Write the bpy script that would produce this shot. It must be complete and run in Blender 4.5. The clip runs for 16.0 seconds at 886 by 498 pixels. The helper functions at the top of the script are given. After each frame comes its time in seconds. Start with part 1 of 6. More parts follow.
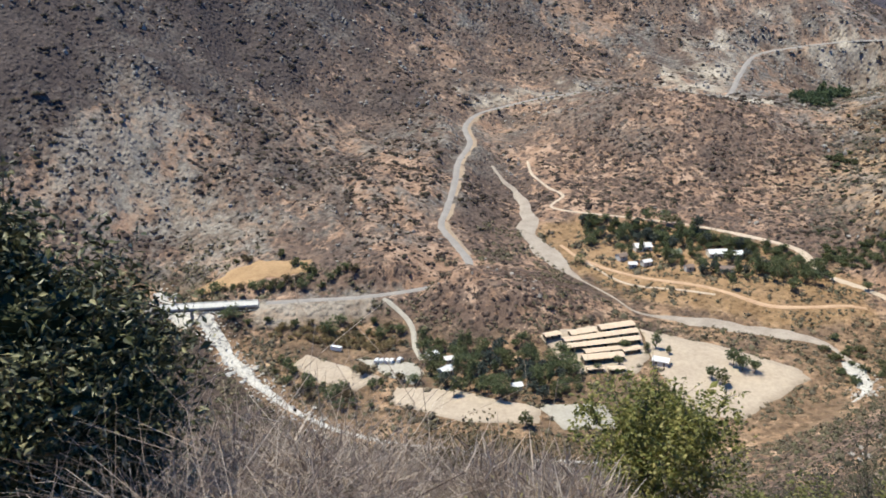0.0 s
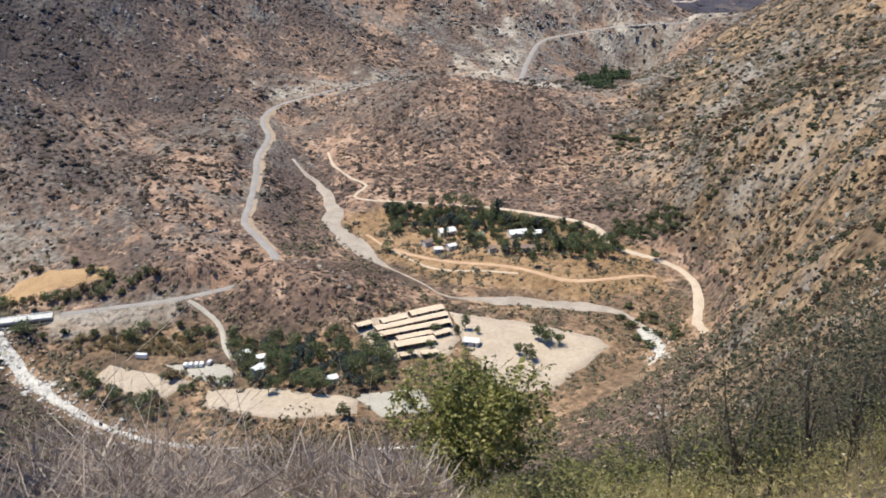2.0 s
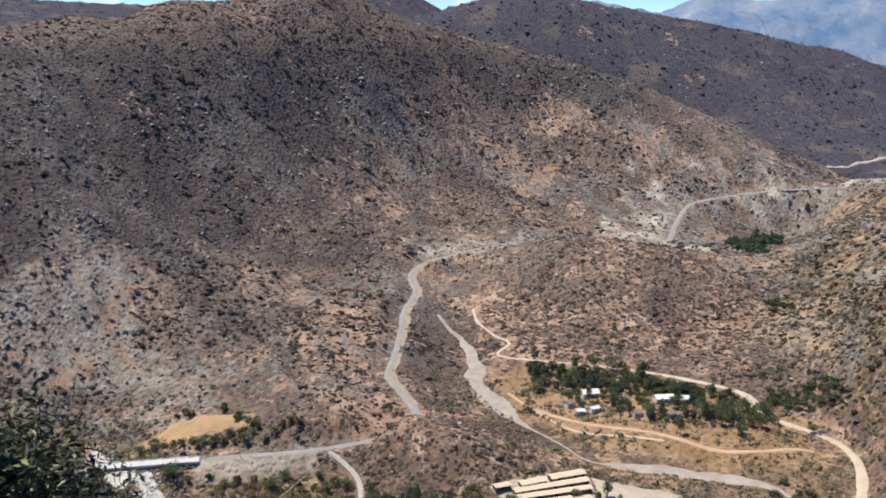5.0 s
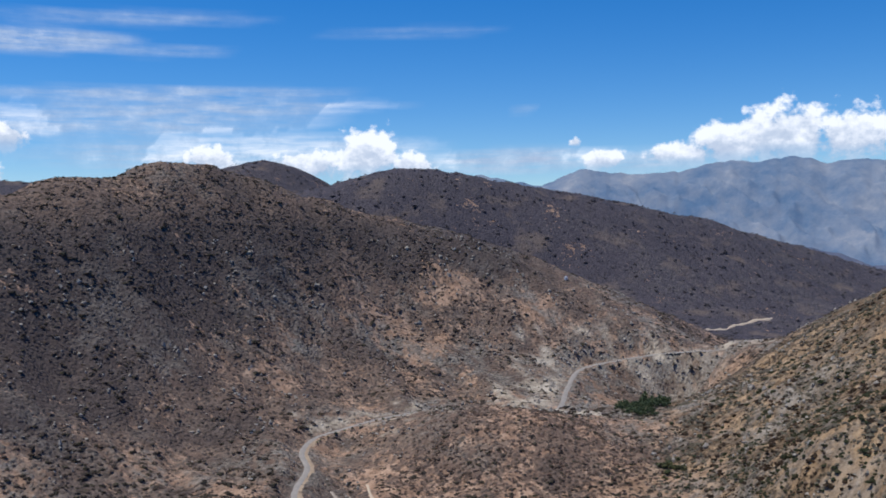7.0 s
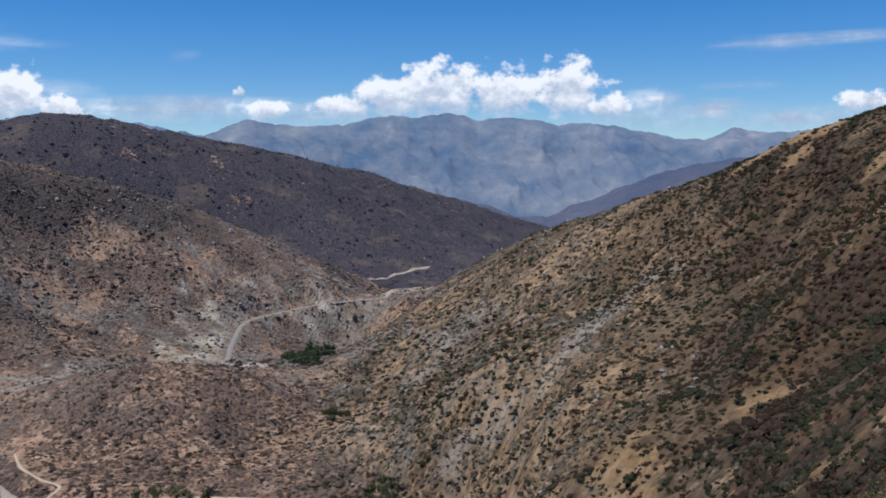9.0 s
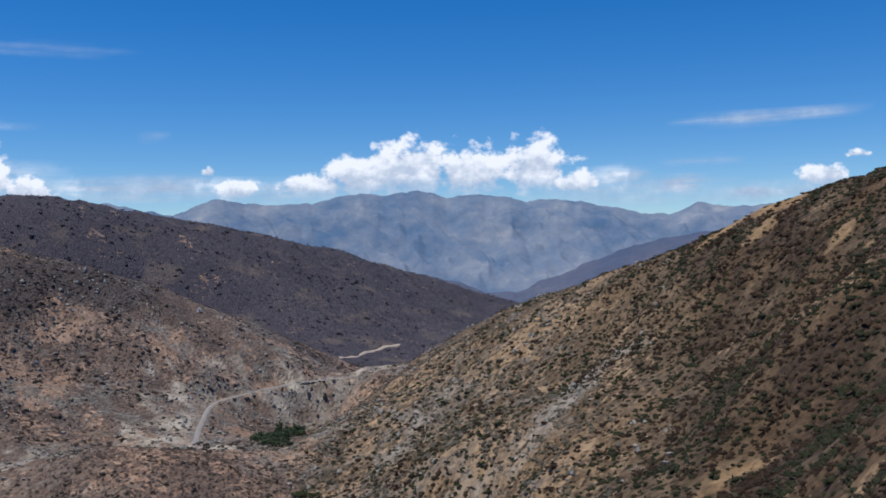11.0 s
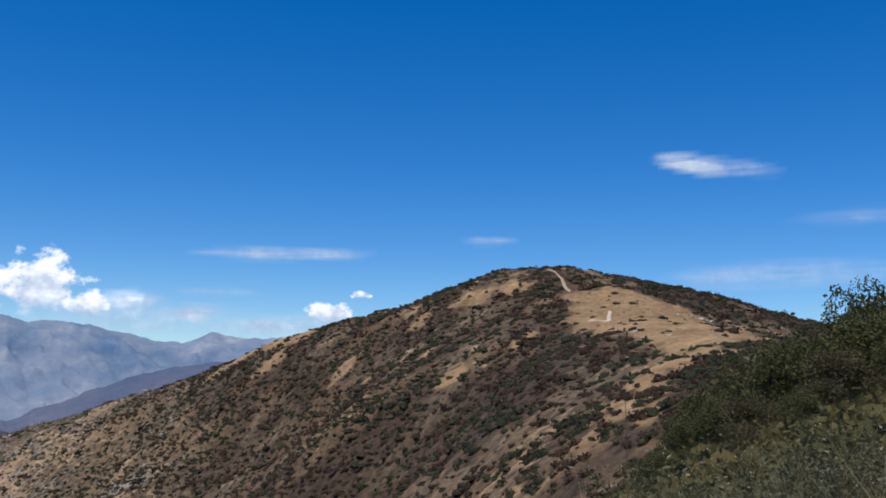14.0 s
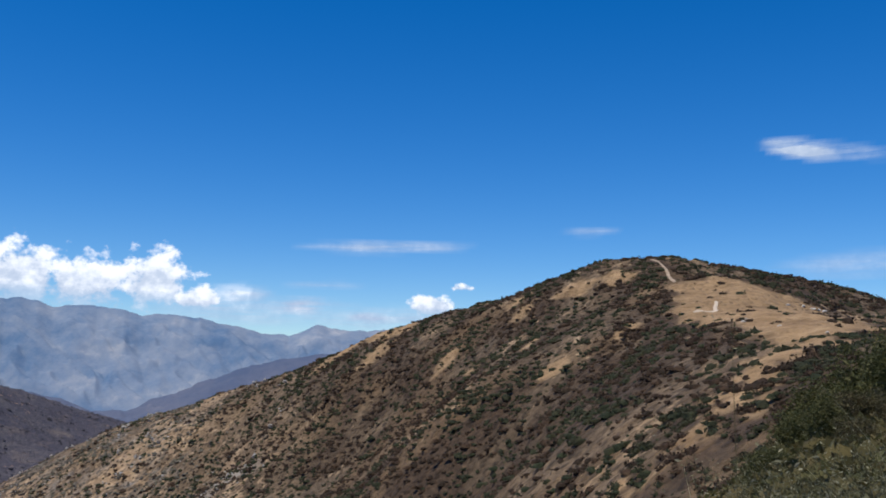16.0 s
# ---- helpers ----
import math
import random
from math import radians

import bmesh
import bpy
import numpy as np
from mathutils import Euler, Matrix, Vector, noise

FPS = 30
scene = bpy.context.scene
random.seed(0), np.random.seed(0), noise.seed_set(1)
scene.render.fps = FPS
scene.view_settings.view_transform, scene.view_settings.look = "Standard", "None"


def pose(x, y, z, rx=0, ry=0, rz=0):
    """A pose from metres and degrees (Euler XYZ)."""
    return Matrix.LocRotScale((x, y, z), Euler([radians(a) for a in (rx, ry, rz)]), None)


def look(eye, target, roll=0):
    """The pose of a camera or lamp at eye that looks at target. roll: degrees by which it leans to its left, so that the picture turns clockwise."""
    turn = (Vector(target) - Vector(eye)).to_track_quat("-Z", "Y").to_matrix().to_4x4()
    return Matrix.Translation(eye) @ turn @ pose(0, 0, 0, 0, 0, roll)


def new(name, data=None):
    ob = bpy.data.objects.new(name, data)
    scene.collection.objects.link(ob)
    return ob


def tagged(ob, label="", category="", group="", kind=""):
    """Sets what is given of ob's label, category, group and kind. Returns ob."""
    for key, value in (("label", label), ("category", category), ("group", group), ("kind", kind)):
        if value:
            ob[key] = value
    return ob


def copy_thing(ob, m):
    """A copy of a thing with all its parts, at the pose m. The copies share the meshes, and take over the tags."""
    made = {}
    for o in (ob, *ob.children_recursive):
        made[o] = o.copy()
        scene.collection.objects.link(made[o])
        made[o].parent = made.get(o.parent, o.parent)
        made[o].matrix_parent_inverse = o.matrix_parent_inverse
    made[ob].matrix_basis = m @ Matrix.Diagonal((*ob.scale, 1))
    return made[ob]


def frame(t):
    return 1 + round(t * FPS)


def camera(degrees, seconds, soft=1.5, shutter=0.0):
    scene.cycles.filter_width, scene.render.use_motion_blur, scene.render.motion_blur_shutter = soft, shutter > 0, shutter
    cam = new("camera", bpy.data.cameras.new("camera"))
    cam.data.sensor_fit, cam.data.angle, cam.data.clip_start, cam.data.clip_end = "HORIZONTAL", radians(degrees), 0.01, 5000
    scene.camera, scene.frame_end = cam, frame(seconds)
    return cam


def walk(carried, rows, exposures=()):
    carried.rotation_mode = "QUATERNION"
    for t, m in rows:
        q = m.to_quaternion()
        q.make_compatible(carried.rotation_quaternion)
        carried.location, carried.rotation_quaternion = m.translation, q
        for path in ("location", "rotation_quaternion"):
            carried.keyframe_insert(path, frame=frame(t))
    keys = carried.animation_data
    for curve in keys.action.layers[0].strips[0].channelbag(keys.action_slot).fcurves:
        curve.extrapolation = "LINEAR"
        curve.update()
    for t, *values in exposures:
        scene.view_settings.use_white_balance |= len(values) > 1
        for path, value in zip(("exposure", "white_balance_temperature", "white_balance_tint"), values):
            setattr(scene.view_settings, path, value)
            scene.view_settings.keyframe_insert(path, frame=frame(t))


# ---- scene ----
# ---- the camera and its walk ----
cam = camera(48.7, 16.0, 1.8)
EYE = Vector((0.0, 0.0, 230.0))


def turned(yaw, pitch, roll):
    a, b = radians(yaw), radians(pitch)
    way = Vector((math.sin(a) * math.cos(b), math.cos(a) * math.cos(b), math.sin(b)))
    return look(EYE, EYE + way, roll)


TURNS = [
    (0.0, -0.00, -19.57, -0.19), (0.5, 6.22, -19.44, 0.53), (1.0, 11.92, -19.86, 0.81), (1.5, 11.82, -20.20, 0.20),
    (2.0, 11.98, -20.10, 0.28), (2.5, 11.33, -20.00, 0.32), (3.0, 8.57, -20.48, 0.11), (3.5, 1.94, -24.28, 0.05),
    (4.0, 0.72, -22.34, -0.03), (4.5, 3.66, -16.95, 0.12), (4.7, 3.30, -14.41, -0.05), (6.8, 5.98, -0.33, -0.70),
    (7.0, 9.74, -0.98, -0.84), (7.5, 19.43, -0.84, -0.69), (8.0, 23.97, -1.22, -0.70), (8.5, 26.88, -2.02, -0.77),
    (9.0, 29.12, -3.99, -0.31), (9.2, 30.72, -3.80, -0.30), (11.3, 31.16, 1.07, -1.03), (11.5, 34.27, 1.08, -0.88),
    (12.0, 46.01, 1.68, -0.18)]
TURNS += [
    (12.5, 55.33, 3.15, 0.43), (13.0, 58.95, 5.12, 0.84), (13.5, 60.00, 6.83, 0.20), (14.0, 58.77, 8.00, 0.83),
    (14.5, 58.70, 8.16, 1.34), (15.0, 56.05, 8.09, 1.15), (15.5, 51.77, 7.79, 0.76), (16.0, 52.83, 7.44, 0.87)]
walk(cam, [(t, turned(*turn)) for t, *turn in TURNS],
     [(0.0, 0.72, 6250, 4), (1.5, 0.72, 6250, 5), (3.0, 0.73, 6280, 9), (4.5, 0.73, 6280, 9), (5.8, 0.30, 6050, 7), (7.0, 0.05, 5950, 10), (9.0, -0.06, 5950, 10), (12.0, -0.06, 5900, 10), (12.5, 0.04, 5950, 10), (16.0, 0.13, 6000, 10)])

# ---- sky and sun ----
SUN_AZ, SUN_EL = -76.0, 69.0   # degrees clockwise from +y, and above the horizon
world = bpy.data.worlds.new("world")
scene.world = world
world.use_nodes = True
wn = world.node_tree
sky = wn.nodes.new("ShaderNodeTexSky")
sky.sky_type = "NISHITA"
sky.sun_disc = False
sky.sun_elevation, sky.sun_rotation = radians(SUN_EL), radians(SUN_AZ)
sky.altitude, sky.air_density, sky.dust_density, sky.ozone_density = 1200, 1.0, 0.0, 5.0
vivid = wn.nodes.new("ShaderNodeHueSaturation")
vivid.inputs["Saturation"].default_value = 1.36
vivid.inputs["Hue"].default_value = 0.506
wn.links.new(sky.outputs[0], vivid.inputs["Color"])
wn.links.new(vivid.outputs[0], wn.nodes["Background"].inputs[0])
wn.nodes["Background"].inputs[1].default_value = 0.105
sun = new("sun", bpy.data.lights.new("sun", "SUN"))
sun.data.energy, sun.data.angle, sun.data.color = 3.9, radians(0.53), (1.0, 0.915, 0.745)
sa, se = radians(SUN_AZ), radians(SUN_EL)
sun.matrix_world = look((0, 0, 900), Vector((0, 0, 900)) - Vector((math.sin(sa) * math.cos(se), math.cos(sa) * math.cos(se), math.sin(se))))

# ---- materials ----
def material(name, rough=0.9, metal=0.0):
    m = bpy.data.materials.new(name)
    m.use_nodes = True
    b = m.node_tree.nodes["Principled BSDF"]
    b.inputs["Roughness"].default_value = rough
    b.inputs["Metallic"].default_value = metal
    b.inputs["Specular IOR Level"].default_value = 0.25
    return m, m.node_tree, b


def noise_tex(nt, scale, detail=4.0, rough=0.6, coord=None, stretch=None):
    n = nt.nodes.new("ShaderNodeTexNoise")
    n.inputs["Scale"].default_value, n.inputs["Detail"].default_value, n.inputs["Roughness"].default_value = scale, detail, rough
    if coord is None:
        coord = nt.nodes.new("ShaderNodeNewGeometry").outputs["Position"]
    if stretch:
        mp = nt.nodes.new("ShaderNodeMapping")
        mp.inputs["Scale"].default_value = stretch
        nt.links.new(coord, mp.inputs["Vector"])
        coord = mp.outputs[0]
    nt.links.new(coord, n.inputs["Vector"])
    return n


def ramp(nt, source, stops):
    r = nt.nodes.new("ShaderNodeValToRGB")
    e = r.color_ramp.elements
    while len(e) < len(stops):
        e.new(0.5)
    for el, (p, c) in zip(e, stops):
        el.position, el.color = p, (*c, 1) if len(c) == 3 else c
    nt.links.new(source, r.inputs[0])
    return r


def mix(nt, fac, a, b, mode="MIX"):
    m = nt.nodes.new("ShaderNodeMix")
    m.data_type, m.blend_type = "RGBA", mode
    for sock, v in ((m.inputs[0], fac), (m.inputs[6], a), (m.inputs[7], b)):
        if isinstance(v, (int, float)):
            sock.default_value = v
        elif isinstance(v, tuple):
            sock.default_value = (*v, 1)
        else:
            nt.links.new(v, sock)
    return m.outputs[2]


def bump(nt, b, source, strength, distance):
    n = nt.nodes.new("ShaderNodeBump")
    n.inputs["Strength"].default_value, n.inputs["Distance"].default_value = strength, distance
    nt.links.new(source, n.inputs["Height"])
    nt.links.new(n.outputs[0], b.inputs["Normal"])


def two_tone(name, dark, light, scale, fine=None, rough=0.9, relief=0.3, depth=0.1, metal=0.0):
    """A surface with variation at two scales and fine relief."""
    m, nt, b = material(name, rough, metal)
    big = noise_tex(nt, scale, 5, 0.65)
    small = noise_tex(nt, fine or scale * 9, 3, 0.7)
    mean = tuple((p + q) / 2 for p, q in zip(dark, light))
    col = ramp(nt, big.outputs[0], [(0.35, dark), (0.65, light)])
    grain = ramp(nt, small.outputs[0], [(0.3, tuple(c * 0.7 for c in mean)), (0.7, tuple(min(1, c * 1.3) for c in mean))])
    nt.links.new(mix(nt, 0.45, col.outputs[0], grain.outputs[0]), b.inputs["Base Color"])
    bump(nt, b, small.outputs[0], relief, depth)
    return m


def leafy(name, tones, rough=0.65, through_light=0.0):
    """Foliage, each clump a little different in tone."""
    m, nt, b = material(name, rough)
    g = nt.nodes.new("ShaderNodeNewGeometry")
    n = len(tones)
    r = ramp(nt, g.outputs["Random Per Island"], [((i + 0.5) / n, c) for i, c in enumerate(tones)])
    nt.links.new(r.outputs[0], b.inputs["Base Color"])
    if through_light:
        b.inputs["Transmission Weight"].default_value = 0
        t = nt.nodes.new("ShaderNodeBsdfTranslucent")
        nt.links.new(r.outputs[0], t.inputs[0])
        a = nt.nodes.new("ShaderNodeMixShader")
        a.inputs[0].default_value = through_light
        nt.links.new(b.outputs[0], a.inputs[1])
        nt.links.new(t.outputs[0], a.inputs[2])
        nt.links.new(a.outputs[0], nt.nodes["Material Output"].inputs[0])
    return m


def brushwood(name, tones, scale):
    """Scrub whose tone drifts from shrub to shrub, with a little change from spray to spray."""
    m, nt, b = material(name, 0.95)
    g = nt.nodes.new("ShaderNodeNewGeometry")
    drift = noise_tex(nt, scale, 2, 0.6, g.outputs["Position"])
    wide = nt.nodes.new("ShaderNodeMath")
    wide.operation = "MULTIPLY_ADD"
    nt.links.new(drift.outputs[0], wide.inputs[0])
    wide.inputs[1].default_value, wide.inputs[2].default_value = 2.0, -0.65
    both = nt.nodes.new("ShaderNodeMath")
    both.operation = "MULTIPLY_ADD"
    nt.links.new(g.outputs["Random Per Island"], both.inputs[0])
    both.inputs[1].default_value = 0.3
    nt.links.new(wide.outputs[0], both.inputs[2])
    n = len(tones)
    r = ramp(nt, both.outputs[0], [((i + 0.5) / n, c) for i, c in enumerate(tones)])
    twiggy = noise_tex(nt, 0.9, 3, 0.7, g.outputs["Position"])
    shade = ramp(nt, twiggy.outputs[0], [(0.32, (0.62, 0.62, 0.63)), (0.68, (1.35, 1.33, 1.28))])
    nt.links.new(mix(nt, 1.0, r.outputs[0], shade.outputs[0], "MULTIPLY"), b.inputs["Base Color"])
    bump(nt, b, twiggy.outputs[0], 0.8, 0.8)
    t = nt.nodes.new("ShaderNodeBsdfTranslucent")
    nt.links.new(b.inputs["Base Color"].links[0].from_socket, t.inputs[0])
    a = nt.nodes.new("ShaderNodeMixShader")
    a.inputs[0].default_value = 0.4
    nt.links.new(b.outputs[0], a.inputs[1])
    nt.links.new(t.outputs[0], a.inputs[2])
    nt.links.new(a.outputs[0], nt.nodes["Material Output"].inputs[0])
    return m


# the hillsides: dry soil, pale broken rock, brown brush litter, dead grass
def ground_material():
    m, nt, b = material("dry_hillside", 0.95)
    zone = nt.nodes.new("ShaderNodeVertexColor")
    zone.layer_name = "cover"
    sep = nt.nodes.new("ShaderNodeSeparateColor")
    nt.links.new(zone.outputs[0], sep.inputs[0])
    big = noise_tex(nt, 0.013, 6, 0.62)
    mid = noise_tex(nt, 0.09, 5, 0.7)
    fine = noise_tex(nt, 0.9, 4, 0.75)
    speck = noise_tex(nt, 0.26, 3, 0.8)
    second = nt.nodes.new("ShaderNodeVertexColor")
    second.layer_name = "soil"
    kind = nt.nodes.new("ShaderNodeSeparateColor")
    nt.links.new(second.outputs[0], kind.inputs[0])
    clump = noise_tex(nt, 0.15, 6, 0.72, stretch=(1.0, 1.0, 0.42))
    red_soil = ramp(nt, mid.outputs[0], [(0.28, (0.180, 0.112, 0.076)), (0.48, (0.330, 0.208, 0.140)), (0.66, (0.52, 0.355, 0.25))])
    khaki_soil = ramp(nt, mid.outputs[0], [(0.28, (0.165, 0.107, 0.060)), (0.48, (0.300, 0.200, 0.114)), (0.66, (0.47, 0.330, 0.198))])
    soil_mix = mix(nt, kind.outputs[0], red_soil.outputs[0], khaki_soil.outputs[0])
    brush = ramp(nt, speck.outputs[0], [(0.32, (0.050, 0.039, 0.037)), (0.55, (0.085, 0.065, 0.059)), (0.72, (0.150, 0.114, 0.098))])
    dark_brush = ramp(nt, speck.outputs[0], [(0.32, (0.043, 0.035, 0.038)), (0.6, (0.070, 0.056, 0.056)), (0.75, (0.125, 0.097, 0.090))])
    # far slopes: dark brush with blue-grey air haze painted into the colour
    far_haze = ramp(nt, speck.outputs[0], [(0.32, (0.034, 0.034, 0.050)), (0.6, (0.062, 0.058, 0.077)), (0.78, (0.15, 0.127, 0.130))])
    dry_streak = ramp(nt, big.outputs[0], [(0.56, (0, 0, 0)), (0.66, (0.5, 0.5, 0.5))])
    haze_mix = mix(nt, dry_streak.outputs[0], far_haze.outputs[0], (0.19, 0.145, 0.115))
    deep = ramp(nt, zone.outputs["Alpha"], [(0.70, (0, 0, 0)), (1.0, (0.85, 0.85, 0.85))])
    brush_tone = mix(nt, kind.outputs[2], mix(nt, deep.outputs[0], brush.outputs[0], dark_brush.outputs[0]), haze_mix)
    khaki_brush = ramp(nt, speck.outputs[0], [(0.32, (0.030, 0.018, 0.011)), (0.56, (0.054, 0.032, 0.019)), (0.74, (0.098, 0.060, 0.034))])
    pale_brush = ramp(nt, speck.outputs[0], [(0.32, (0.044, 0.030, 0.019)), (0.56, (0.076, 0.052, 0.032)), (0.74, (0.130, 0.090, 0.055))])
    brush_tone = mix(nt, kind.outputs[0], brush_tone, mix(nt, deep.outputs[0], pale_brush.outputs[0], khaki_brush.outputs[0]))
    # brush and open soil meet in ragged patches drawn out down the slope
    where = nt.nodes.new("ShaderNodeMath")
    where.operation = "MULTIPLY_ADD"
    nt.links.new(zone.outputs["Alpha"], where.inputs[0])
    where.inputs[1].default_value = 0.21
    nt.links.new(clump.outputs[0], where.inputs[2])
    brush_edge = nt.nodes.new("ShaderNodeMath")
    brush_edge.operation = "MULTIPLY_ADD"
    nt.links.new(big.outputs[0], brush_edge.inputs[0])
    brush_edge.inputs[1].default_value = 0.95
    nt.links.new(where.outputs[0], brush_edge.inputs[2])
    brush_where = ramp(nt, brush_edge.outputs[0], [(0.955, (0.0, 0.0, 0.0)), (1.05, (0.95, 0.95, 0.95))])
    # low shrubs too small and many to stand singly: rounded cells, each with its own tone
    place = nt.nodes.new("ShaderNodeMapping")
    place.inputs["Scale"].default_value = (1.0, 1.0, 0.7)
    nt.links.new(nt.nodes.new("ShaderNodeNewGeometry").outputs["Position"], place.inputs["Vector"])
    bent = mix(nt, 0.22, place.outputs[0], noise_tex(nt, 0.3, 3, 0.6).outputs["Color"], "LINEAR_LIGHT")
    cells = nt.nodes.new("ShaderNodeTexVoronoi")
    cells.inputs["Scale"].default_value = 0.27
    nt.links.new(bent, cells.inputs["Vector"])
    body = ramp(nt, cells.outputs["Distance"], [(0.22, (1, 1, 1)), (0.52, (0, 0, 0))])
    each = nt.nodes.new("ShaderNodeSeparateColor")
    nt.links.new(cells.outputs["Color"], each.inputs[0])
    grown = ramp(nt, brush_edge.outputs[0], [(0.86, (0.06, 0.06, 0.06)), (1.05, (1, 1, 1))])
    there = nt.nodes.new("ShaderNodeMath")
    there.operation = "GREATER_THAN"
    nt.links.new(grown.outputs[0], there.inputs[0])
    nt.links.new(each.outputs[0], there.inputs[1])
    dots = nt.nodes.new("ShaderNodeMath")
    dots.operation = "MULTIPLY"
    nt.links.new(body.outputs[0], dots.inputs[0])
    nt.links.new(there.outputs[0], dots.inputs[1])
    own = ramp(nt, each.outputs[1], [(0.0, (0.62, 0.62, 0.62)), (0.5, (0.95, 0.95, 0.90)), (1.0, (1.5, 1.42, 1.3))])
    shrub_tone = mix(nt, 1.0, brush_tone, own.outputs[0], "MULTIPLY")
    litter = ramp(nt, zone.outputs["Alpha"], [(0.45, (0.68, 0.68, 0.68)), (0.85, (1, 1, 1))])
    sparse = nt.nodes.new("ShaderNodeMath")
    sparse.operation = "MULTIPLY"
    nt.links.new(brush_where.outputs[0], sparse.inputs[0])
    nt.links.new(litter.outputs[0], sparse.inputs[1])
    c = mix(nt, sparse.outputs[0], soil_mix, brush_tone)
    c = mix(nt, dots.outputs[0], c, shrub_tone)
    rock = ramp(nt, speck.outputs[0], [(0.3, (0.085, 0.074, 0.066)), (0.52, (0.20, 0.178, 0.155)), (0.74, (0.38, 0.345, 0.30))])
    streak = noise_tex(nt, 0.06, 5, 0.75, stretch=(1.0, 1.0, 0.35))
    rocky = ramp(nt, streak.outputs[0], [(0.42, (0, 0, 0)), (0.58, (1, 1, 1))])
    amount = nt.nodes.new("ShaderNodeMath")
    amount.operation = "MULTIPLY"
    nt.links.new(rocky.outputs[0], amount.inputs[0])
    nt.links.new(sep.outputs[0], amount.inputs[1])
    c = mix(nt, amount.outputs[0], c, rock.outputs[0])
    cut_rock = ramp(nt, streak.outputs[0], [(0.34, (0.16, 0.13, 0.105)), (0.45, (0.36, 0.305, 0.24)), (0.60, (0.54, 0.47, 0.385))])
    c = mix(nt, kind.outputs[1], c, cut_rock.outputs[0])
    straw = ramp(nt, mid.outputs[0], [(0.3, (0.23, 0.138, 0.064)), (0.7, (0.43, 0.280, 0.146))])
    c = mix(nt, sep.outputs[1], c, straw.outputs[0])
    green = ramp(nt, fine.outputs[0], [(0.3, (0.075, 0.078, 0.036)), (0.7, (0.17, 0.16, 0.078))])
    c = mix(nt, sep.outputs[2], c, green.outputs[0])
    grain = ramp(nt, speck.outputs[0], [(0.28, (0.60, 0.60, 0.61)), (0.5, (0.96, 0.96, 0.96)), (0.75, (1.0, 0.99, 0.97))])
    c = mix(nt, 0.8, c, grain.outputs[0], "MULTIPLY")
    nt.links.new(c, b.inputs["Base Color"])
    tall = nt.nodes.new("ShaderNodeMath")
    tall.operation = "MULTIPLY_ADD"
    nt.links.new(dots.outputs[0], tall.inputs[0])
    tall.inputs[1].default_value = 0.45
    nt.links.new(clump.outputs[0], tall.inputs[2])
    bump(nt, b, tall.outputs[0], 0.8, 2.6)
    return m


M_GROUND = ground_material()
M_ASPHALT = two_tone("worn_asphalt", (0.23, 0.21, 0.195), (0.33, 0.30, 0.275), 0.12, 1.2)
M_SHOULDER = two_tone("tan_roadside_earth", (0.27, 0.20, 0.14), (0.42, 0.32, 0.225), 0.1, 0.8)
M_DIRT = two_tone("pale_dirt_track", (0.42, 0.33, 0.245), (0.58, 0.47, 0.36), 0.1, 0.9)
M_STONES = two_tone("bleached_river_stones", (0.40, 0.37, 0.33), (0.68, 0.64, 0.58), 0.25, 1.1, relief=1.0, depth=0.6)
M_GRAVEL = two_tone("grey_creek_gravel", (0.27, 0.225, 0.185), (0.44, 0.375, 0.31), 0.12, 0.8, relief=0.8, depth=0.4)
M_FIELD = two_tone("bare_tan_field", (0.365, 0.29, 0.218), (0.485, 0.40, 0.312), 0.05, 0.5)
M_GREYYARD = two_tone("grey_earth_yard", (0.33, 0.30, 0.25), (0.43, 0.39, 0.33), 0.06, 0.6)
M_GOLD = two_tone("golden_dry_grass", (0.25, 0.155, 0.082), (0.46, 0.305, 0.165), 0.11, 0.9)

# ---- lie of the land: courses and crests in metres ----
RIVER = [(-176, 561, 2), (-143, 516, 1), (-118, 480, 0), (-96, 447, 0), (-75, 421, -1), (-51, 400, -1), (-22, 389, -2), (3, 384, -2), (32, 374, -2),
    (62, 372, -2), (98, 373, -1), (141, 389, 0), (183, 409, 2), (207, 428, 3), (212, 457, 4)]
SIDE_BED = [(212, 457, 4), (202, 482, 5), (160, 501, 6), (132, 508, 7), (110, 516, 8), (99, 538, 9), (84, 563, 10), (70, 594, 13), (59, 627, 16), (60,
    666, 20), (55, 704, 24), (46, 719, 29), (39, 739, 33)]
FIELDS = [(-95, 476, 4), (-58, 465, 3), (-16, 459, 5), (-16, 419, 1), (10, 421, 3), (46, 404, 2), (43, 472, 6), (89, 458, 5), (141, 469, 5), (179,
    449, 4), (132, 416, 2), (183, 517, 9), (43, 383, 0)]
KNOLL = [(-15, 520, 17), (7, 520, 22), (34, 500, 26), (63, 507, 21), (86, 511, 14), (32, 488, 13), (76, 490, 10), (-1, 497, 12)]
TERRACE = [(87, 607, 15), (91, 584, 13), (144, 571, 14), (185, 525, 13), (234, 511, 11), (137, 625, 18), (192, 607, 18), (99, 635, 17)]
DIRT_ROAD = [(67, 751, 36), (68, 721, 34), (78, 698, 30), (88, 687, 27), (77, 667, 25), (89, 658, 24), (126, 647, 23), (167, 632, 22), (198, 614, 21),
    (223, 593, 20), (230, 582, 18), (230, 557, 16), (246, 538, 14), (258, 523, 12), (260, 499, 10), (251, 475, 8), (242, 458, 6), (240, 443, 5)]
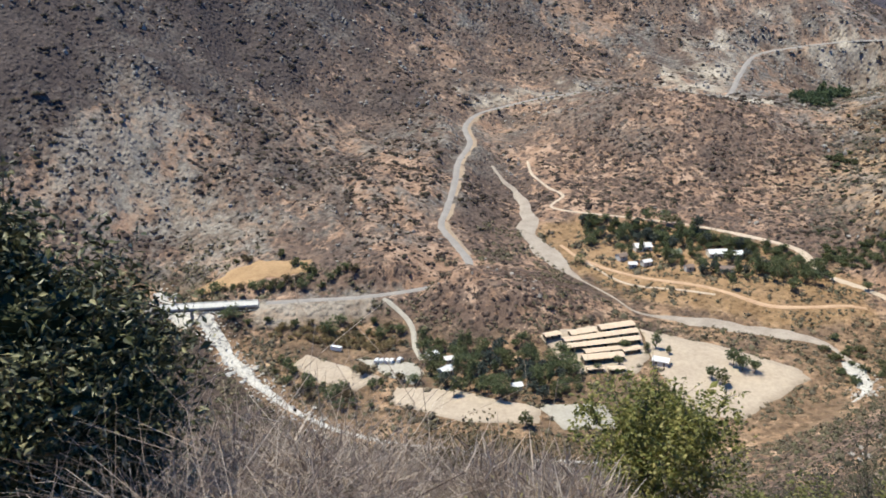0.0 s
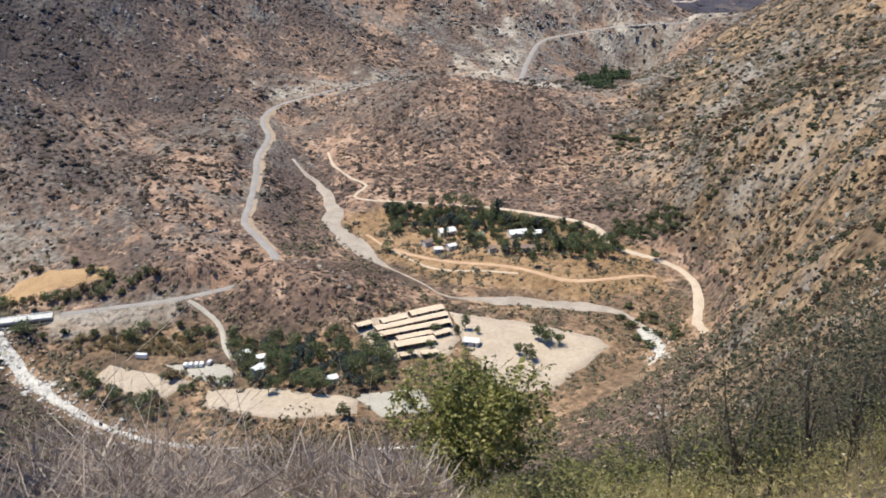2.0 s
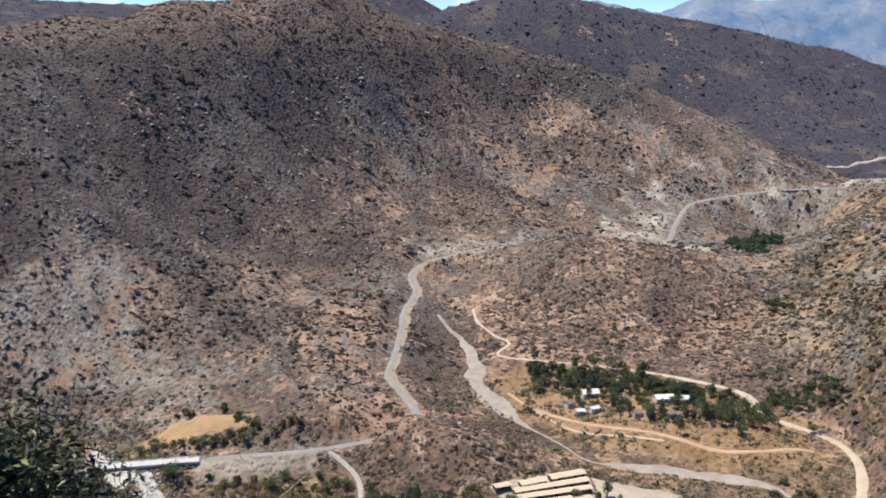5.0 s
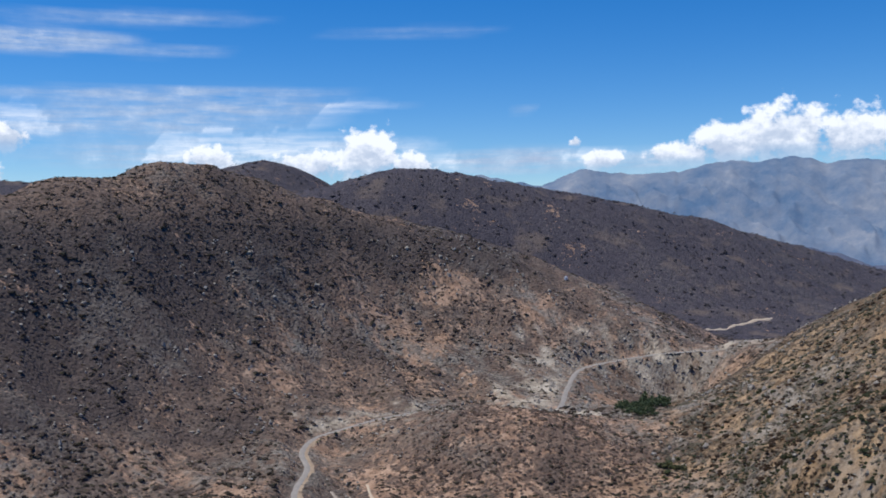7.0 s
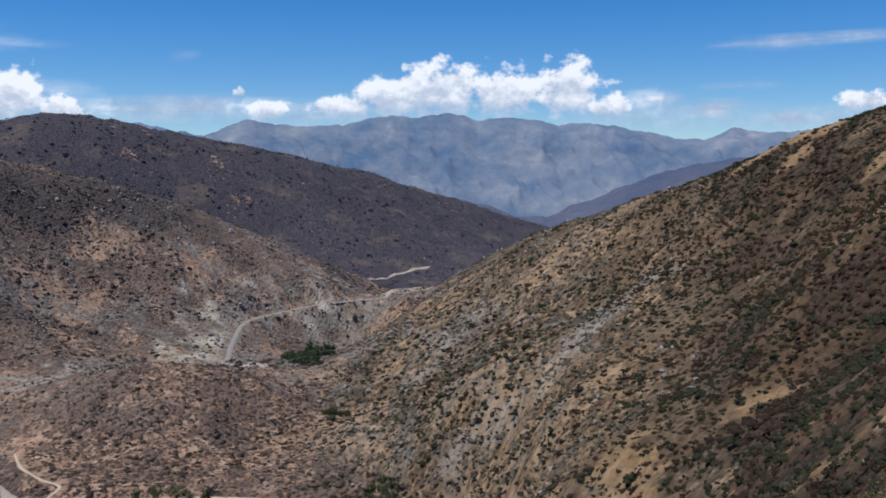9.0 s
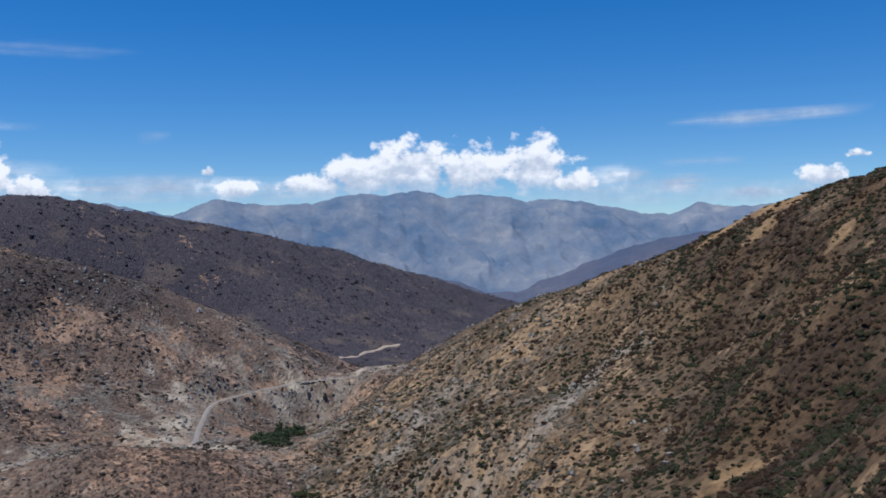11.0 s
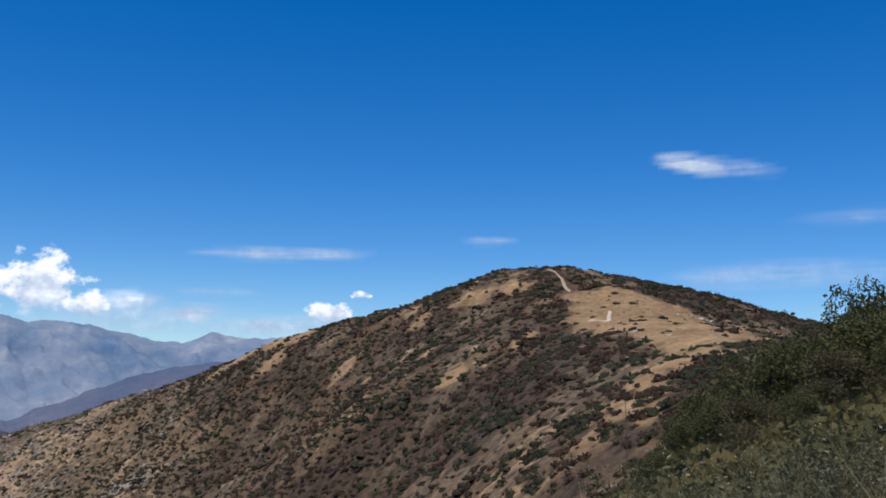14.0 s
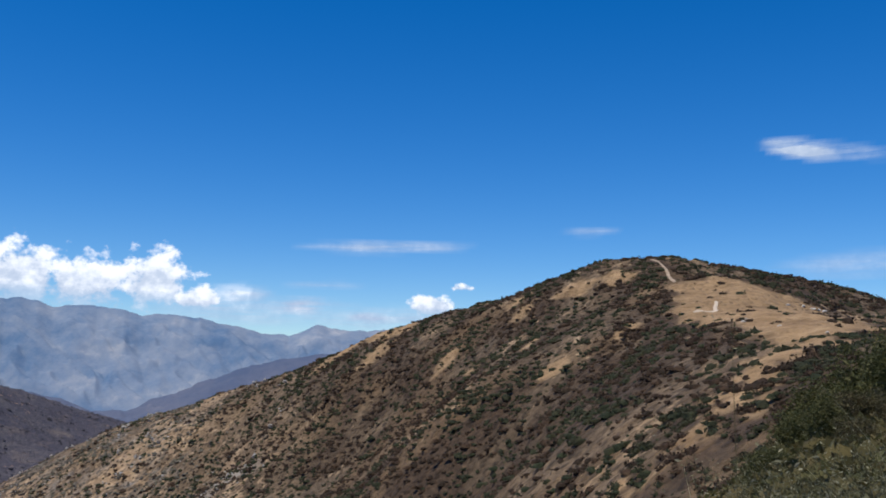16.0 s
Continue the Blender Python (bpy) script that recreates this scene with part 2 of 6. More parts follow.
ROAD = [(-199, 499, 15), (-133, 513, 14), (-105, 516, 14), (-76, 518, 15), (-46, 520, 16), (-9, 529, 18), (8, 542, 20), (16, 558, 22), (9, 583, 25),
    (-1, 613, 28), (3, 639, 32), (9, 686, 38), (12, 726, 42), (22, 771, 46), (19, 812, 50), (31, 847, 54), (59, 864, 58), (88, 877, 62), (114, 881,
    65), (153, 900, 65), (194, 891, 63), (238, 891, 61), (264, 900, 60), (298, 981, 66), (335, 1053, 74), (383, 1069, 80), (435, 1061, 87), (487,
    1023, 94)]
LEFT_CREST = [(-556, 707, 242), (-451, 836, 251), (-314, 949, 268), (-204, 1040, 286), (-110, 1145, 312), (-1, 1200, 284), (98, 1236, 253), (195,
    1255, 234), (292, 1257, 207), (375, 1255, 177), (484, 1260, 129), (555, 1263, 98), (611, 1282, 78)]
LEFT_SLOPE = [(-181, 841, 137), (-234, 702, 114), (-45, 1009, 162), (140, 1111, 133), (-82, 756, 57), (-148, 643, 45), (-124, 565, 18), (-85, 556,
    22), (-30, 533, 30)]
BACK_RIDGE = [(-966, 1636, 254), (-598, 1803, 271), (-214, 1888, 322), (108, 1897, 318), (233, 1886, 353), (443, 1899, 326), (668, 1885, 287), (906,
    1895, 240), (851, 2029, 245), (1079, 2031, 199), (1281, 2030, 148), (1430, 2051, 105)]
BACK_FOOT = [(658, 1414, 75), (814, 1493, 79), (1077, 1685, 98)]
FAR_RIDGE = [(-1328, 2465, 357), (-848, 2563, 378), (-683, 2612, 366), (-432, 2564, 376), (-148, 2596, 392), (-23, 2600, 421), (147, 2596, 353)]
MID_HILL = [(53, 828, 43), (92, 825, 64), (150, 796, 77), (207, 773, 75), (260, 757, 62), (156, 713, 40), (216, 687, 35), (113, 721, 32)]
CANYON = [(367, 941, 43), (293, 701, 46), (446, 1038, 46), (264, 624, 33), (235, 587, 20), (257, 576, 22)]
RIGHT_CREST = [(524, 990, 105), (550, 871, 153), (555, 771, 184), (565, 648, 218), (559, 544, 240), (546, 454, 266), (527, 380, 276), (508, 319, 285),
    (504, 278, 294), (502, 248, 297.5), (510, 231, 297.5), (551, 196, 288), (570, 153, 279.5), (588, 119, 267)]
RIGHT_FACE = [(210, 364, 41), (222, 345, 75), (286, 410, 103), (286, 550, 53), (347, 538, 118), (321, 530, 95), (430, 553, 135), (235, 285, 124),
    (328, 336, 143), (412, 379, 181), (297, 221, 175), (293, 153, 226), (358, 273, 213), (398, 475, 152), (180, 87, 209), (199, 134, 186), (429, 256,
    255)]
SADDLE = [(252, 62, 243), (306, 93, 249), (347, 128, 252), (399, 159, 263), (459, 198, 279), (456, 149, 271)]
NEAR_SLOPE_AZ = [-180, -120, -75, -30, 20, 33, 45, 60, 73, 82, 110, 180]
NEAR_SLOPE = [-0.30, 0.0, 0.50, 0.66, 0.66, 0.58, 0.42, 0.17, 0.03, -0.03, -0.2, -0.30]   # metres of fall in a metre

NEAR_RINGS = [(d * math.sin(radians(a)), d * math.cos(radians(a)), 230 - z) for a in (-75, -30, -10, 10, 28)
              for d, z in ((60, 41), (150, 101), (300, 188))]
BEHIND = [(90 * math.sin(radians(a)), 90 * math.cos(radians(a)), z) for a, z in ((35, 176), (48, 188), (62, 211), (78, 229), (110, 244), (150, 255), (200, 255), (250, 236))]
OUTER = [(d * math.sin(radians(a)), d * math.cos(radians(a)), z) for a, d, z in (
    (86, 300, 232), (95, 500, 238), (120, 700, 270), (160, 700, 310), (200, 700, 290), (240, 600, 230), (275, 600, 140), (300, 600, 60), (315, 700, 20),
    (100, 1500, 260), (150, 1800, 300), (210, 1800, 280), (270, 1800, 240), (310, 1800, 250),
    (66, 1300, 140), (60, 2400, 60), (45, 2900, 55), (80, 2600, 120), (20, 3600, 90), (0, 3600, 180), (-30, 3800, 250), (35, 1900, 85),
    (60, 4900, 60), (0, 4900, 150), (-60, 4900, 200), (-120, 4900, 200), (180, 4900, 200), (120, 4900, 150))]
DRAW = [(d * math.sin(radians(a)), d * math.cos(radians(a)), z) for a, d, z in ((34, 190, 104), (41, 200, 128), (49, 190, 156), (58, 140, 186), (40, 300, 112))]
RIGHT_LEE = [(x * 1.22, y * 1.22, z - 52) for x, y, z in RIGHT_CREST[2:]]
LEFT_LEE = [(x * 1.14, y * 1.14, z - 38) for x, y, z in LEFT_CREST[1:5]]
RIGHT_END = [(d * math.sin(radians(a)), d * math.cos(radians(a)), z) for a, d, z in ((83, 620, 262), (88, 620, 248), (83, 460, 240), (76, 480, 255), (82, 760, 225), (74, 760, 235))]
BACK_LEE = [(x * 1.13, y * 1.13, z - 60) for x, y, z in BACK_RIDGE[7:] + FAR_RIDGE]
BACK_VALLEY = [(-300, 1500, 190), (-50, 1560, 170), (200, 1580, 150), (450, 1560, 115), (-300, 2250, 250), (0, 2250, 240), (400, 2400, 180), (900, 2500, 110)]
CANYON_MOUTH = [(540, 1110, 82), (575, 1170, 76), (602, 1110, 84), (556, 1055, 92), (520, 1075, 90)]
KNOLL_TOP = [(-6, 517, 24), (1, 521, 28.5), (8, 526, 30.5), (14, 529, 32), (21, 526, 30), (28, 519, 28)]
CREST_LINES = (RIVER, SIDE_BED, FIELDS, CANYON_MOUTH, KNOLL_TOP, KNOLL[:1] + KNOLL[2:], TERRACE, DIRT_ROAD, ROAD, LEFT_CREST, LEFT_SLOPE, BACK_RIDGE, BACK_FOOT, FAR_RIDGE,
               MID_HILL, CANYON, RIGHT_CREST, RIGHT_FACE, SADDLE, NEAR_RINGS, BEHIND, OUTER, BACK_VALLEY, DRAW, RIGHT_LEE, LEFT_LEE, RIGHT_END, BACK_LEE)
PINS = np.array([p for line in CREST_LINES for p in line], float)


def kernel(p, q):
    r2 = ((p[:, None, :] - q[None, :, :]) ** 2).sum(-1) * 1e-6
    return r2 * np.log(r2 + 1e-12)


def fit_surface(pins):
    n = len(pins)
    a = np.zeros((n + 3, n + 3))
    a[:n, :n] = kernel(pins[:, :2], pins[:, :2]) + np.eye(n) * 4e-6
    a[:n, n:] = np.c_[np.ones(n), pins[:, :2] * 1e-3]
    a[n:, :n] = a[:n, n:].T
    return np.linalg.solve(a, np.r_[pins[:, 2], 0, 0, 0])


WEIGHTS = fit_surface(PINS)
rng = np.random.default_rng(5)
LATTICE = rng.normal(size=(256, 256, 2))
LATTICE /= np.linalg.norm(LATTICE, axis=-1, keepdims=True)


def gnoise(x, y):
    """Gradient noise, about -0.7 to 0.7."""
    xi, yi = np.floor(x).astype(int), np.floor(y).astype(int)
    u, v = x - xi, y - yi
    su, sv = u * u * u * (u * (u * 6 - 15) + 10), v * v * v * (v * (v * 6 - 15) + 10)
    out = 0
    for a in (0, 1):
        for b in (0, 1):
            g = LATTICE[(xi + a) & 255, (yi + b) & 255]
            d = g[..., 0] * (u - a) + g[..., 1] * (v - b)
            out = out + d * (su if a else 1 - su) * (sv if b else 1 - sv)
    return out


def fbm(x, y, octaves=4, ridged=False):
    out, amp = 0, 1.0
    for k in range(octaves):
        n = gnoise(x * 2 ** k + 17.3 * k, y * 2 ** k - 9.1 * k)
        out = out + amp * ((0.5 - 2 * np.abs(n)) if ridged else n)
        amp *= 0.5
    return out


def smooth(a, b, x):
    t = np.clip((x - a) / (b - a), 0, 1)
    return t * t * (3 - 2 * t)


def dense(line, step=4.0):
    """A polyline as a smooth course with even steps (Catmull-Rom)."""
    p = np.array(line, float)
    q = np.vstack([2 * p[0] - p[1], p, 2 * p[-1] - p[-2]])
    out = []
    for i in range(1, len(q) - 2):
        n = max(2, int(np.linalg.norm(q[i + 1] - q[i]) / step))
        t = (np.arange(n) / n)[:, None]
        out.append(0.5 * (2 * q[i] + (q[i + 1] - q[i - 1]) * t + (2 * q[i - 1] - 5 * q[i] + 4 * q[i + 1] - q[i + 2]) * t ** 2
                          + (3 * q[i] - q[i - 1] - 3 * q[i + 1] + q[i + 2]) * t ** 3))
    return np.vstack(out + [p[-1:]])


ROAD_COURSE, DIRT_COURSE = dense(ROAD), dense(DIRT_ROAD)
RIVER_COURSE, SIDE_COURSE = dense(RIVER), dense(SIDE_BED)


def near_course(x, y, course, reach):
    """Distance to a course and its height there; far points get a large distance."""
    d, h = np.full(x.shape, 1e6), np.zeros(x.shape)
    lo, hi = course[:, :2].min(0) - reach, course[:, :2].max(0) + reach
    k = np.where((x > lo[0]) & (x < hi[0]) & (y > lo[1]) & (y < hi[1]))[0]
    for part in np.array_split(k, max(1, len(k) // 20000)):
        dd = (x[part, None] - course[None, :, 0]) ** 2 + (y[part, None] - course[None, :, 1]) ** 2
        j = dd.argmin(1)
        d[part], h[part] = np.sqrt(dd[np.arange(len(part)), j]), course[j, 2]
    return d, h


def crags(x, y):
    """Where the steep face above the bridge is cliff (0 to 1), and its upright ribs."""
    u, v = (0.85 * x + 0.5 * y) / 24, (0.85 * y - 0.5 * x) / 110
    ribs = fbm(u + 0.9 * gnoise(x / 60, y / 60), v, 4, True)
    where = smooth(-330, -270, x) * smooth(20, -20, x - 0.25 * (y - 560)) * smooth(552, 575, y) * smooth(840, 740, y)
    return where, ribs


def land(x, y):
    """Height of the ground at plan places (arrays)."""
    x, y = np.atleast_1d(np.asarray(x, float)), np.atleast_1d(np.asarray(y, float))
    z = np.empty(x.shape)
    n = len(PINS)
    for part in np.array_split(np.arange(len(x)), max(1, len(x) // 20000)):
        p = np.c_[x[part], y[part]]
        z[part] = kernel(p, PINS[:, :2]) @ WEIGHTS[:n] + WEIGHTS[n] + p @ WEIGHTS[n + 1:] * 1e-3
    d = np.hypot(x, y)
    az = np.degrees(np.arctan2(x, y))
    # slopes are broken by gullies and spurs; the valley floor stays even
    steep = smooth(14, 60, z) * smooth(40, 160, d)
    right = smooth(25, 40, az) * smooth(1300, 950, d)
    calm = np.maximum(smooth(170, 90, np.hypot(x - 165, y - 775)), smooth(130, 70, np.hypot(x - 545, y - 1085)))
    rough = steep * (1 - 0.72 * right) * (1 - 0.85 * calm)
    warp = 60 * gnoise(x / 310 + 4, y / 310)
    z = z + rough * (11 * (fbm((x * 0.8 + y * 0.45 + warp) / 105, (y * 0.8 - x * 0.45) / 190, 4, True) - 0.22)) * (0.85 - 0.1 * smooth(1000, 1300, d))
    big = smooth(45, 100, z) * smooth(300, 235, z) * smooth(26, 14, az) * smooth(560, 680, d) * smooth(1500, 1250, d)
    z = z + big * 3.0 * (fbm((x + 0.25 * y + 1.3 * warp) / 120, y / 330 + 2, 3, True) - 0.2)
    z = z + steep * 2.2 * fbm(x / 23, y / 23, 3) + 0.5 * fbm(x / 6, y / 6, 2) * smooth(5, 40, d) * (0.2 + 0.8 * steep)
    cliff, ribs = crags(x, y)
    z = z + cliff * smooth(18, 32, z) * 4.2 * (ribs - 0.25)
    # the slope underfoot
    fall = np.interp(az, NEAR_SLOPE_AZ, NEAR_SLOPE)
    near = 230 - 1.62 - fall * np.maximum(0, d - 1.2 + 1.2 * np.exp(-d / 1.2)) + 0.16 * fbm(x / 2.1, y / 2.1, 3) * smooth(0.5, 4, d)
    w = smooth(30, 95, d)
    z = near * (1 - w) + z * w
    for course, flat, reach in ((ROAD_COURSE, 5.0, 16.0), (DIRT_COURSE, 3.0, 10.0)):
        dist, h = near_course(x, y, course, reach)
        near_knoll = smooth(45, 25, np.hypot(x - 14, y - 524)) if course is ROAD_COURSE else 0.0
        k = 1 - smooth(flat, reach - 8.0 * near_knoll, dist)
        if course is ROAD_COURSE:   # the bridge spans the river
            k = k * smooth(26, 30, np.hypot(x + 133, y - 512.3)) 
        z = z * (1 - k) + h * k
    # clear space under the bridge
    along, across = (x + 132.75) * 0.991 + (y - 512.2) * 0.1346, (y - 512.2) * 0.991 - (x + 132.75) * 0.1346
    under = smooth(27.4, 25.5, np.abs(along)) * smooth(13, 7, np.abs(across))
    z = np.where(under > 0, np.minimum(z, z * (1 - under) + np.minimum(z, 11.0) * under), z)
    return z


def ground_z(x, y):
    return float(land([x], [y])[0])


def raw_mesh(name, verts, faces, mat, more=None):
    """A mesh object from arrays: verts (n, 3), faces (m, 3 or 4)."""
    me = bpy.data.meshes.new(name)
    verts, faces = np.asarray(verts, np.float32), np.asarray(faces, np.int32)
    m, k = faces.shape
    me.vertices.add(len(verts))
    me.vertices.foreach_set("co", verts.ravel())
    index, starts = faces.ravel(), np.arange(0, m * k, k, dtype=np.int32)
    if more is not None:
        more = np.asarray(more, np.int32)
        starts = np.r_[starts, m * k + np.arange(0, more.size, more.shape[1], dtype=np.int32)]
        index = np.r_[index, more.ravel()]
    me.loops.add(len(index))
    me.loops.foreach_set("vertex_index", index)
    me.polygons.add(len(starts))
    me.polygons.foreach_set("loop_start", starts)
    me.update(calc_edges=True)
    me.polygons.foreach_set("use_smooth", np.zeros(len(starts), bool))
    me.materials.append(mat)
    return me


def smooth_shade(me):
    me.polygons.foreach_set("use_smooth", np.ones(len(me.polygons), bool))
    return me


CLEARING = [(453, 193), (458, 171), (454, 138), (305, 75), (269, 82), (324, 116), (375, 159)]
DRY_SPINE = [(296, 92, 0), (268, 82, 0), (240, 78, 0), (220, 77.5, 0), (200, 76.5, 0), (189, 79, 0), (181, 82, 0), (176, 88, 0), (172, 94, 0)]
BARE_BROW = [(528, 505, 0), (536, 478, 0), (537, 458, 0), (524, 428, 0)]


SUMMIT_BARE = [(466, 262, 14), (470, 238, 13), (480, 308, 11), (446, 335, 10), (490, 428, 12), (458, 292, 9), (420, 300, 9), (270, 243, 11), (254, 244, 9), (186, 158, 7), (229, 283, 9), (377, 188, 6), (362, 214, 7), (414, 262, 7), (330, 300, 7)]
TERRACE_EDGE = [(72, 640), (98, 640), (150, 630), (196, 600), (226, 570), (240, 535), (236, 505), (205, 506), (160, 522), (112, 545), (84, 585)]
FILL_SLOPE = [(-105, 514), (-62, 516), (-42, 518), (-44, 509), (-62, 503), (-88, 499), (-104, 501)]
ROCK_RIB = [(426, 477, 170), (420, 498, 157), (382, 485, 143), (350, 478, 122), (328, 477, 107), (315, 493, 89), (296, 516, 65)]
ROCK_SPUR = [(417, 688, 121), (386, 690, 95), (344, 660, 77)]
CANYON_WALL = [(394, 1056, 80), (426, 1036, 60), (448, 1038, 72), (470, 1024, 86)]
LEFT_SCAR = [(-212, 690, 92), (-214, 660, 71), (-239, 622, 60), (-210, 633, 50), (-169, 614, 28), (-140, 596, 23)]
SCREE = [(243, 292, 129), (231, 284, 119), (216, 255, 122)]


def outside(x, y, ring):
    """Distance outside a closed plan outline (0 within)."""
    p = np.array(ring, float)
    inside = np.zeros(x.shape, bool)
    best = np.full(x.shape, 1e9)
    for (x0, y0), (x1, y1) in zip(p, np.roll(p, -1, 0)):
        crosses = (y0 > y) != (y1 > y)
        inside ^= crosses & (x < (x1 - x0) * (y - y0) / (y1 - y0 + 1e-9) + x0)
        t = np.clip(((x - x0) * (x1 - x0) + (y - y0) * (y1 - y0)) / ((x1 - x0) ** 2 + (y1 - y0) ** 2), 0, 1)
        best = np.minimum(best, np.hypot(x - x0 - t * (x1 - x0), y - y0 - t * (y1 - y0)))
    return np.where(inside, 0, best)


def river_bank(x, y):
    """How far a place lies on the brushy near side of the river (0 to 1)."""
    cx, cy = zip(*[(p[0], p[1]) for p in RIVER[:13]])
    d = np.hypot(x, y)
    return smooth(5, 16, np.interp(x, cx, cy) - y) * smooth(240, 300, d) * smooth(-260, -200, x) * smooth(200, 170, x)


def build_ground():
    az = np.r_[np.arange(-38, 94, 0.35), np.arange(96, 318, 4.0)]
    rings = [0.0]
    r = 0.7
    while r < 4950:
        rings.append(r)
        r *= 1.022 if r < 330 else 1.0075 if r < 1400 else 1.016
    rings = np.array(rings[1:] + [4950.0])
    a, b = len(az), len(rings)
    gx = (np.sin(np.radians(az))[None, :] * rings[:, None]).ravel()
    gy = (np.cos(np.radians(az))[None, :] * rings[:, None]).ravel()
    gz = land(gx, gy)
    i, j = np.meshgrid(np.arange(b - 1), np.arange(a), indexing="ij")
    j2 = (j + 1) % a
    faces = np.stack([i * a + j, (i + 1) * a + j, (i + 1) * a + j2, i * a + j2], -1).reshape(-1, 4)[:, ::-1]
    verts = np.c_[gx, gy, gz]
    inner = np.arange(a)
    hub = len(verts)
    verts = np.vstack([verts, [[0, 0, 230 - 1.62]]])
    gx, gy, gz = verts.T
    cap = np.stack([inner, (inner + 1) % a, inner * 0 + hub, inner * 0 + hub], -1)
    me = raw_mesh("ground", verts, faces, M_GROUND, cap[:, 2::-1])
    smooth_shade(me)
    d = np.hypot(gx, gy)
    # covers: bare rock (r), straw (g), green scrub (b)
    cut, _ = near_course(gx, gy, ROAD_COURSE, 60)
    right = smooth(25, 36, np.degrees(np.arctan2(gx, gy))) * smooth(1100, 900, d)
    rock = (0.30 + 1.1 * smooth(-0.05, 0.3, fbm(gx / 120 + 3, gy / 120, 3))) * 0.8 * smooth(20, 60, gz) * (1 - 0.75 * right) * smooth(100, 260, d)
    rock = np.maximum(rock, 1.0 * (1 - smooth(15, 55, cut)) * smooth(830, 900, gy))
    for line, wide, much in ((ROCK_RIB, 20, 0.7), (ROCK_SPUR, 26, 1.0), (CANYON_WALL, 30, 1.2), (LEFT_SCAR, 62, 1.15), (SCREE, 12, 0.6)):
        rib, _ = near_course(gx, gy, dense(line), 90)
        rock = np.maximum(rock, much * smooth(wide, 0.3 * wide, rib + wide * fbm(gx / 25, gy / 25, 4)))
    cliff, ribs = crags(gx, gy)
    rock = np.maximum(rock, 0.85 * cliff * smooth(20, 35, gz) * smooth(0.05, 0.45, ribs + 0.5 * fbm(gx / 30, gy / 30, 3)) * smooth(150, 90, gz))
    fill = smooth(16, 6, cut) * (gx > -106) * (gx < -22) * (gy < 530) * 1.0
    rock = np.maximum(rock, 0.9 * fill)
    straw = (1 - fill) * 0.28 * smooth(10, 4, gz + 7 * fbm(gx / 30, gy / 30, 4)) * smooth(330, 360, d) + 0.22 * right * smooth(0.05, 0.3, fbm(gx / 60, gy / 60, 4))
    bare = 0.82 * smooth(10, 2, outside(gx, gy, CLEARING) + 9 * fbm(gx / 16, gy / 16, 3))
    spine, _ = near_course(gx, gy, dense(DRY_SPINE), 40)
    bare = np.maximum(bare, 0.9 * smooth(11, 4, spine + 20 * fbm(gx / 7, gy / 7, 4)) * smooth(180, 215, d))
    brow, _ = near_course(gx, gy, dense(BARE_BROW), 60)
    bare = np.maximum(bare, smooth(22, 8, brow + 20 * fbm(gx / 20, gy / 20, 3)))
    scree, _ = near_course(gx, gy, dense(SCREE), 40)
    bare = np.maximum(bare, 0.8 * smooth(16, 4, scree + 18 * fbm(gx / 12, gy / 12, 3)))
    terrace = smooth(14, 2, outside(gx, gy, TERRACE_EDGE) + 12 * fbm(gx / 15, gy / 15, 4))
    bare = np.maximum(bare, 0.75 * terrace)
    for bx, by, wide in SUMMIT_BARE:
        bare = np.maximum(bare, 0.8 * smooth(wide, 0.4 * wide, np.hypot(gx - bx, gy - by) + wide * fbm(gx / 14, gy / 14, 3)))
    straw = np.maximum(straw, bare)
    green = 0.5 * smooth(60, 25, d) * (0.5 + 0.5 * smooth(-0.1, 0.3, fbm(gx / 9, gy / 9, 3))) * smooth(5, 20, np.degrees(np.arctan2(gx, gy)))
    green = np.maximum(green, 0.9 * smooth(56, 64, np.degrees(np.arctan2(gx, gy))) * smooth(110, 70, d))
    green = green * smooth(2, 8, d)
    brushy = np.maximum(smooth(1250, 1500, d + 120 * fbm(gx / 200, gy / 200, 2)), 0.7 * smooth(0.0, 0.25, fbm(gx / 90 + 5, gy / 90, 4)) * smooth(12, 25, gz))
    dense_right = smooth(37, 49, np.degrees(np.arctan2(gx, gy))) * smooth(1000, 850, d) * smooth(120, 200, d)
    brushy = np.maximum(brushy, np.clip(1.0 + 1.4 * fbm(gx / 45, gy / 45, 4), 0, 1) * dense_right)
    brushy = np.maximum(brushy, 0.95 * smooth(2, 8, d) * smooth(45, 28, d) * smooth(16, 8, np.degrees(np.arctan2(gx, gy))))
    brushy = np.maximum(brushy, 0.75 * smooth(350, 300, d) * smooth(40, 90, d) * smooth(60, 40, np.degrees(np.arctan2(gx, gy))))
    # brush cover darkens up the left hill, more so toward the left
    summit = smooth(24, 16, np.degrees(np.arctan2(gx, gy))) * smooth(110, 230, gz + 120 * smooth(8, -10, np.degrees(np.arctan2(gx, gy))) + 130 * fbm(gx / 130, gy / 130, 5)) * smooth(500, 650, d)
    brushy = np.maximum(brushy, 0.92 * summit * (1 - 0.45 * smooth(225, 270, gz)))
    ruddy = smooth(130, 85, np.hypot(gx - 190, (gy - 735) * 1.2)) + smooth(60, 40, np.hypot((gx - 35) * 0.8, gy - 505))
    brushy = np.maximum(brushy, 0.25 * np.clip(ruddy, 0, 1) * (0.7 + 0.6 * fbm(gx / 30, gy / 30, 3)))
    floor = smooth(15, 9, gz) * smooth(335, 360, d)
    brushy = np.maximum(brushy, floor * np.clip(0.36 + 1.1 * fbm(gx / 24, gy / 24, 4), 0, 1))
    bank = river_bank(gx, gy)
    brushy = np.maximum(brushy, 0.85 * bank)
    straw = straw * (1 - bank)
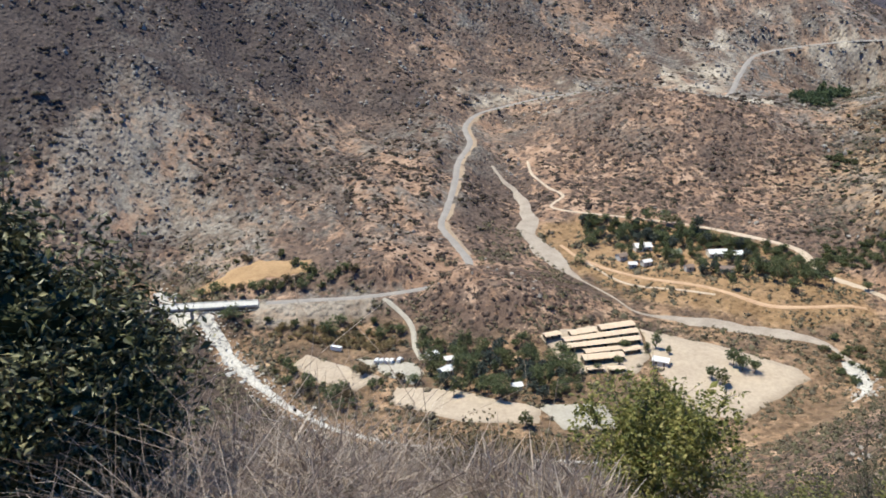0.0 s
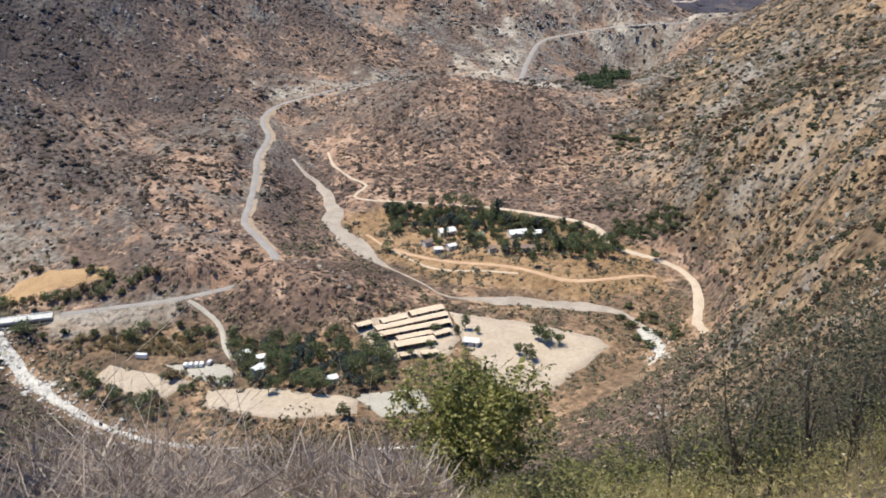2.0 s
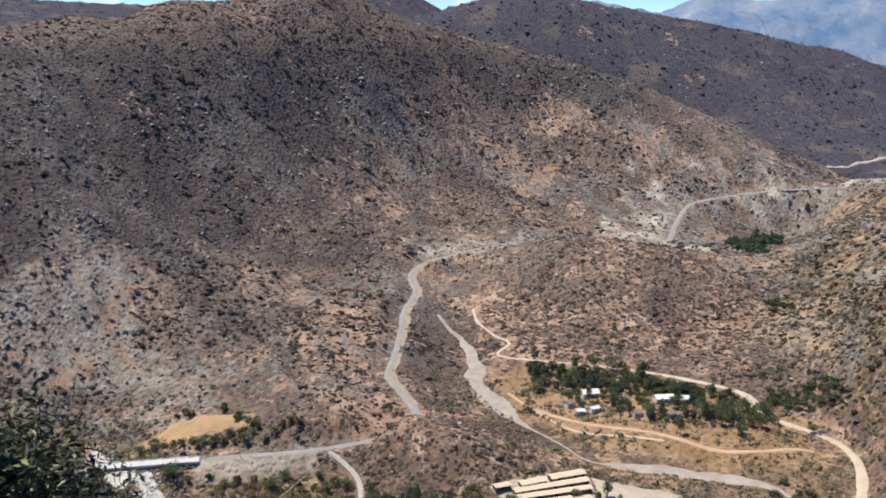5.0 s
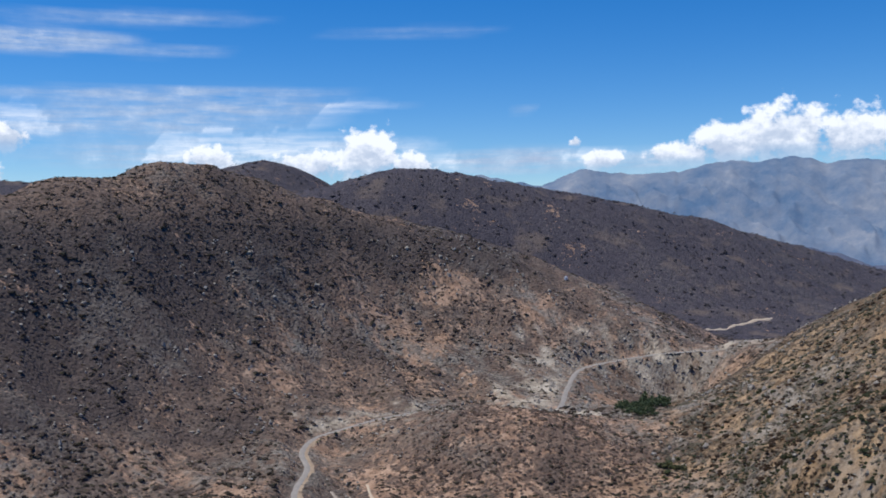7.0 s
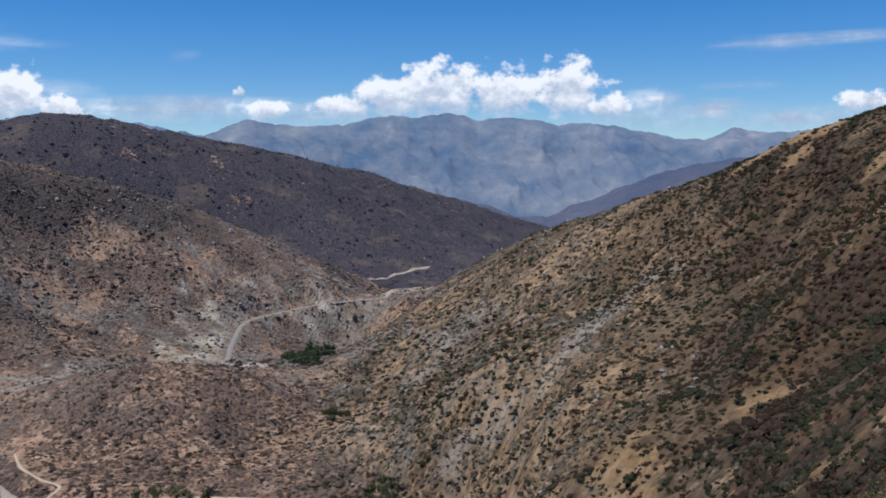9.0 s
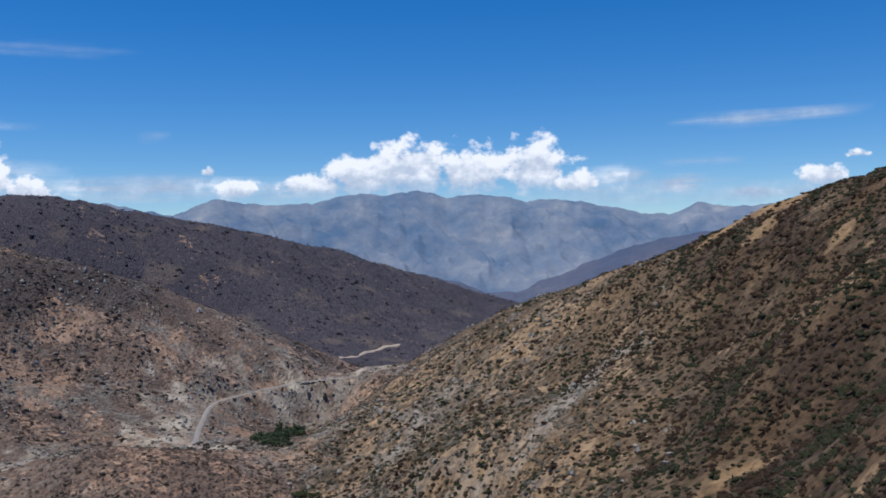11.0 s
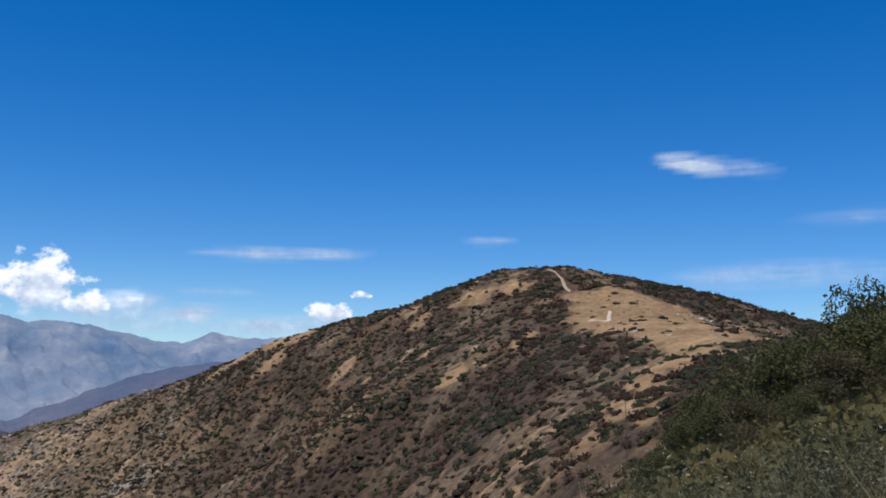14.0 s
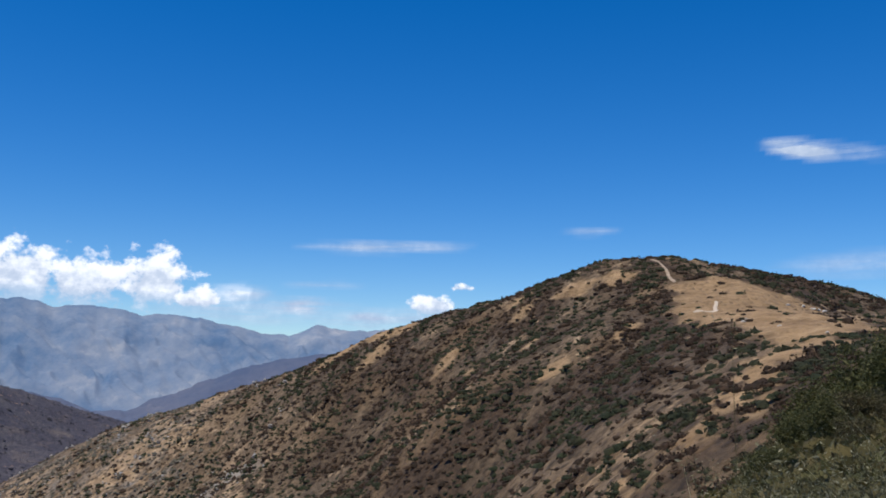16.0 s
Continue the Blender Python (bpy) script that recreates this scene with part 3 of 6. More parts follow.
    rock = rock * (1 - 0.75 * dense_right) * (1 - 0.6 * summit) * (1 - 0.6 * np.clip(ruddy, 0, 1))
    foot = smooth(15, 21, np.degrees(np.arctan2(gx, gy))) * smooth(42, 36, np.degrees(np.arctan2(gx, gy))) * smooth(260, 330, d) * smooth(1000, 850, d)
    brushy = brushy * (1 - 0.85 * foot)
    # weathered ribs of pale rock break through the hill foot
    rock = np.maximum(rock, 0.75 * foot * smooth(20, 40, gz) * smooth(0.12, 0.34, fbm((gx + 0.6 * gy) / 20 + 9, (gy - 0.6 * gx) / 44, 4)))
    col = np.c_[rock * (1 - 0.8 * smooth(1250, 1500, d)), straw, green, np.where(straw > 0.5, 0.0, brushy)]
    bearing = np.degrees(np.arctan2(gx, gy))
    khaki = smooth(19, 27, bearing + 4 * fbm(gx / 80, gy / 80, 3)) * smooth(1150, 950, d) * smooth(15, 40, gz)
    khaki = np.maximum(khaki, 0.3 * floor)
    pale = np.zeros(gx.shape)
    for course, wide, much, low in ((ROAD_COURSE[ROAD_COURSE[:, 1] > 852], 44, 1.0, True), (dense([(415, 1078, 0), (450, 1072, 0), (482, 1050, 0), (508, 1016, 0), (522, 990, 0)]), 34, 0.95, False)):
        off, level = near_course(gx, gy, course, 70)
        above = smooth(-1.5, 2.5, gz - level) if low else 1.0
        ragged = 0.45 + 2.0 * fbm(gx / 26 + 2, gy / 26, 5) + 0.5 * smooth(120, 180, gx) * smooth(300, 270, gx) - 0.4 * smooth(290, 330, gx) - 0.5 * smooth(60, 20, gx)
        pale = np.maximum(pale, much * above * smooth(4, 9, off if low else off + 9) * smooth(wide, 0.45 * wide, off + wide * (0.75 - ragged)))
    scar, _ = near_course(gx, gy, dense(LEFT_SCAR), 90)
    pale = np.maximum(pale, 0.32 * smooth(34, 10, scar + 30 * fbm(gx / 24 + 6, gy / 24, 4)))
    for line in (ROCK_RIB, ROCK_SPUR, CANYON_WALL):
        rib, _ = near_course(gx, gy, dense(line), 90)
        pale = np.maximum(pale, 0.4 * smooth(16, 4, rib + 16 * fbm(gx / 18, gy / 18, 4)))
    fill_slope = smooth(6, 1, outside(gx, gy, FILL_SLOPE) + 3 * fbm(gx / 8, gy / 8, 3))
    pale = np.maximum(pale, 0.55 * fill_slope)
    # the painted haze tint comes in with distance
    far_haze = smooth(1250, 1500, d)
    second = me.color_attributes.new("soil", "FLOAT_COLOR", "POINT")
    second.data.foreach_set("color", np.clip(np.c_[khaki, pale, far_haze, np.ones(len(gx))], 0, 1).astype(np.float32).ravel())
    layer = me.color_attributes.new("cover", "FLOAT_COLOR", "POINT")
    layer.data.foreach_set("color", np.clip(col, 0, 1).astype(np.float32).ravel())
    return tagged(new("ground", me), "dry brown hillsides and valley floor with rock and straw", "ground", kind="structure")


build_ground()


def strip(name, course, width, mat, label, category, lift=0.35, wobble=0.0, rows=4):
    """A band along a course, laid on the ground, with a raised edge."""
    p = np.asarray(course)[:, :2]
    tan = np.gradient(p, axis=0)
    tan /= np.linalg.norm(tan, axis=1, keepdims=True)
    side = np.c_[tan[:, 1], -tan[:, 0]]
    s = np.arange(len(p))
    half = width / 2 if np.isscalar(width) else np.interp(s / (len(p) - 1), *zip(*width)) / 2
    k = np.linspace(-1, 1, rows + 1)
    left = 1 + wobble * fbm(s / 6.0, s * 0 + 3.3, 3)
    right = 1 + wobble * fbm(s / 6.0, s * 0 + 9.7, 3)
    w = np.where(k[None, :] < 0, left[:, None], right[:, None]) * (half * np.ones(len(p)))[:, None] * k[None, :]
    x = (p[:, None, 0] + side[:, None, 0] * w)
    y = (p[:, None, 1] + side[:, None, 1] * w)
    z = land(x.ravel(), y.ravel()).reshape(x.shape) + lift
    z[:, 0] -= lift + 0.5
    z[:, -1] -= lift + 0.5
    n, m = x.shape
    i, j = np.meshgrid(np.arange(n - 1), np.arange(m - 1), indexing="ij")
    faces = np.stack([i * m + j, i * m + j + 1, (i + 1) * m + j + 1, (i + 1) * m + j], -1).reshape(-1, 4)
    me = raw_mesh(name, np.c_[x.ravel(), y.ravel(), z.ravel()], faces, mat)
    return tagged(new(name, smooth_shade(me)), label, category, kind="structure")


strip("road", ROAD_COURSE[ROAD_COURSE[:, 0] > -104.5], 7.0, M_ASPHALT, "worn grey two-lane mountain road on a cut bench", "road", 0.4)
SHOULDER = ROAD_COURSE[(ROAD_COURSE[:, 1] > 566) & (ROAD_COURSE[:, 1] < 862) & (ROAD_COURSE[:, 0] < 60)]
strip("road_shoulder", SHOULDER + (2.2, 0, 0), 8.5, M_SHOULDER, "tan bare earth shoulder along the mountain road", "shoulder", 0.15, 0.35)
strip("road_west", ROAD_COURSE[ROAD_COURSE[:, 0] < -161], 7.0, M_ASPHALT, "worn grey road beyond the bridge", "road", 0.4)
strip("dirt_road", DIRT_COURSE, [(0, 3.5), (0.4, 3.5), (0.55, 7), (1, 8)], M_DIRT, "pale unpaved track along the foot of the hill", "dirt road", 0.35, 0.3)
LOW_END, BEND_START = int(0.66 * len(RIVER_COURSE)), int(0.90 * len(RIVER_COURSE))
strip("river_bed", RIVER_COURSE[:LOW_END], [(0, 12), (0.3, 10), (0.52, 5), (0.64, 3), (0.76, 1.4), (0.86, 1.2), (0.91, 3.0), (0.98, 3.0), (1, 0.4)], M_STONES, "dry river bed of bleached white stones", "river bed", 0.5, 1.1)
strip("river_bend", RIVER_COURSE[BEND_START:], [(0, 1.5), (0.3, 8), (1, 11)], M_STONES, "white stones in the bend of the dry river", "river bed", 0.5, 1.1)
strip("creek_bed", SIDE_COURSE, [(0, 7), (0.1, 8), (0.16, 15), (0.26, 15), (0.32, 2), (0.48, 1.5), (0.56, 15), (0.68, 15), (0.8, 9), (1, 5)], M_GRAVEL, "dry grey gravel creek bed", "river bed", 0.5, 1.1)


PATCHES = []


def patch(name, ring, mat, label, category, lift=0.3, rag=0.06):
    """A bare piece of ground inside a plan outline, with an uneven edge."""
    PATCHES.append(ring)
    corners = np.array(list(ring) + [ring[0]], float)
    p = np.vstack([corners[i] + (corners[i + 1] - corners[i]) * (np.arange(8) / 8)[:, None] for i in range(len(ring))])
    c = p.mean(0)
    n = len(p)
    k = np.arange(n)
    p = c + (p - c) * (1 + rag * fbm(k / 4.0, k * 0 + 2.2 + c[0], 3))[:, None]
    rows = np.array([1.0, 0.985, 0.8, 0.6, 0.4, 0.2, 0.02])
    v = c + rows[:, None, None] * (p - c)
    z = land(v[..., 0].ravel(), v[..., 1].ravel()).reshape(v.shape[:2]) + lift
    z[0] -= lift + 0.4
    i, j = np.meshgrid(np.arange(len(rows) - 1), k, indexing="ij")
    j2 = (j + 1) % n
    faces = np.stack([i * n + j, i * n + j2, (i + 1) * n + j2, (i + 1) * n + j], -1).reshape(-1, 4)
    me = raw_mesh(name, np.c_[v[..., 0].ravel(), v[..., 1].ravel(), z.ravel()], faces, mat, [list((len(rows) - 1) * n + k)])
    return tagged(new(name, smooth_shade(me)), label, category, kind="structure")


patch("field_arena", [(-79, 460), (-72, 470), (-50, 458), (-31, 445), (-43, 434), (-63, 443)], M_FIELD, "pale bare riding arena on the valley floor", "field")
patch("field_yard", [(-46, 466), (-15, 457), (-9, 446), (-15, 436), (-29, 446)], M_GREYYARD, "grey bare parking yard beside the arena", "yard", 0.25)
patch("field_south", [(-24, 435), (5, 431), (28, 420), (47, 415), (45, 400), (9, 404), (-27, 422)], M_FIELD, "tan bare field near the river", "field", 0.22)
patch("field_grey", [(44, 416), (77, 419), (84, 400), (55, 396)], M_GREYYARD, "light grey gravel lot below the trees", "yard", 0.32)
patch("field_east", [(108, 494), (147, 478), (180, 452), (185, 441), (157, 419), (142, 405), (118, 408), (112, 430), (108, 462)], M_FIELD, "wide bare tan field by the creek", "field")
patch("shed_yard", [(52, 480), (80, 492), (108, 495), (108, 462), (98, 446), (68, 447), (60, 462)], M_FIELD, "trodden pale earth around the long sheds", "yard", 0.26)
patch("golden_clearing", [(-150, 558), (-134, 562), (-111, 567), (-96, 563), (-84, 562), (-80, 550), (-92, 543), (-104, 546), (-116, 540), (-134, 545)], M_GOLD, "golden dry grass clearing above the bridge", "clearing", 0.35, 0.35)
TRACK_LOW = dense([(78, 612, 0), (91, 586, 0), (123, 562, 0), (155, 544, 0), (184, 520, 0), (212, 514, 0), (242, 515, 0)])
strip("terrace_track", TRACK_LOW, 3.6, two_tone("orange_dirt", (0.42, 0.27, 0.17), (0.55, 0.38, 0.25), 0.1, 0.9), "orange dirt track below the houses", "dirt road", 0.35, 0.3)
TRACK_FORK = dense([(91, 584, 0), (112, 556, 0), (140, 543, 0), (160, 533, 0)])
strip("terrace_path", TRACK_FORK, 2.2, M_DIRT, "narrow pale footpath forking from the track", "path", 0.4, 0.3)
LANE = dense([(-34, 516, 0), (-24, 507, 0), (-17, 494, 0), (-15, 476, 0), (-11, 460, 0)])
strip("farm_lane", LANE, 4.0, M_GREYYARD, "grey farm lane down from the road", "lane", 0.4, 0.2)
FAR_ROAD = dense([(628, 1368, 0), (668, 1404, 0), (708, 1440, 0), (756, 1474, 0), (809, 1492, 0)], 8)
strip("far_road", FAR_ROAD, 6.0, M_DIRT, "far stretch of pale road in the canyon", "road", 1.0)
HILL_PATH = dense([(404, 159, 0), (398, 157, 0), (392, 155, 0), (388, 153, 0), (384, 156, 0), (380, 159.5, 0)], 1.5)
PEAK_PATH = dense([(496, 232, 0), (491, 225.5, 0), (482, 218, 0), (476, 213.5, 0), (453, 199, 0)])
strip("peak_path", PEAK_PATH, 2.4, M_SHOULDER, "worn bare path up to the hilltop", "path", 0.3, 0.6)
strip("hill_path", HILL_PATH, 2.6, M_DIRT, "pale bare footpath across the grassy saddle", "path", 0.25, 0.3)

M_CUT = two_tone("pale_boulder_rock", (0.42, 0.385, 0.335), (0.66, 0.61, 0.545), 0.07, 0.35, relief=1.0, depth=1.5)

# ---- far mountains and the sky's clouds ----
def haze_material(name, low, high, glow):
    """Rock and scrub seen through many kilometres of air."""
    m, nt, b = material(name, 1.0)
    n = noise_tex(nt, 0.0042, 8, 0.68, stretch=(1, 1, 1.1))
    # air haze painted as blue-grey tones here, and as glow below
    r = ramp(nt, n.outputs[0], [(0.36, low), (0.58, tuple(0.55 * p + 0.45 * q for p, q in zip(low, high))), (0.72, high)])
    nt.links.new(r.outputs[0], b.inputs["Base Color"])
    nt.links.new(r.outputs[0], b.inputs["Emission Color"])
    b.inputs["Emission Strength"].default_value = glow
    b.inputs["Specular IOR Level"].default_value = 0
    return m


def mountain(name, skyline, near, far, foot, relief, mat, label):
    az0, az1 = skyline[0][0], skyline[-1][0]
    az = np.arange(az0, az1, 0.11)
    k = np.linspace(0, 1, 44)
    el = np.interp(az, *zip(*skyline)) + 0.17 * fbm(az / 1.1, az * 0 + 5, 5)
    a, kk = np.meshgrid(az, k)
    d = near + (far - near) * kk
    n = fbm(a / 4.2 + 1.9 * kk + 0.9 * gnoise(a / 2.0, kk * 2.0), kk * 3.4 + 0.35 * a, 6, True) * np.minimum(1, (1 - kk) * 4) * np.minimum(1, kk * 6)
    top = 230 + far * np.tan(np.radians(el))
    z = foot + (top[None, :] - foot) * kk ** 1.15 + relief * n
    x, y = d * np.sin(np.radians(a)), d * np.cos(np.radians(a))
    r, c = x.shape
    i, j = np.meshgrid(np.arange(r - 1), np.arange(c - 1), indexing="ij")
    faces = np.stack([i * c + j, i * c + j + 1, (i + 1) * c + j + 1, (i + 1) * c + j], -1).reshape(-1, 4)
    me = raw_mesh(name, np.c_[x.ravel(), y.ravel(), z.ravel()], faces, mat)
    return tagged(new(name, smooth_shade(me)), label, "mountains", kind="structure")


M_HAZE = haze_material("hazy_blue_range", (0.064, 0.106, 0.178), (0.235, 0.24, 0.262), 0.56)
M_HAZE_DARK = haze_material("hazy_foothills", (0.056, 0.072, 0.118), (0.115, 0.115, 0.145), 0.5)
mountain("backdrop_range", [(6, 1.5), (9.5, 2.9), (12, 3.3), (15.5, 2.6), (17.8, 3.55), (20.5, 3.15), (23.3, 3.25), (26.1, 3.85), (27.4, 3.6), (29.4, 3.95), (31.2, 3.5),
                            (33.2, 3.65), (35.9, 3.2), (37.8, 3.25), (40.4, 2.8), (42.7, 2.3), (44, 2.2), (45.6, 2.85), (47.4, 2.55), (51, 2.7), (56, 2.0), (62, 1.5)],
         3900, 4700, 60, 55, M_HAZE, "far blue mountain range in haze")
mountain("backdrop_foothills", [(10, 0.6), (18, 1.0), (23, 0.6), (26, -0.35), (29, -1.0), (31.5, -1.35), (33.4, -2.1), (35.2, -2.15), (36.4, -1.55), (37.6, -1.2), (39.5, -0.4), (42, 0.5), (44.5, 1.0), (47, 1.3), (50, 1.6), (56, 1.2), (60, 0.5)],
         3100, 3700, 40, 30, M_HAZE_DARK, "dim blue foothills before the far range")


def cloud_material():
    m = bpy.data.materials.new("cloud_and_cirrus")
    m.use_nodes = True
    nt = m.node_tree
    nt.nodes.clear()
    out = nt.nodes.new("ShaderNodeOutputMaterial")
    uv = nt.nodes.new("ShaderNodeUVMap")
    uv.uv_map = "bearing"
    shape = nt.nodes.new("ShaderNodeVertexColor")
    shape.layer_name = "vapour"
    sep = nt.nodes.new("ShaderNodeSeparateColor")
    nt.links.new(shape.outputs[0], sep.inputs[0])
    billow = noise_tex(nt, 0.85, 8, 0.6, uv.outputs[0], (1, 1.2, 1))
    wisps = noise_tex(nt, 0.5, 6, 0.6, uv.outputs[0], (0.55, 4.5, 1))

    def math_node(op, a, b=None, c=None):
        n = nt.nodes.new("ShaderNodeMath")
        n.operation = op
        for k, v in enumerate((a, b, c)):
            if v is None:
                continue
            if isinstance(v, (int, float)):
                n.inputs[k].default_value = v
            else:
                nt.links.new(v, n.inputs[k])
        return n.outputs[0]

    edge = math_node("ADD", sep.outputs[0], math_node("MULTIPLY", math_node("SUBTRACT", billow.outputs[0], 0.5), 1.15))
    foot = ramp(nt, sep.outputs[2], [(0.0, (0.35, 0.35, 0.35)), (0.4, (1, 1, 1))])
    solid = math_node("MULTIPLY", ramp(nt, edge, [(0.48, (0, 0, 0)), (0.66, (1, 1, 1))]).outputs[0], foot.outputs[0])
    thin = math_node("MULTIPLY", sep.outputs[1], ramp(nt, wisps.outputs[0], [(0.22, (0, 0, 0)), (0.66, (1, 1, 1))]).outputs[0])
    alpha = math_node("MAXIMUM", solid, thin)
    # sunlit tops and grey undersides painted into the glowing cloud colour
    body = math_node("ADD", math_node("MULTIPLY", sep.outputs[2], 0.75), math_node("MULTIPLY", math_node("SUBTRACT", billow.outputs[0], 0.42), 2.1))
    tone = ramp(nt, body, [(0.0, (0.44, 0.52, 0.66)), (0.45, (0.60, 0.66, 0.76)), (0.85, (0.98, 0.98, 1.0))])
    glow = nt.nodes.new("ShaderNodeEmission")
    nt.links.new(tone.outputs[0], glow.inputs[0])
    glow.inputs[1].default_value = 0.98
    clear = nt.nodes.new("ShaderNodeBsdfTransparent")
    blend = nt.nodes.new("ShaderNodeMixShader")
    nt.links.new(alpha, blend.inputs[0])
    nt.links.new(clear.outputs[0], blend.inputs[1])
    nt.links.new(glow.outputs[0], blend.inputs[2])
    nt.links.new(blend.outputs[0], out.inputs[0])
    return m


# heaps: bearing, height above the horizon, half width, half height (degrees), base
HEAPS = [(23.4, 4.2, 2.2, 0.8, 3.6), (26.0, 4.7, 2.4, 1.3, 3.5), (29.0, 5.1, 2.9, 1.9, 3.5), (32.6, 5.0, 2.6, 1.6, 3.4), (36.4, 5.3, 2.1, 1.75, 3.4), (38.9, 4.2, 1.5, 0.8, 3.4),
         (1.8, 3.9, 2.4, 1.15, 2.9), (5.4, 4.5, 2.0, 1.7, 2.9), (8.0, 3.9, 1.4, 1.0, 2.9), (-3.6, 4.3, 1.8, 0.9, 3.3), (-14.4, 5.4, 1.5, 1.0, 4.7),
         (19.2, 4.0, 1.2, 0.75, 3.4), (17.5, 5.1, 0.35, 0.35, 4.8), (52.2, 4.1, 1.3, 0.8, 3.4), (54.0, 5.2, 0.6, 0.25, 5.0), (-15.5, 3.4, 1.2, 0.7, 3.0)]
# streaks: bearing, height, half length, half width, strength
STREAKS = [(-9, 6.4, 14, 1.2, 0.85), (-6, 7.9, 12, 0.6, 0.85), (-13, 10.6, 6.5, 0.8, 1.2), (-6, 10.3, 4.5, 0.4, 0.6), (-4, 7.2, 13, 0.5, 0.95), (-2, 4.7, 13, 1.2, 0.95),
           (0, 3.9, 12, 0.9, 0.8), (14, 4.1, 7.5, 0.85, 1.15), (22, 3.9, 5, 0.8, 0.8), (49.5, 7.5, 5.6, 0.42, 0.9), (73.4, 12.75, 2.5, 0.62, 1.9), (75.6, 12.5, 3.0, 0.5, 0.7), (61.5, 8.5, 1.8, 0.3, 0.6),
           (78, 6.4, 7, 0.9, 0.55), (44.7, 3.9, 1.7, 0.65, 1.5), (41, 4.4, 2.2, 0.8, 0.9), (48.6, 3.3, 2.0, 0.6, 1.2), (42, 3.6, 7, 0.9, 0.75), (50, 3.3, 6, 0.8, 0.7),
           (8, 11.5, 6, 0.4, 0.3), (14.5, 7.0, 1.2, 0.2, 0.5), (83, 9.5, 5, 0.5, 0.3), (-8, 12, 9, 0.5, 0.5), (46, 5.2, 2.6, 0.25, 0.5)]


def build_clouds():
    az, el = np.meshgrid(np.arange(-34, 96, 0.28), np.arange(-1.0, 17, 0.28))
    heap, top, thin = np.full(az.shape, -1.0), np.zeros(az.shape), np.zeros(az.shape)
    wob = 0.45 * fbm(az / 1.1, el / 1.1, 3)
    for a, e, w, h, base in HEAPS:
        f = 1 - np.hypot((az - a) / w, (el - e) / h) + wob * 0.5
        f = np.minimum(f, (el - base + 0.25 * wob) * 1.4 + 0.15)
        top = np.where(f > heap, np.clip((el - base) / (1.7 * h), 0, 1), top)
        heap = np.maximum(heap, f)
    for a, e, w, h, s in STREAKS:
        thin = np.maximum(thin, s * np.clip(1 - ((az - a) / w) ** 2 - ((el - e + (0.16 if 73 < a < 76 else -0.02) * (az - a)) / h) ** 2, 0, 1))
    d = 4860.0
    ra, re = np.radians(az), np.radians(el)
    v = np.c_[(d * np.cos(re) * np.sin(ra)).ravel(), (d * np.cos(re) * np.cos(ra)).ravel(), (230 + d * np.sin(re)).ravel()]
    r, c = az.shape
    i, j = np.meshgrid(np.arange(r - 1), np.arange(c - 1), indexing="ij")
    faces = np.stack([i * c + j, i * c + j + 1, (i + 1) * c + j + 1, (i + 1) * c + j], -1).reshape(-1, 4)
    me = raw_mesh("backdrop_clouds", v, faces, cloud_material())
    col = np.c_[np.clip(0.5 + 0.5 * heap, 0, 1).ravel() * (heap.ravel() > -0.99), thin.ravel(), top.ravel(), np.ones(v.shape[0])]
    layer = me.color_attributes.new("vapour", "FLOAT_COLOR", "POINT")
    layer.data.foreach_set("color", col.astype(np.float32).ravel())
    layer = me.uv_layers.new(name="bearing")
    k = faces.ravel()
    layer.data.foreach_set("uv", np.c_[az.ravel()[k], el.ravel()[k]].astype(np.float32).ravel())
    return tagged(new("backdrop_clouds", smooth_shade(me)), "white heaped clouds and thin streaks over the mountains", "clouds", kind="structure")


build_clouds()

# ---- brush and rocks on the hills ----
RING5 = np.arange(5) * 2 * math.pi / 5
BLOB = np.vstack([np.c_[0.72 * np.cos(RING5), 0.72 * np.sin(RING5), 0 * RING5 - 0.25], np.c_[np.cos(RING5 + 0.6), np.sin(RING5 + 0.6), 0 * RING5 + 0.42], [[0, 0, 0.95]]])
q = np.arange(5)
BLOB_FACES = np.vstack([np.c_[q, (q + 1) % 5, q + 5], np.c_[(q + 1) % 5, (q + 1) % 5 + 5, q + 5], np.c_[q + 5, (q + 1) % 5 + 5, q * 0 + 10]])


def blobs(centres, size, height, seed, jitter=0.28):
    """Ragged clumps at the given places, as one pair of arrays."""
    r = np.random.default_rng(seed)
    n = len(centres)
    turn = r.uniform(0, 6.3, n)
    t = BLOB[None] * (1 + r.uniform(-jitter, jitter, (n, 11, 1)))
    c, s = np.cos(turn)[:, None], np.sin(turn)[:, None]
    size, height = size * np.ones(n), height * np.ones(n)
    x = (t[..., 0] * c - t[..., 1] * s) * size[:, None] + centres[:, 0, None]
    y = (t[..., 0] * s + t[..., 1] * c) * size[:, None] + centres[:, 1, None]
    z = t[..., 2] * height[:, None] + centres[:, 2, None]
    faces = BLOB_FACES[None] + (np.arange(n) * 11)[:, None, None]
    return np.stack([x, y, z], -1).reshape(-1, 3), faces.reshape(-1, 3)


DOME_K = np.arange(4)
DOME_FACES = np.vstack([np.c_[DOME_K, (DOME_K + 1) % 4, DOME_K + 4], np.c_[(DOME_K + 1) % 4, (DOME_K + 1) % 4 + 4, DOME_K + 4], np.c_[DOME_K + 4, (DOME_K + 1) % 4 + 4, DOME_K * 0 + 8]])


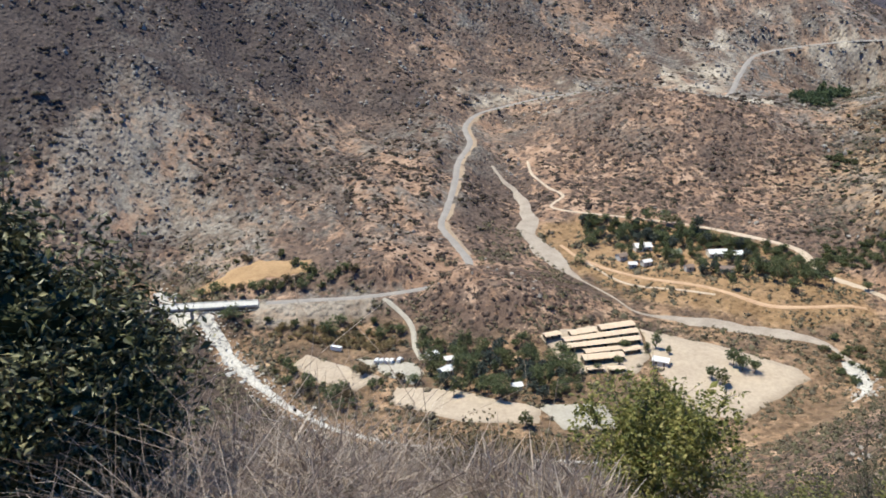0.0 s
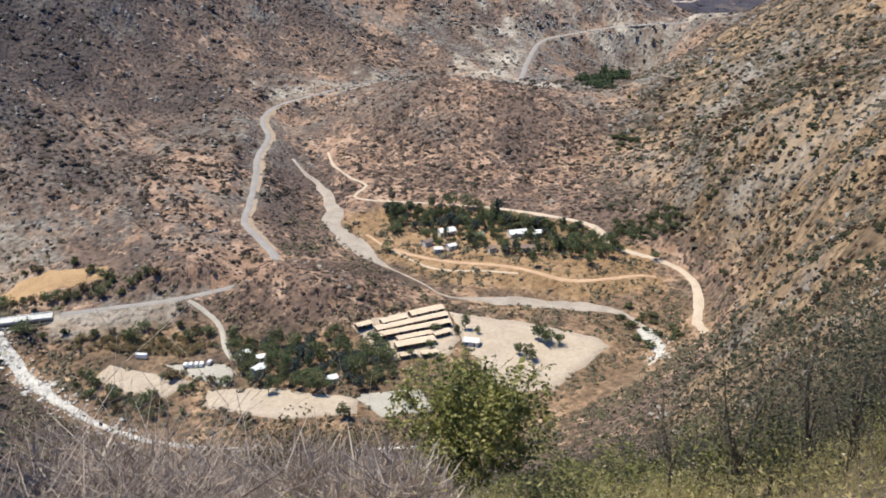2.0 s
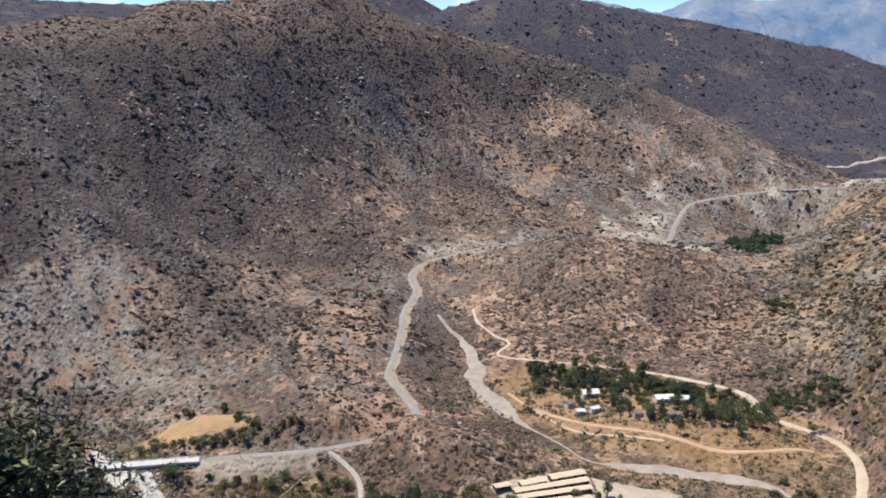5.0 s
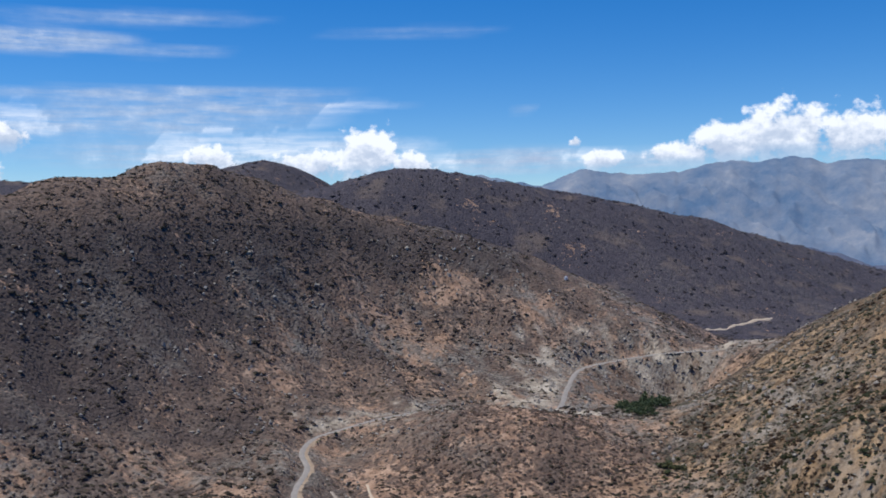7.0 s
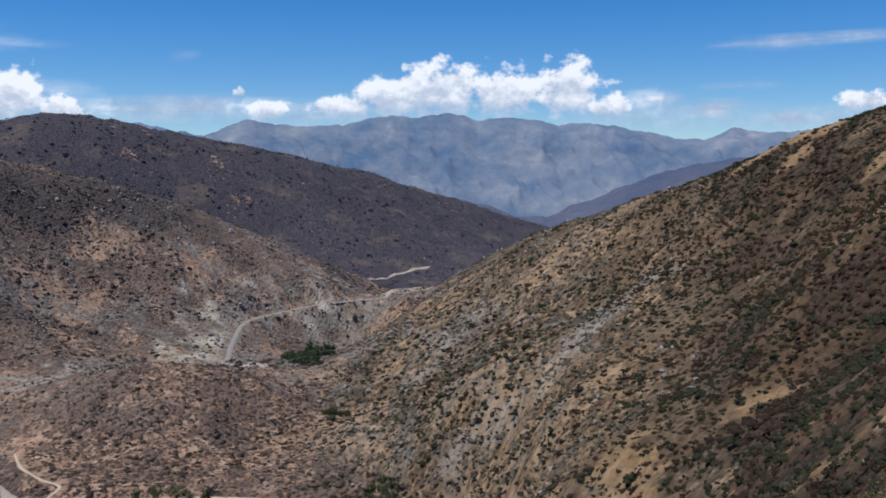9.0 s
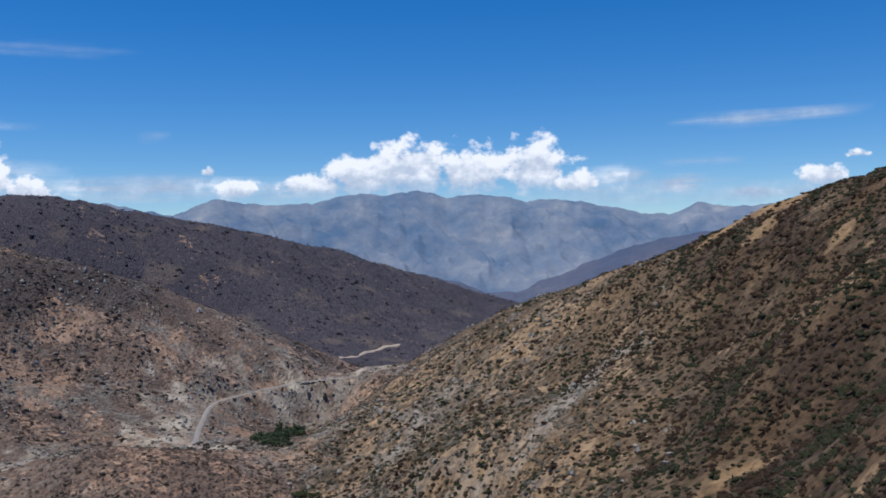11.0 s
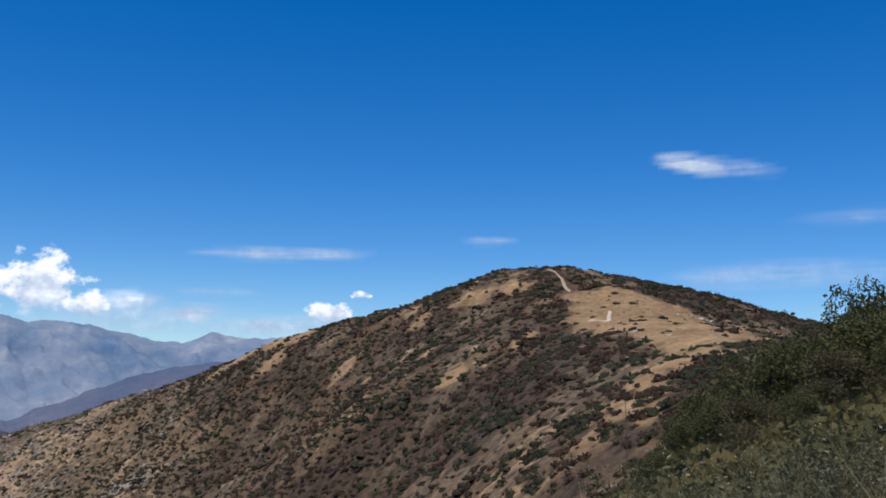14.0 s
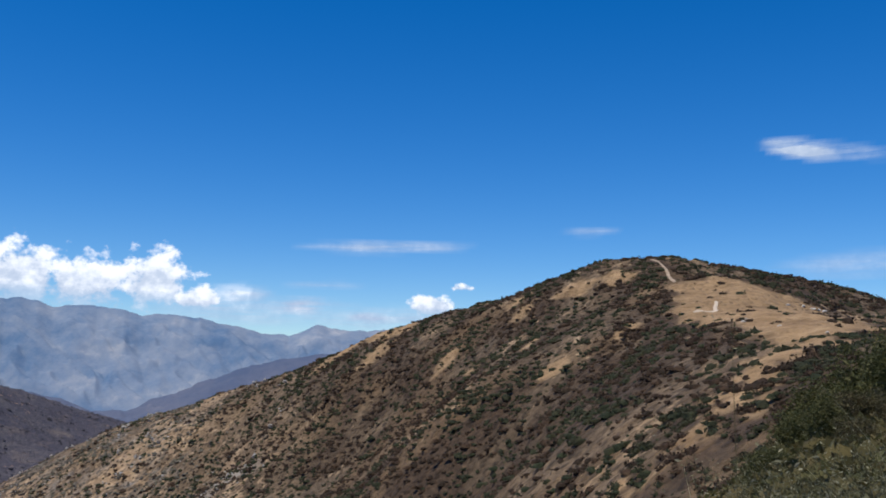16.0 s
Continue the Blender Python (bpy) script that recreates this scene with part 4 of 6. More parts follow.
def domes(centres, size, height, seed, jitter=0.3):
    """Rounded ragged shrub bodies."""
    r = np.random.default_rng(seed)
    n = len(centres)
    size, height = size * np.ones(n), height * np.ones(n)
    a = DOME_K[None, :] * math.pi / 2 + r.uniform(0, 6.3, (n, 1))
    rows = []
    for spread, level, twist in ((0.95, -0.2, 0.0), (0.85, 0.6, 0.6)):
        w = spread * size[:, None] * (1 + r.uniform(-jitter, jitter, (n, 4)))
        rows.append(np.stack([np.cos(a + twist) * w, np.sin(a + twist) * w, (level + r.uniform(-0.15, 0.15, (n, 4))) * height[:, None]], -1))
    top = np.c_[r.normal(0, 0.2, (n, 2)) * size[:, None], height * r.uniform(0.85, 1.1, n)]
    v = np.concatenate([*rows, top[:, None]], 1) + centres[:, None]
    f = DOME_FACES[None] + (np.arange(n) * 9)[:, None, None]
    return v.reshape(-1, 3), f.reshape(-1, 3)


def tents(centres, size, height, seed, jitter=0.4):
    """Small far shrubs: a ragged ring and a crooked top."""
    r = np.random.default_rng(seed)
    n = len(centres)
    size, height = size * np.ones(n), height * np.ones(n)
    a = RING5[None, :] + r.uniform(0, 6.3, (n, 1))
    w = size[:, None] * (1 + r.uniform(-jitter, jitter, (n, 5)))
    ring = np.stack([np.cos(a) * w, np.sin(a) * w, r.uniform(-0.25, 0.15, (n, 5)) * height[:, None]], -1)
    top = np.c_[r.normal(0, 0.25, (n, 2)) * size[:, None], height * r.uniform(0.7, 1.2, n)]
    v = np.concatenate([ring, top[:, None]], 1) + centres[:, None]
    k = np.arange(5)
    f = np.c_[k, (k + 1) % 5, k * 0 + 5][None] + (np.arange(n) * 6)[:, None, None]
    return v.reshape(-1, 3), f.reshape(-1, 3)


def tufts(centres, size, height, per, grain, seed):
    """Leafy sprays all over low rounded shrubs, one three-cornered spray each."""
    r = np.random.default_rng(seed)
    n = len(centres)
    size, height = size * np.ones(n), height * np.ones(n)
    k = np.repeat(np.arange(n), per)
    d = r.normal(size=(len(k), 3))
    d[:, 2] = np.abs(d[:, 2]) * 0.9 - 0.15
    d /= np.linalg.norm(d, axis=1, keepdims=True)
    p = centres[k] + d * np.c_[size[k], size[k], height[k]] * r.uniform(0.7, 1.0, (len(k), 1))
    out = d + r.normal(0, 0.5, d.shape)
    side = np.cross(out, r.normal(size=d.shape))
    side /= np.linalg.norm(side, axis=1, keepdims=True) + 1e-9
    g = (grain * size[k] * np.exp(r.normal(0, 0.3, len(k))))[:, None]
    out /= np.linalg.norm(out, axis=1, keepdims=True) + 1e-9
    v = np.stack([p + side * g * 0.6, p - side * g * 0.6, p + out * g * 0.8], 1).reshape(-1, 3)
    return v, np.arange(len(v)).reshape(-1, 3)


def lobes(centres, size, height, per, seed):
    """Low rounded shrubs, each of a few overlapping lobes."""
    r = np.random.default_rng(seed)
    n = len(centres)
    size, height = size * np.ones(n), height * np.ones(n)
    k = np.repeat(np.arange(n), per)
    first = np.tile(np.arange(per) == 0, n)
    off = r.normal(0, 0.62, (len(k), 2)) * size[k][:, None] * ~first[:, None]
    p = centres[k] + np.c_[off, np.zeros(len(k))]
    p[:, 2] -= 0.1 * height[k]
    q = np.where(first, 0.85, r.uniform(0.45, 0.75, len(k)))
    return domes(p, q * size[k], q * height[k] * r.uniform(0.9, 1.2, len(k)), seed + 1, 0.34)


def joined(*pieces):
    v, f, base = [], [], 0
    for a, b in pieces:
        v.append(a)
        f.append(b + base)
        base += len(a)
    return np.vstack(v), np.vstack(f)


def scattered(count, r0, r1, a0, a1, seed):
    r = np.random.default_rng(seed)
    d = np.sqrt(r.uniform(r0 ** 2, r1 ** 2, count))
    a = np.radians(r.uniform(a0, a1, count))
    return d * np.sin(a), d * np.cos(a), r.uniform(0, 1, count)


OPEN_GROUND = PATCHES + [FILL_SLOPE]


def clear_of_ways(x, y):
    ok = np.ones(x.shape, bool)
    for course, gap in ((ROAD_COURSE, 6), (DIRT_COURSE, 5.5), (RIVER_COURSE, 7), (SIDE_COURSE, 6), (LANE, 4), (TRACK_LOW, 4), (FAR_ROAD, 9), (HILL_PATH, 3), (PEAK_PATH, 3)):
        ok &= near_course(x, y, course, 30)[0] > gap
    for ring in OPEN_GROUND:
        ok &= outside(x, y, ring) > 1.5
    return ok


M_BRUSH_BROWN = brushwood("brown_hill_brush", [(0.066, 0.051, 0.047), (0.089, 0.066, 0.058), (0.075, 0.065, 0.051), (0.115, 0.083, 0.070), (0.075, 0.060, 0.054), (0.132, 0.099, 0.080)], 0.11)
M_BRUSH_OLIVE = brushwood("olive_hill_brush", [(0.034, 0.042, 0.023), (0.050, 0.058, 0.030), (0.060, 0.058, 0.032), (0.041, 0.049, 0.027), (0.078, 0.070, 0.040)], 0.07)
M_BRUSH_RUDDY = brushwood("reddish_dry_brush", [(0.094, 0.065, 0.058), (0.138, 0.093, 0.076), (0.101, 0.078, 0.065), (0.184, 0.122, 0.096), (0.115, 0.081, 0.070)], 0.11)
M_BRUSH_DARK = brushwood("dark_hill_shrubs", [(0.074, 0.062, 0.052), (0.092, 0.075, 0.061), (0.076, 0.072, 0.050), (0.115, 0.090, 0.073), (0.082, 0.068, 0.063)], 0.11)
M_BRUSH_GREY = brushwood("grey_brown_brush", [(0.111, 0.098, 0.081), (0.156, 0.135, 0.108), (0.124, 0.117, 0.086), (0.195, 0.165, 0.130)], 0.11)
# purple-grey of the farthest brush stands for haze, put into its tones
M_BRUSH_FAR = brushwood("hazed_far_brush", [(0.037, 0.035, 0.046), (0.059, 0.053, 0.065), (0.046, 0.044, 0.049), (0.079, 0.067, 0.073)], 0.11)
M_BRUSH_RUSSET = brushwood("russet_hill_brush", [(0.050, 0.032, 0.022), (0.074, 0.047, 0.031), (0.044, 0.032, 0.022), (0.096, 0.060, 0.038), (0.062, 0.041, 0.028)], 0.07)
M_ROCK = two_tone("pale_broken_rock", (0.22, 0.195, 0.17), (0.42, 0.385, 0.335), 0.15, 1.2, relief=0.6, depth=0.4)


def hill_brush():
    sets = {"left": [], "right": [], "russet": [], "ruddy": [], "far": [], "dark": [], "grey": []}
    # how many, nearest, farthest, size, seed, first bearing, leafy sprays on each
    for count, r0, r1, size, seed, first, sprays in ((20000, 190, 700, 1.0, 1, -33, 6), (26000, 600, 1420, 1.5, 2, -33, 0), (22000, 1350, 2750, 2.4, 3, -33, 0), (36000, 200, 820, 1.3, 4, 34, 4),
                                                     (9000, 280, 760, 1.6, 5, -33, 6), (12000, 620, 1420, 1.9, 6, -33, 3), (20000, 470, 900, 1.2, 7, -4, 0), (20000, 400, 1000, 1.5, 8, 19, 0)):
        x, y, keep = scattered(count, r0, r1, first, {2: 47, 3: 47, 6: 47, 7: 25, 8: 42}.get(seed, 88), seed)
        z = land(x, y)
        az, d = np.degrees(np.arctan2(x, y)), np.hypot(x, y)
        patchy = fbm(x / 55, y / 55, 4) + 0.4 * fbm(x / 240, y / 240, 2)
        cover = 0.55 + (1.7 if seed > 4 else 1.25) * patchy + 0.35 * smooth(150, 235, z) * smooth(24, 16, az)
        bank = river_bank(x, y)
        ruddy = bank + smooth(130, 85, np.hypot(x - 190, (y - 735) * 1.2)) + smooth(60, 40, np.hypot((x - 35) * 0.8, y - 505))
        cover = cover + 0.3 * np.clip(ruddy, 0, 1) + 0.5 * smooth(21, 27, az) * smooth(1050, 900, d) * smooth(14, 26, z)
        cover = np.where(d > 1400, 0.8, cover) * smooth(180, 260, d)
        cover = cover * (0.12 + 0.88 * smooth(4, 12, outside(x, y, CLEARING) + 4 * fbm(x / 12, y / 12, 2)))
        spine = near_course(x, y, dense(DRY_SPINE), 40)[0]
        cover = cover * (0.45 + 0.55 * smooth(5, 13, spine)) * (0 if seed == 4 else 1)
        brow = near_course(x, y, dense(BARE_BROW), 60)[0]
        rib = near_course(x, y, dense(ROCK_RIB), 60)[0]
        gap = 0.3 + 0.7 * smooth(-0.35, -0.02, 1.5 * fbm(x / 45, y / 45, 4))
        thick = gap * (0.45 + 0.55 * smooth(6, 18, rib)) * smooth(35, 48, az) * smooth(1000, 850, d) * smooth(5, 14, outside(x, y, CLEARING)) * (0.42 + 0.58 * smooth(5, 13, spine)) * (0.3 + 0.7 * smooth(8, 24, brow))
        if seed != 6:
            cover = np.maximum(cover, thick * (0.9 + 0.5 * fbm(x / 40, y / 40, 3)))
        cover = np.maximum(cover, 0.5 * smooth(38, 32, az) * smooth(500, 440, d) * smooth(180, 230, d) * smooth(12, 22, z) * (seed < 5))
        cover = cover * (smooth(16, 30, z) if seed in (5, 6) else np.maximum(0.3 + 0.7 * smooth(10, 20, z), bank))
        cover = np.maximum(cover, 0.8 * bank * (seed == 1))
        if seed == 8:
            cover = smooth(19, 23, az) * smooth(42, 36, az) * smooth(18, 30, z) * (0.38 + 1.3 * fbm(x / 30 + 4, y / 30, 3))
        if seed == 7:
            cover = 0.85 * np.clip(ruddy, 0, 1) * (0.75 + 0.9 * fbm(x / 22, y / 22, 3))
        if seed in (1, 2):
            cover = cover * (1 - 0.75 * smooth(38, 46, az) * smooth(1000, 900, d))
        cover = cover * (0.2 + 0.8 * smooth(8, 24, brow))
        cover = cover * (0.35 + 0.65 * smooth(15, 40, near_course(x, y, dense(LEFT_SCAR), 60)[0] + 20 * fbm(x / 24 + 6, y / 24, 3)))
        for bx, by, wide in SUMMIT_BARE:
            cover = cover * (0.3 + 0.7 * smooth(0.5 * wide, 1.1 * wide, np.hypot(x - bx, y - by)))
        ok = (keep < cover) & clear_of_ways(x, y)
        x, y, z, az, d, ruddy = x[ok], y[ok], z[ok], az[ok], d[ok], ruddy[ok]
        r = np.random.default_rng(seed + 40)
        s = size * np.exp(np.clip(r.normal(0, 0.38, len(x)), -0.8, 0.6))
        s = s * np.where(z < 14, 0.8, 1.0)
        pos = np.c_[x, y, z]
        is_right = (az > 24 + r.normal(0, 2, len(az))) & (d < 900 + 25 * np.clip(az - 30, 0, 20))
        tall = s * r.uniform(0.55, 0.95, len(s)) * np.where(is_right, 0.85, 0.6)
        russet = is_right & (fbm(pos[:, 0] / 34 + 3, pos[:, 1] / 34, 3) + r.normal(0, 0.12, len(s)) > 0.01)
        red = ruddy > r.uniform(0.2, 0.8, len(s))
        dark = (r.uniform(0, 1, len(s)) < (0.75 if seed in (5, 6) else 0.15)) & ~is_right & (d < 1420) & (z > 26)
        red &= ~dark
        s = np.where(red, 0.75 * s, s) * np.where(is_right & (seed == 5), r.uniform(0.8, 1.35, len(s)), 1.0)
        grey = np.full(len(s), seed == 8)
        russet, red, dark, is_right = russet & ~grey, red & ~grey, dark & ~grey, is_right & ~grey
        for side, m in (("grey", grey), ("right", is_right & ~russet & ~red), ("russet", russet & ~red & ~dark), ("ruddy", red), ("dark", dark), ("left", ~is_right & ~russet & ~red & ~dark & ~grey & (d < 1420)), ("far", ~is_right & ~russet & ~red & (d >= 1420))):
            if sprays:
                sets[side].append(lobes(pos[m], s[m], tall[m], 2, seed + 7))
                sets[side].append(tufts(pos[m], s[m], tall[m], sprays, 0.34, seed + 9))
            else:
                sets[side].append(tents(pos[m], s[m], tall[m], seed + 7))
    for side, mat, label in (("left", M_BRUSH_BROWN, "brown dry brush scattered over the rocky hills"), ("right", M_BRUSH_OLIVE, "dark olive chaparral shrubs covering the hillside"),
                             ("russet", M_BRUSH_RUSSET, "reddish brown dry chaparral shrubs on the hillside"),
                             ("ruddy", M_BRUSH_RUDDY, "low purplish red dry brush on the knolls"),
                             ("far", M_BRUSH_FAR, "dark brush on the far ridge with purple-grey haze in its colour"),
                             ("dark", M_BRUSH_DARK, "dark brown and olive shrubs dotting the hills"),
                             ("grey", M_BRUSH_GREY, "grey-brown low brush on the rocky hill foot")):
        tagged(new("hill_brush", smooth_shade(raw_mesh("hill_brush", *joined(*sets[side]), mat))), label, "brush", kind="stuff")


def hill_rocks():
    x, y, keep = scattered(46000, 260, 1280, -33, 70, 9)
    z = land(x, y)
    az, d = np.degrees(np.arctan2(x, y)), np.hypot(x, y)
    n = fbm(x / 32 + 8, y / 32, 4) + 0.4 * fbm(x / 150, y / 150 + 7, 2)
    ok = (z < 225) & (n > 0.27 - 0.09 * smooth(650, 800, d)) & (keep < 0.5) & (z > 22) & (az < 44) & clear_of_ways(x, y) & (np.hypot(x - 190, (y - 735) * 1.2) > 100)
    for line, wide in ((ROCK_RIB, 14), (ROCK_SPUR, 18), (CANYON_WALL, 22), (LEFT_SCAR, 30)):
        ok |= (near_course(x, y, dense(line), 60)[0] + 12 * fbm(x / 20, y / 20, 3) < wide) & (keep < (0.2 if line is LEFT_SCAR else 0.7))
    cut = near_course(x, y, ROAD_COURSE, 60)[0]
    ok |= (cut < 34) & (cut > 7) & (y > 860) & (keep < 0.35)
    r = np.random.default_rng(3)
    s = np.exp(np.clip(r.normal(0, 0.45, len(x)), -0.9, 0.6))[ok] * np.interp(d[ok], [500, 800, 1200], [0.8, 1.0, 1.2])
    v, f = blobs(np.c_[x, y, z][ok], s, s * r.uniform(0.6, 1.9, len(s)), 12, 0.55)
    tagged(new("rock_outcrops", raw_mesh("rock_outcrops", v, f, M_ROCK)), "pale grey broken rock outcrops on the slopes", "rocks", kind="stuff")


def valley_scrub():
    x, y, keep = scattered(26000, 335, 640, -20, 34, 15)
    z = land(x, y)
    ok = (z < 24) & (keep < 0.30 + 1.3 * fbm(x / 28, y / 28, 3) + 0.55 * smooth(34, 14, near_course(x, y, RIVER_COURSE, 60)[0])) & clear_of_ways(x, y)
    r = np.random.default_rng(16)
    hedges = []
    for ring in PATCHES[:6]:
        for (x0, y0), (x1, y1) in zip(ring, ring[1:] + ring[:1]):
            n = int(math.hypot(x1 - x0, y1 - y0) / 2.2)
            t = r.uniform(0, 1, n)
            hedges.append(np.c_[x0 + (x1 - x0) * t, y0 + (y1 - y0) * t] + r.normal(0, 0.8, (n, 2)))
    h = np.vstack(hedges)
    h = h[fbm(h[:, 0] / 9, h[:, 1] / 9, 2) > -0.05]
    x, y = np.r_[x[ok], h[:, 0]], np.r_[y[ok], h[:, 1]]
    z = land(x, y)
    s = 1.15 * np.exp(r.normal(0, 0.4, len(x)))
    p = np.c_[x, y, z]
    v, f = joined(domes(p, 0.7 * s, 0.65 * s, 17, 0.42), tufts(p, s, s, 9, 0.5, 20))
    mat = leafy("valley_scrub_tones", [(0.10, 0.090, 0.058), (0.15, 0.12, 0.08), (0.11, 0.108, 0.062), (0.21, 0.165, 0.105), (0.09, 0.082, 0.060), (0.18, 0.145, 0.10)], 0.9)
    tagged(new("valley_scrub", smooth_shade(raw_mesh("valley_scrub", v, f, mat))), "low brown and olive scrub on the valley floor", "scrub", kind="stuff")


def river_boulders():
    r = np.random.default_rng(18)
    n = len(RIVER_COURSE)
    c = np.vstack([RIVER_COURSE[:int(0.4 * n)], RIVER_COURSE[:int(0.25 * n)], RIVER_COURSE[int(0.92 * n):]])
    k = r.integers(0, len(c), 1500)
    x, y = c[k, 0] + r.normal(0, 4.2, len(k)), c[k, 1] + r.normal(0, 3.4, len(k))
    s = 0.45 * np.exp(r.normal(0, 0.5, len(k)))
    v, f = blobs(np.c_[x, y, land(x, y) + 0.3], s, s * 0.8, 19, 0.4)
    tagged(new("river_boulders", raw_mesh("river_boulders", v, f, M_STONES)), "bleached boulders strewn along the dry river", "boulders", kind="stuff")


hill_brush()
hill_rocks()
valley_scrub()
river_boulders()


# ---- building blocks for things ----
class Bits:
    """Collects pieces of one mesh."""

    def __init__(self):
        self.v, self.f, self.n = [], [], 0

    def add(self, v, f):
        v, f = np.asarray(v, float), np.asarray(f, int)
        if f.shape[1] == 4:
            f = np.vstack([f[:, [0, 1, 2]], f[:, [0, 2, 3]]])
        self.v.append(v)
        self.f.append(f + self.n)
        self.n += len(v)

    def box(self, x0, x1, y0, y1, z0, z1):
        v = [(x, y, z) for z in (z0, z1) for x, y in ((x0, y0), (x1, y0), (x1, y1), (x0, y1))]
        self.add(v, [(3, 2, 1, 0), (4, 5, 6, 7), (0, 1, 5, 4), (1, 2, 6, 5), (2, 3, 7, 6), (3, 0, 4, 7)])
        return self

    def tube(self, points, radii, sides=5):
        p = np.asarray(points, float)
        r = np.asarray(radii, float)
        t = np.gradient(p, axis=0)
        t /= np.linalg.norm(t, axis=1, keepdims=True) + 1e-9
        a = np.cross(t, (0.31, 0.77, 0.56))
        a /= np.linalg.norm(a, axis=1, keepdims=True) + 1e-9
        b = np.cross(t, a)
        k = np.arange(sides) * 2 * math.pi / sides
        v = p[:, None] + r[:, None, None] * (np.cos(k)[None, :, None] * a[:, None] + np.sin(k)[None, :, None] * b[:, None])
        n = len(p)
        i, j = np.meshgrid(np.arange(n - 1), np.arange(sides), indexing="ij")
        j2 = (j + 1) % sides
        self.add(v.reshape(-1, 3), np.stack([i * sides + j, i * sides + j2, (i + 1) * sides + j2, (i + 1) * sides + j], -1).reshape(-1, 4))
        return self

    def prism(self, outline, y0, y1):
        """A profile in x and z drawn out along y."""
        n = len(outline)
        v = [(x, y0, z) for x, z in outline] + [(x, y1, z) for x, z in outline]
        f = [(i, (i + 1) % n, (i + 1) % n + n, i + n) for i in range(n)]
        self.add(v, f)
        caps = [(0, i + 1, i) for i in range(1, n - 1)] + [(n, n + i, n + i + 1) for i in range(1, n - 1)]
        self.v.append(np.zeros((0, 3)))
        self.f.append(np.array(caps) + self.n - 2 * n)
        return self

    def arrays(self):
        return np.vstack(self.v), np.vstack(self.f)


def part(name, bits, mat, parent=None, label="", rounded=False):
    v, f = bits.arrays() if isinstance(bits, Bits) else bits
    me = raw_mesh(name, v, f, mat)
    ob = new(name, smooth_shade(me) if rounded else me)
    ob.parent = parent
    return tagged(ob, label)


def root(name, label, category, group=""):
    return tagged(new(name), label, category, group)


def at(x, y, turn=0.0, scale=1.0, dz=0.0, stretch=1.0):
    return Matrix.Translation((x, y, ground_z(x, y) + dz)) @ Matrix.Rotation(turn, 4, "Z") @ Matrix.Diagonal((scale, scale, scale * stretch, 1))


M_BARK = two_tone("grey_brown_bark", (0.09, 0.07, 0.055), (0.20, 0.165, 0.13), 6, 40, relief=0.6, depth=0.02)
M_LEAF_MID = leafy("olive_tree_leaves", [(0.09, 0.098, 0.045), (0.125, 0.132, 0.06), (0.165, 0.162, 0.075), (0.10, 0.106, 0.052)], 0.65, 0.4)
M_LEAF_DRY = leafy("dusty_brown_leaves", [(0.11, 0.085, 0.045), (0.16, 0.125, 0.065), (0.085, 0.075, 0.042), (0.13, 0.09, 0.05)], 0.8, 0.15)
M_LEAF_VALLEY = leafy("dusty_dark_green_leaves", [(0.105, 0.126, 0.064), (0.145, 0.168, 0.084), (0.195, 0.210, 0.105), (0.125, 0.147, 0.075)], 0.75, 0.45)
M_LEAF_CANYON = leafy("deep_green_willow_leaves", [(0.060, 0.088, 0.045), (0.085, 0.120, 0.060), (0.12, 0.15, 0.078)], 0.7, 0.35)
M_LEAF_GOLD = leafy("golden_brown_leaves", [(0.25, 0.19, 0.10), (0.35, 0.265, 0.14), (0.20, 0.17, 0.09), (0.29, 0.22, 0.12)], 0.8, 0.4)
M_LEAF_GREY = leafy("blue_grey_leaves", [(0.075, 0.090, 0.074), (0.11, 0.125, 0.10), (0.06, 0.073, 0.06)], 0.7, 0.25)


def leaves(points, length, width, seed, droop=0.2):
    """Folded diamond leaves at the given points."""
    r = np.random.default_rng(seed)
    n = len(points)
    d = r.normal(size=(n, 3))
    d[:, 2] = d[:, 2] * 0.6 - droop
    d /= np.linalg.norm(d, axis=1, keepdims=True)
    s = np.cross(d, r.normal(size=(n, 3)))
    s /= np.linalg.norm(s, axis=1, keepdims=True) + 1e-9
    u = np.cross(s, d)
    k = (np.exp(r.normal(0, 0.25, n)))[:, None]
    ln, w = length * k, width * k
    v = np.stack([points, points + d * ln * 0.5 + s * w * 0.5 + u * w * 0.18, points + d * ln, points + d * ln * 0.5 - s * w * 0.5 + u * w * 0.18], 1).reshape(-1, 3)
    b = np.arange(n)[:, None] * 4
    return v, np.vstack([b + [0, 1, 2], b + [0, 2, 3]])


def crown_points(n, lumps, radius, height, base, seed, hollow=0.55):
    """Points in the outer part of a lumpy crown."""
    r = np.random.default_rng(seed)
    c = r.normal(size=(lumps, 3))
    c /= np.linalg.norm(c, axis=1, keepdims=True)
    c *= r.uniform(0.35, 0.8, (lumps, 1))
    size = r.uniform(0.26, 0.5, lumps)
    k = r.integers(0, lumps, n)
    d = r.normal(size=(n, 3))
    d /= np.linalg.norm(d, axis=1, keepdims=True)
    p = c[k] + d * (size[k] * r.uniform(hollow, 1.05, n) ** 0.6)[:, None]
    p[:, :2] *= radius
    p[:, 2] = base + (p[:, 2] * 0.5 + 0.5) * height
    tips = c * (radius, radius, 0.5 * height) + (0, 0, base + 0.5 * height)
    return p, tips


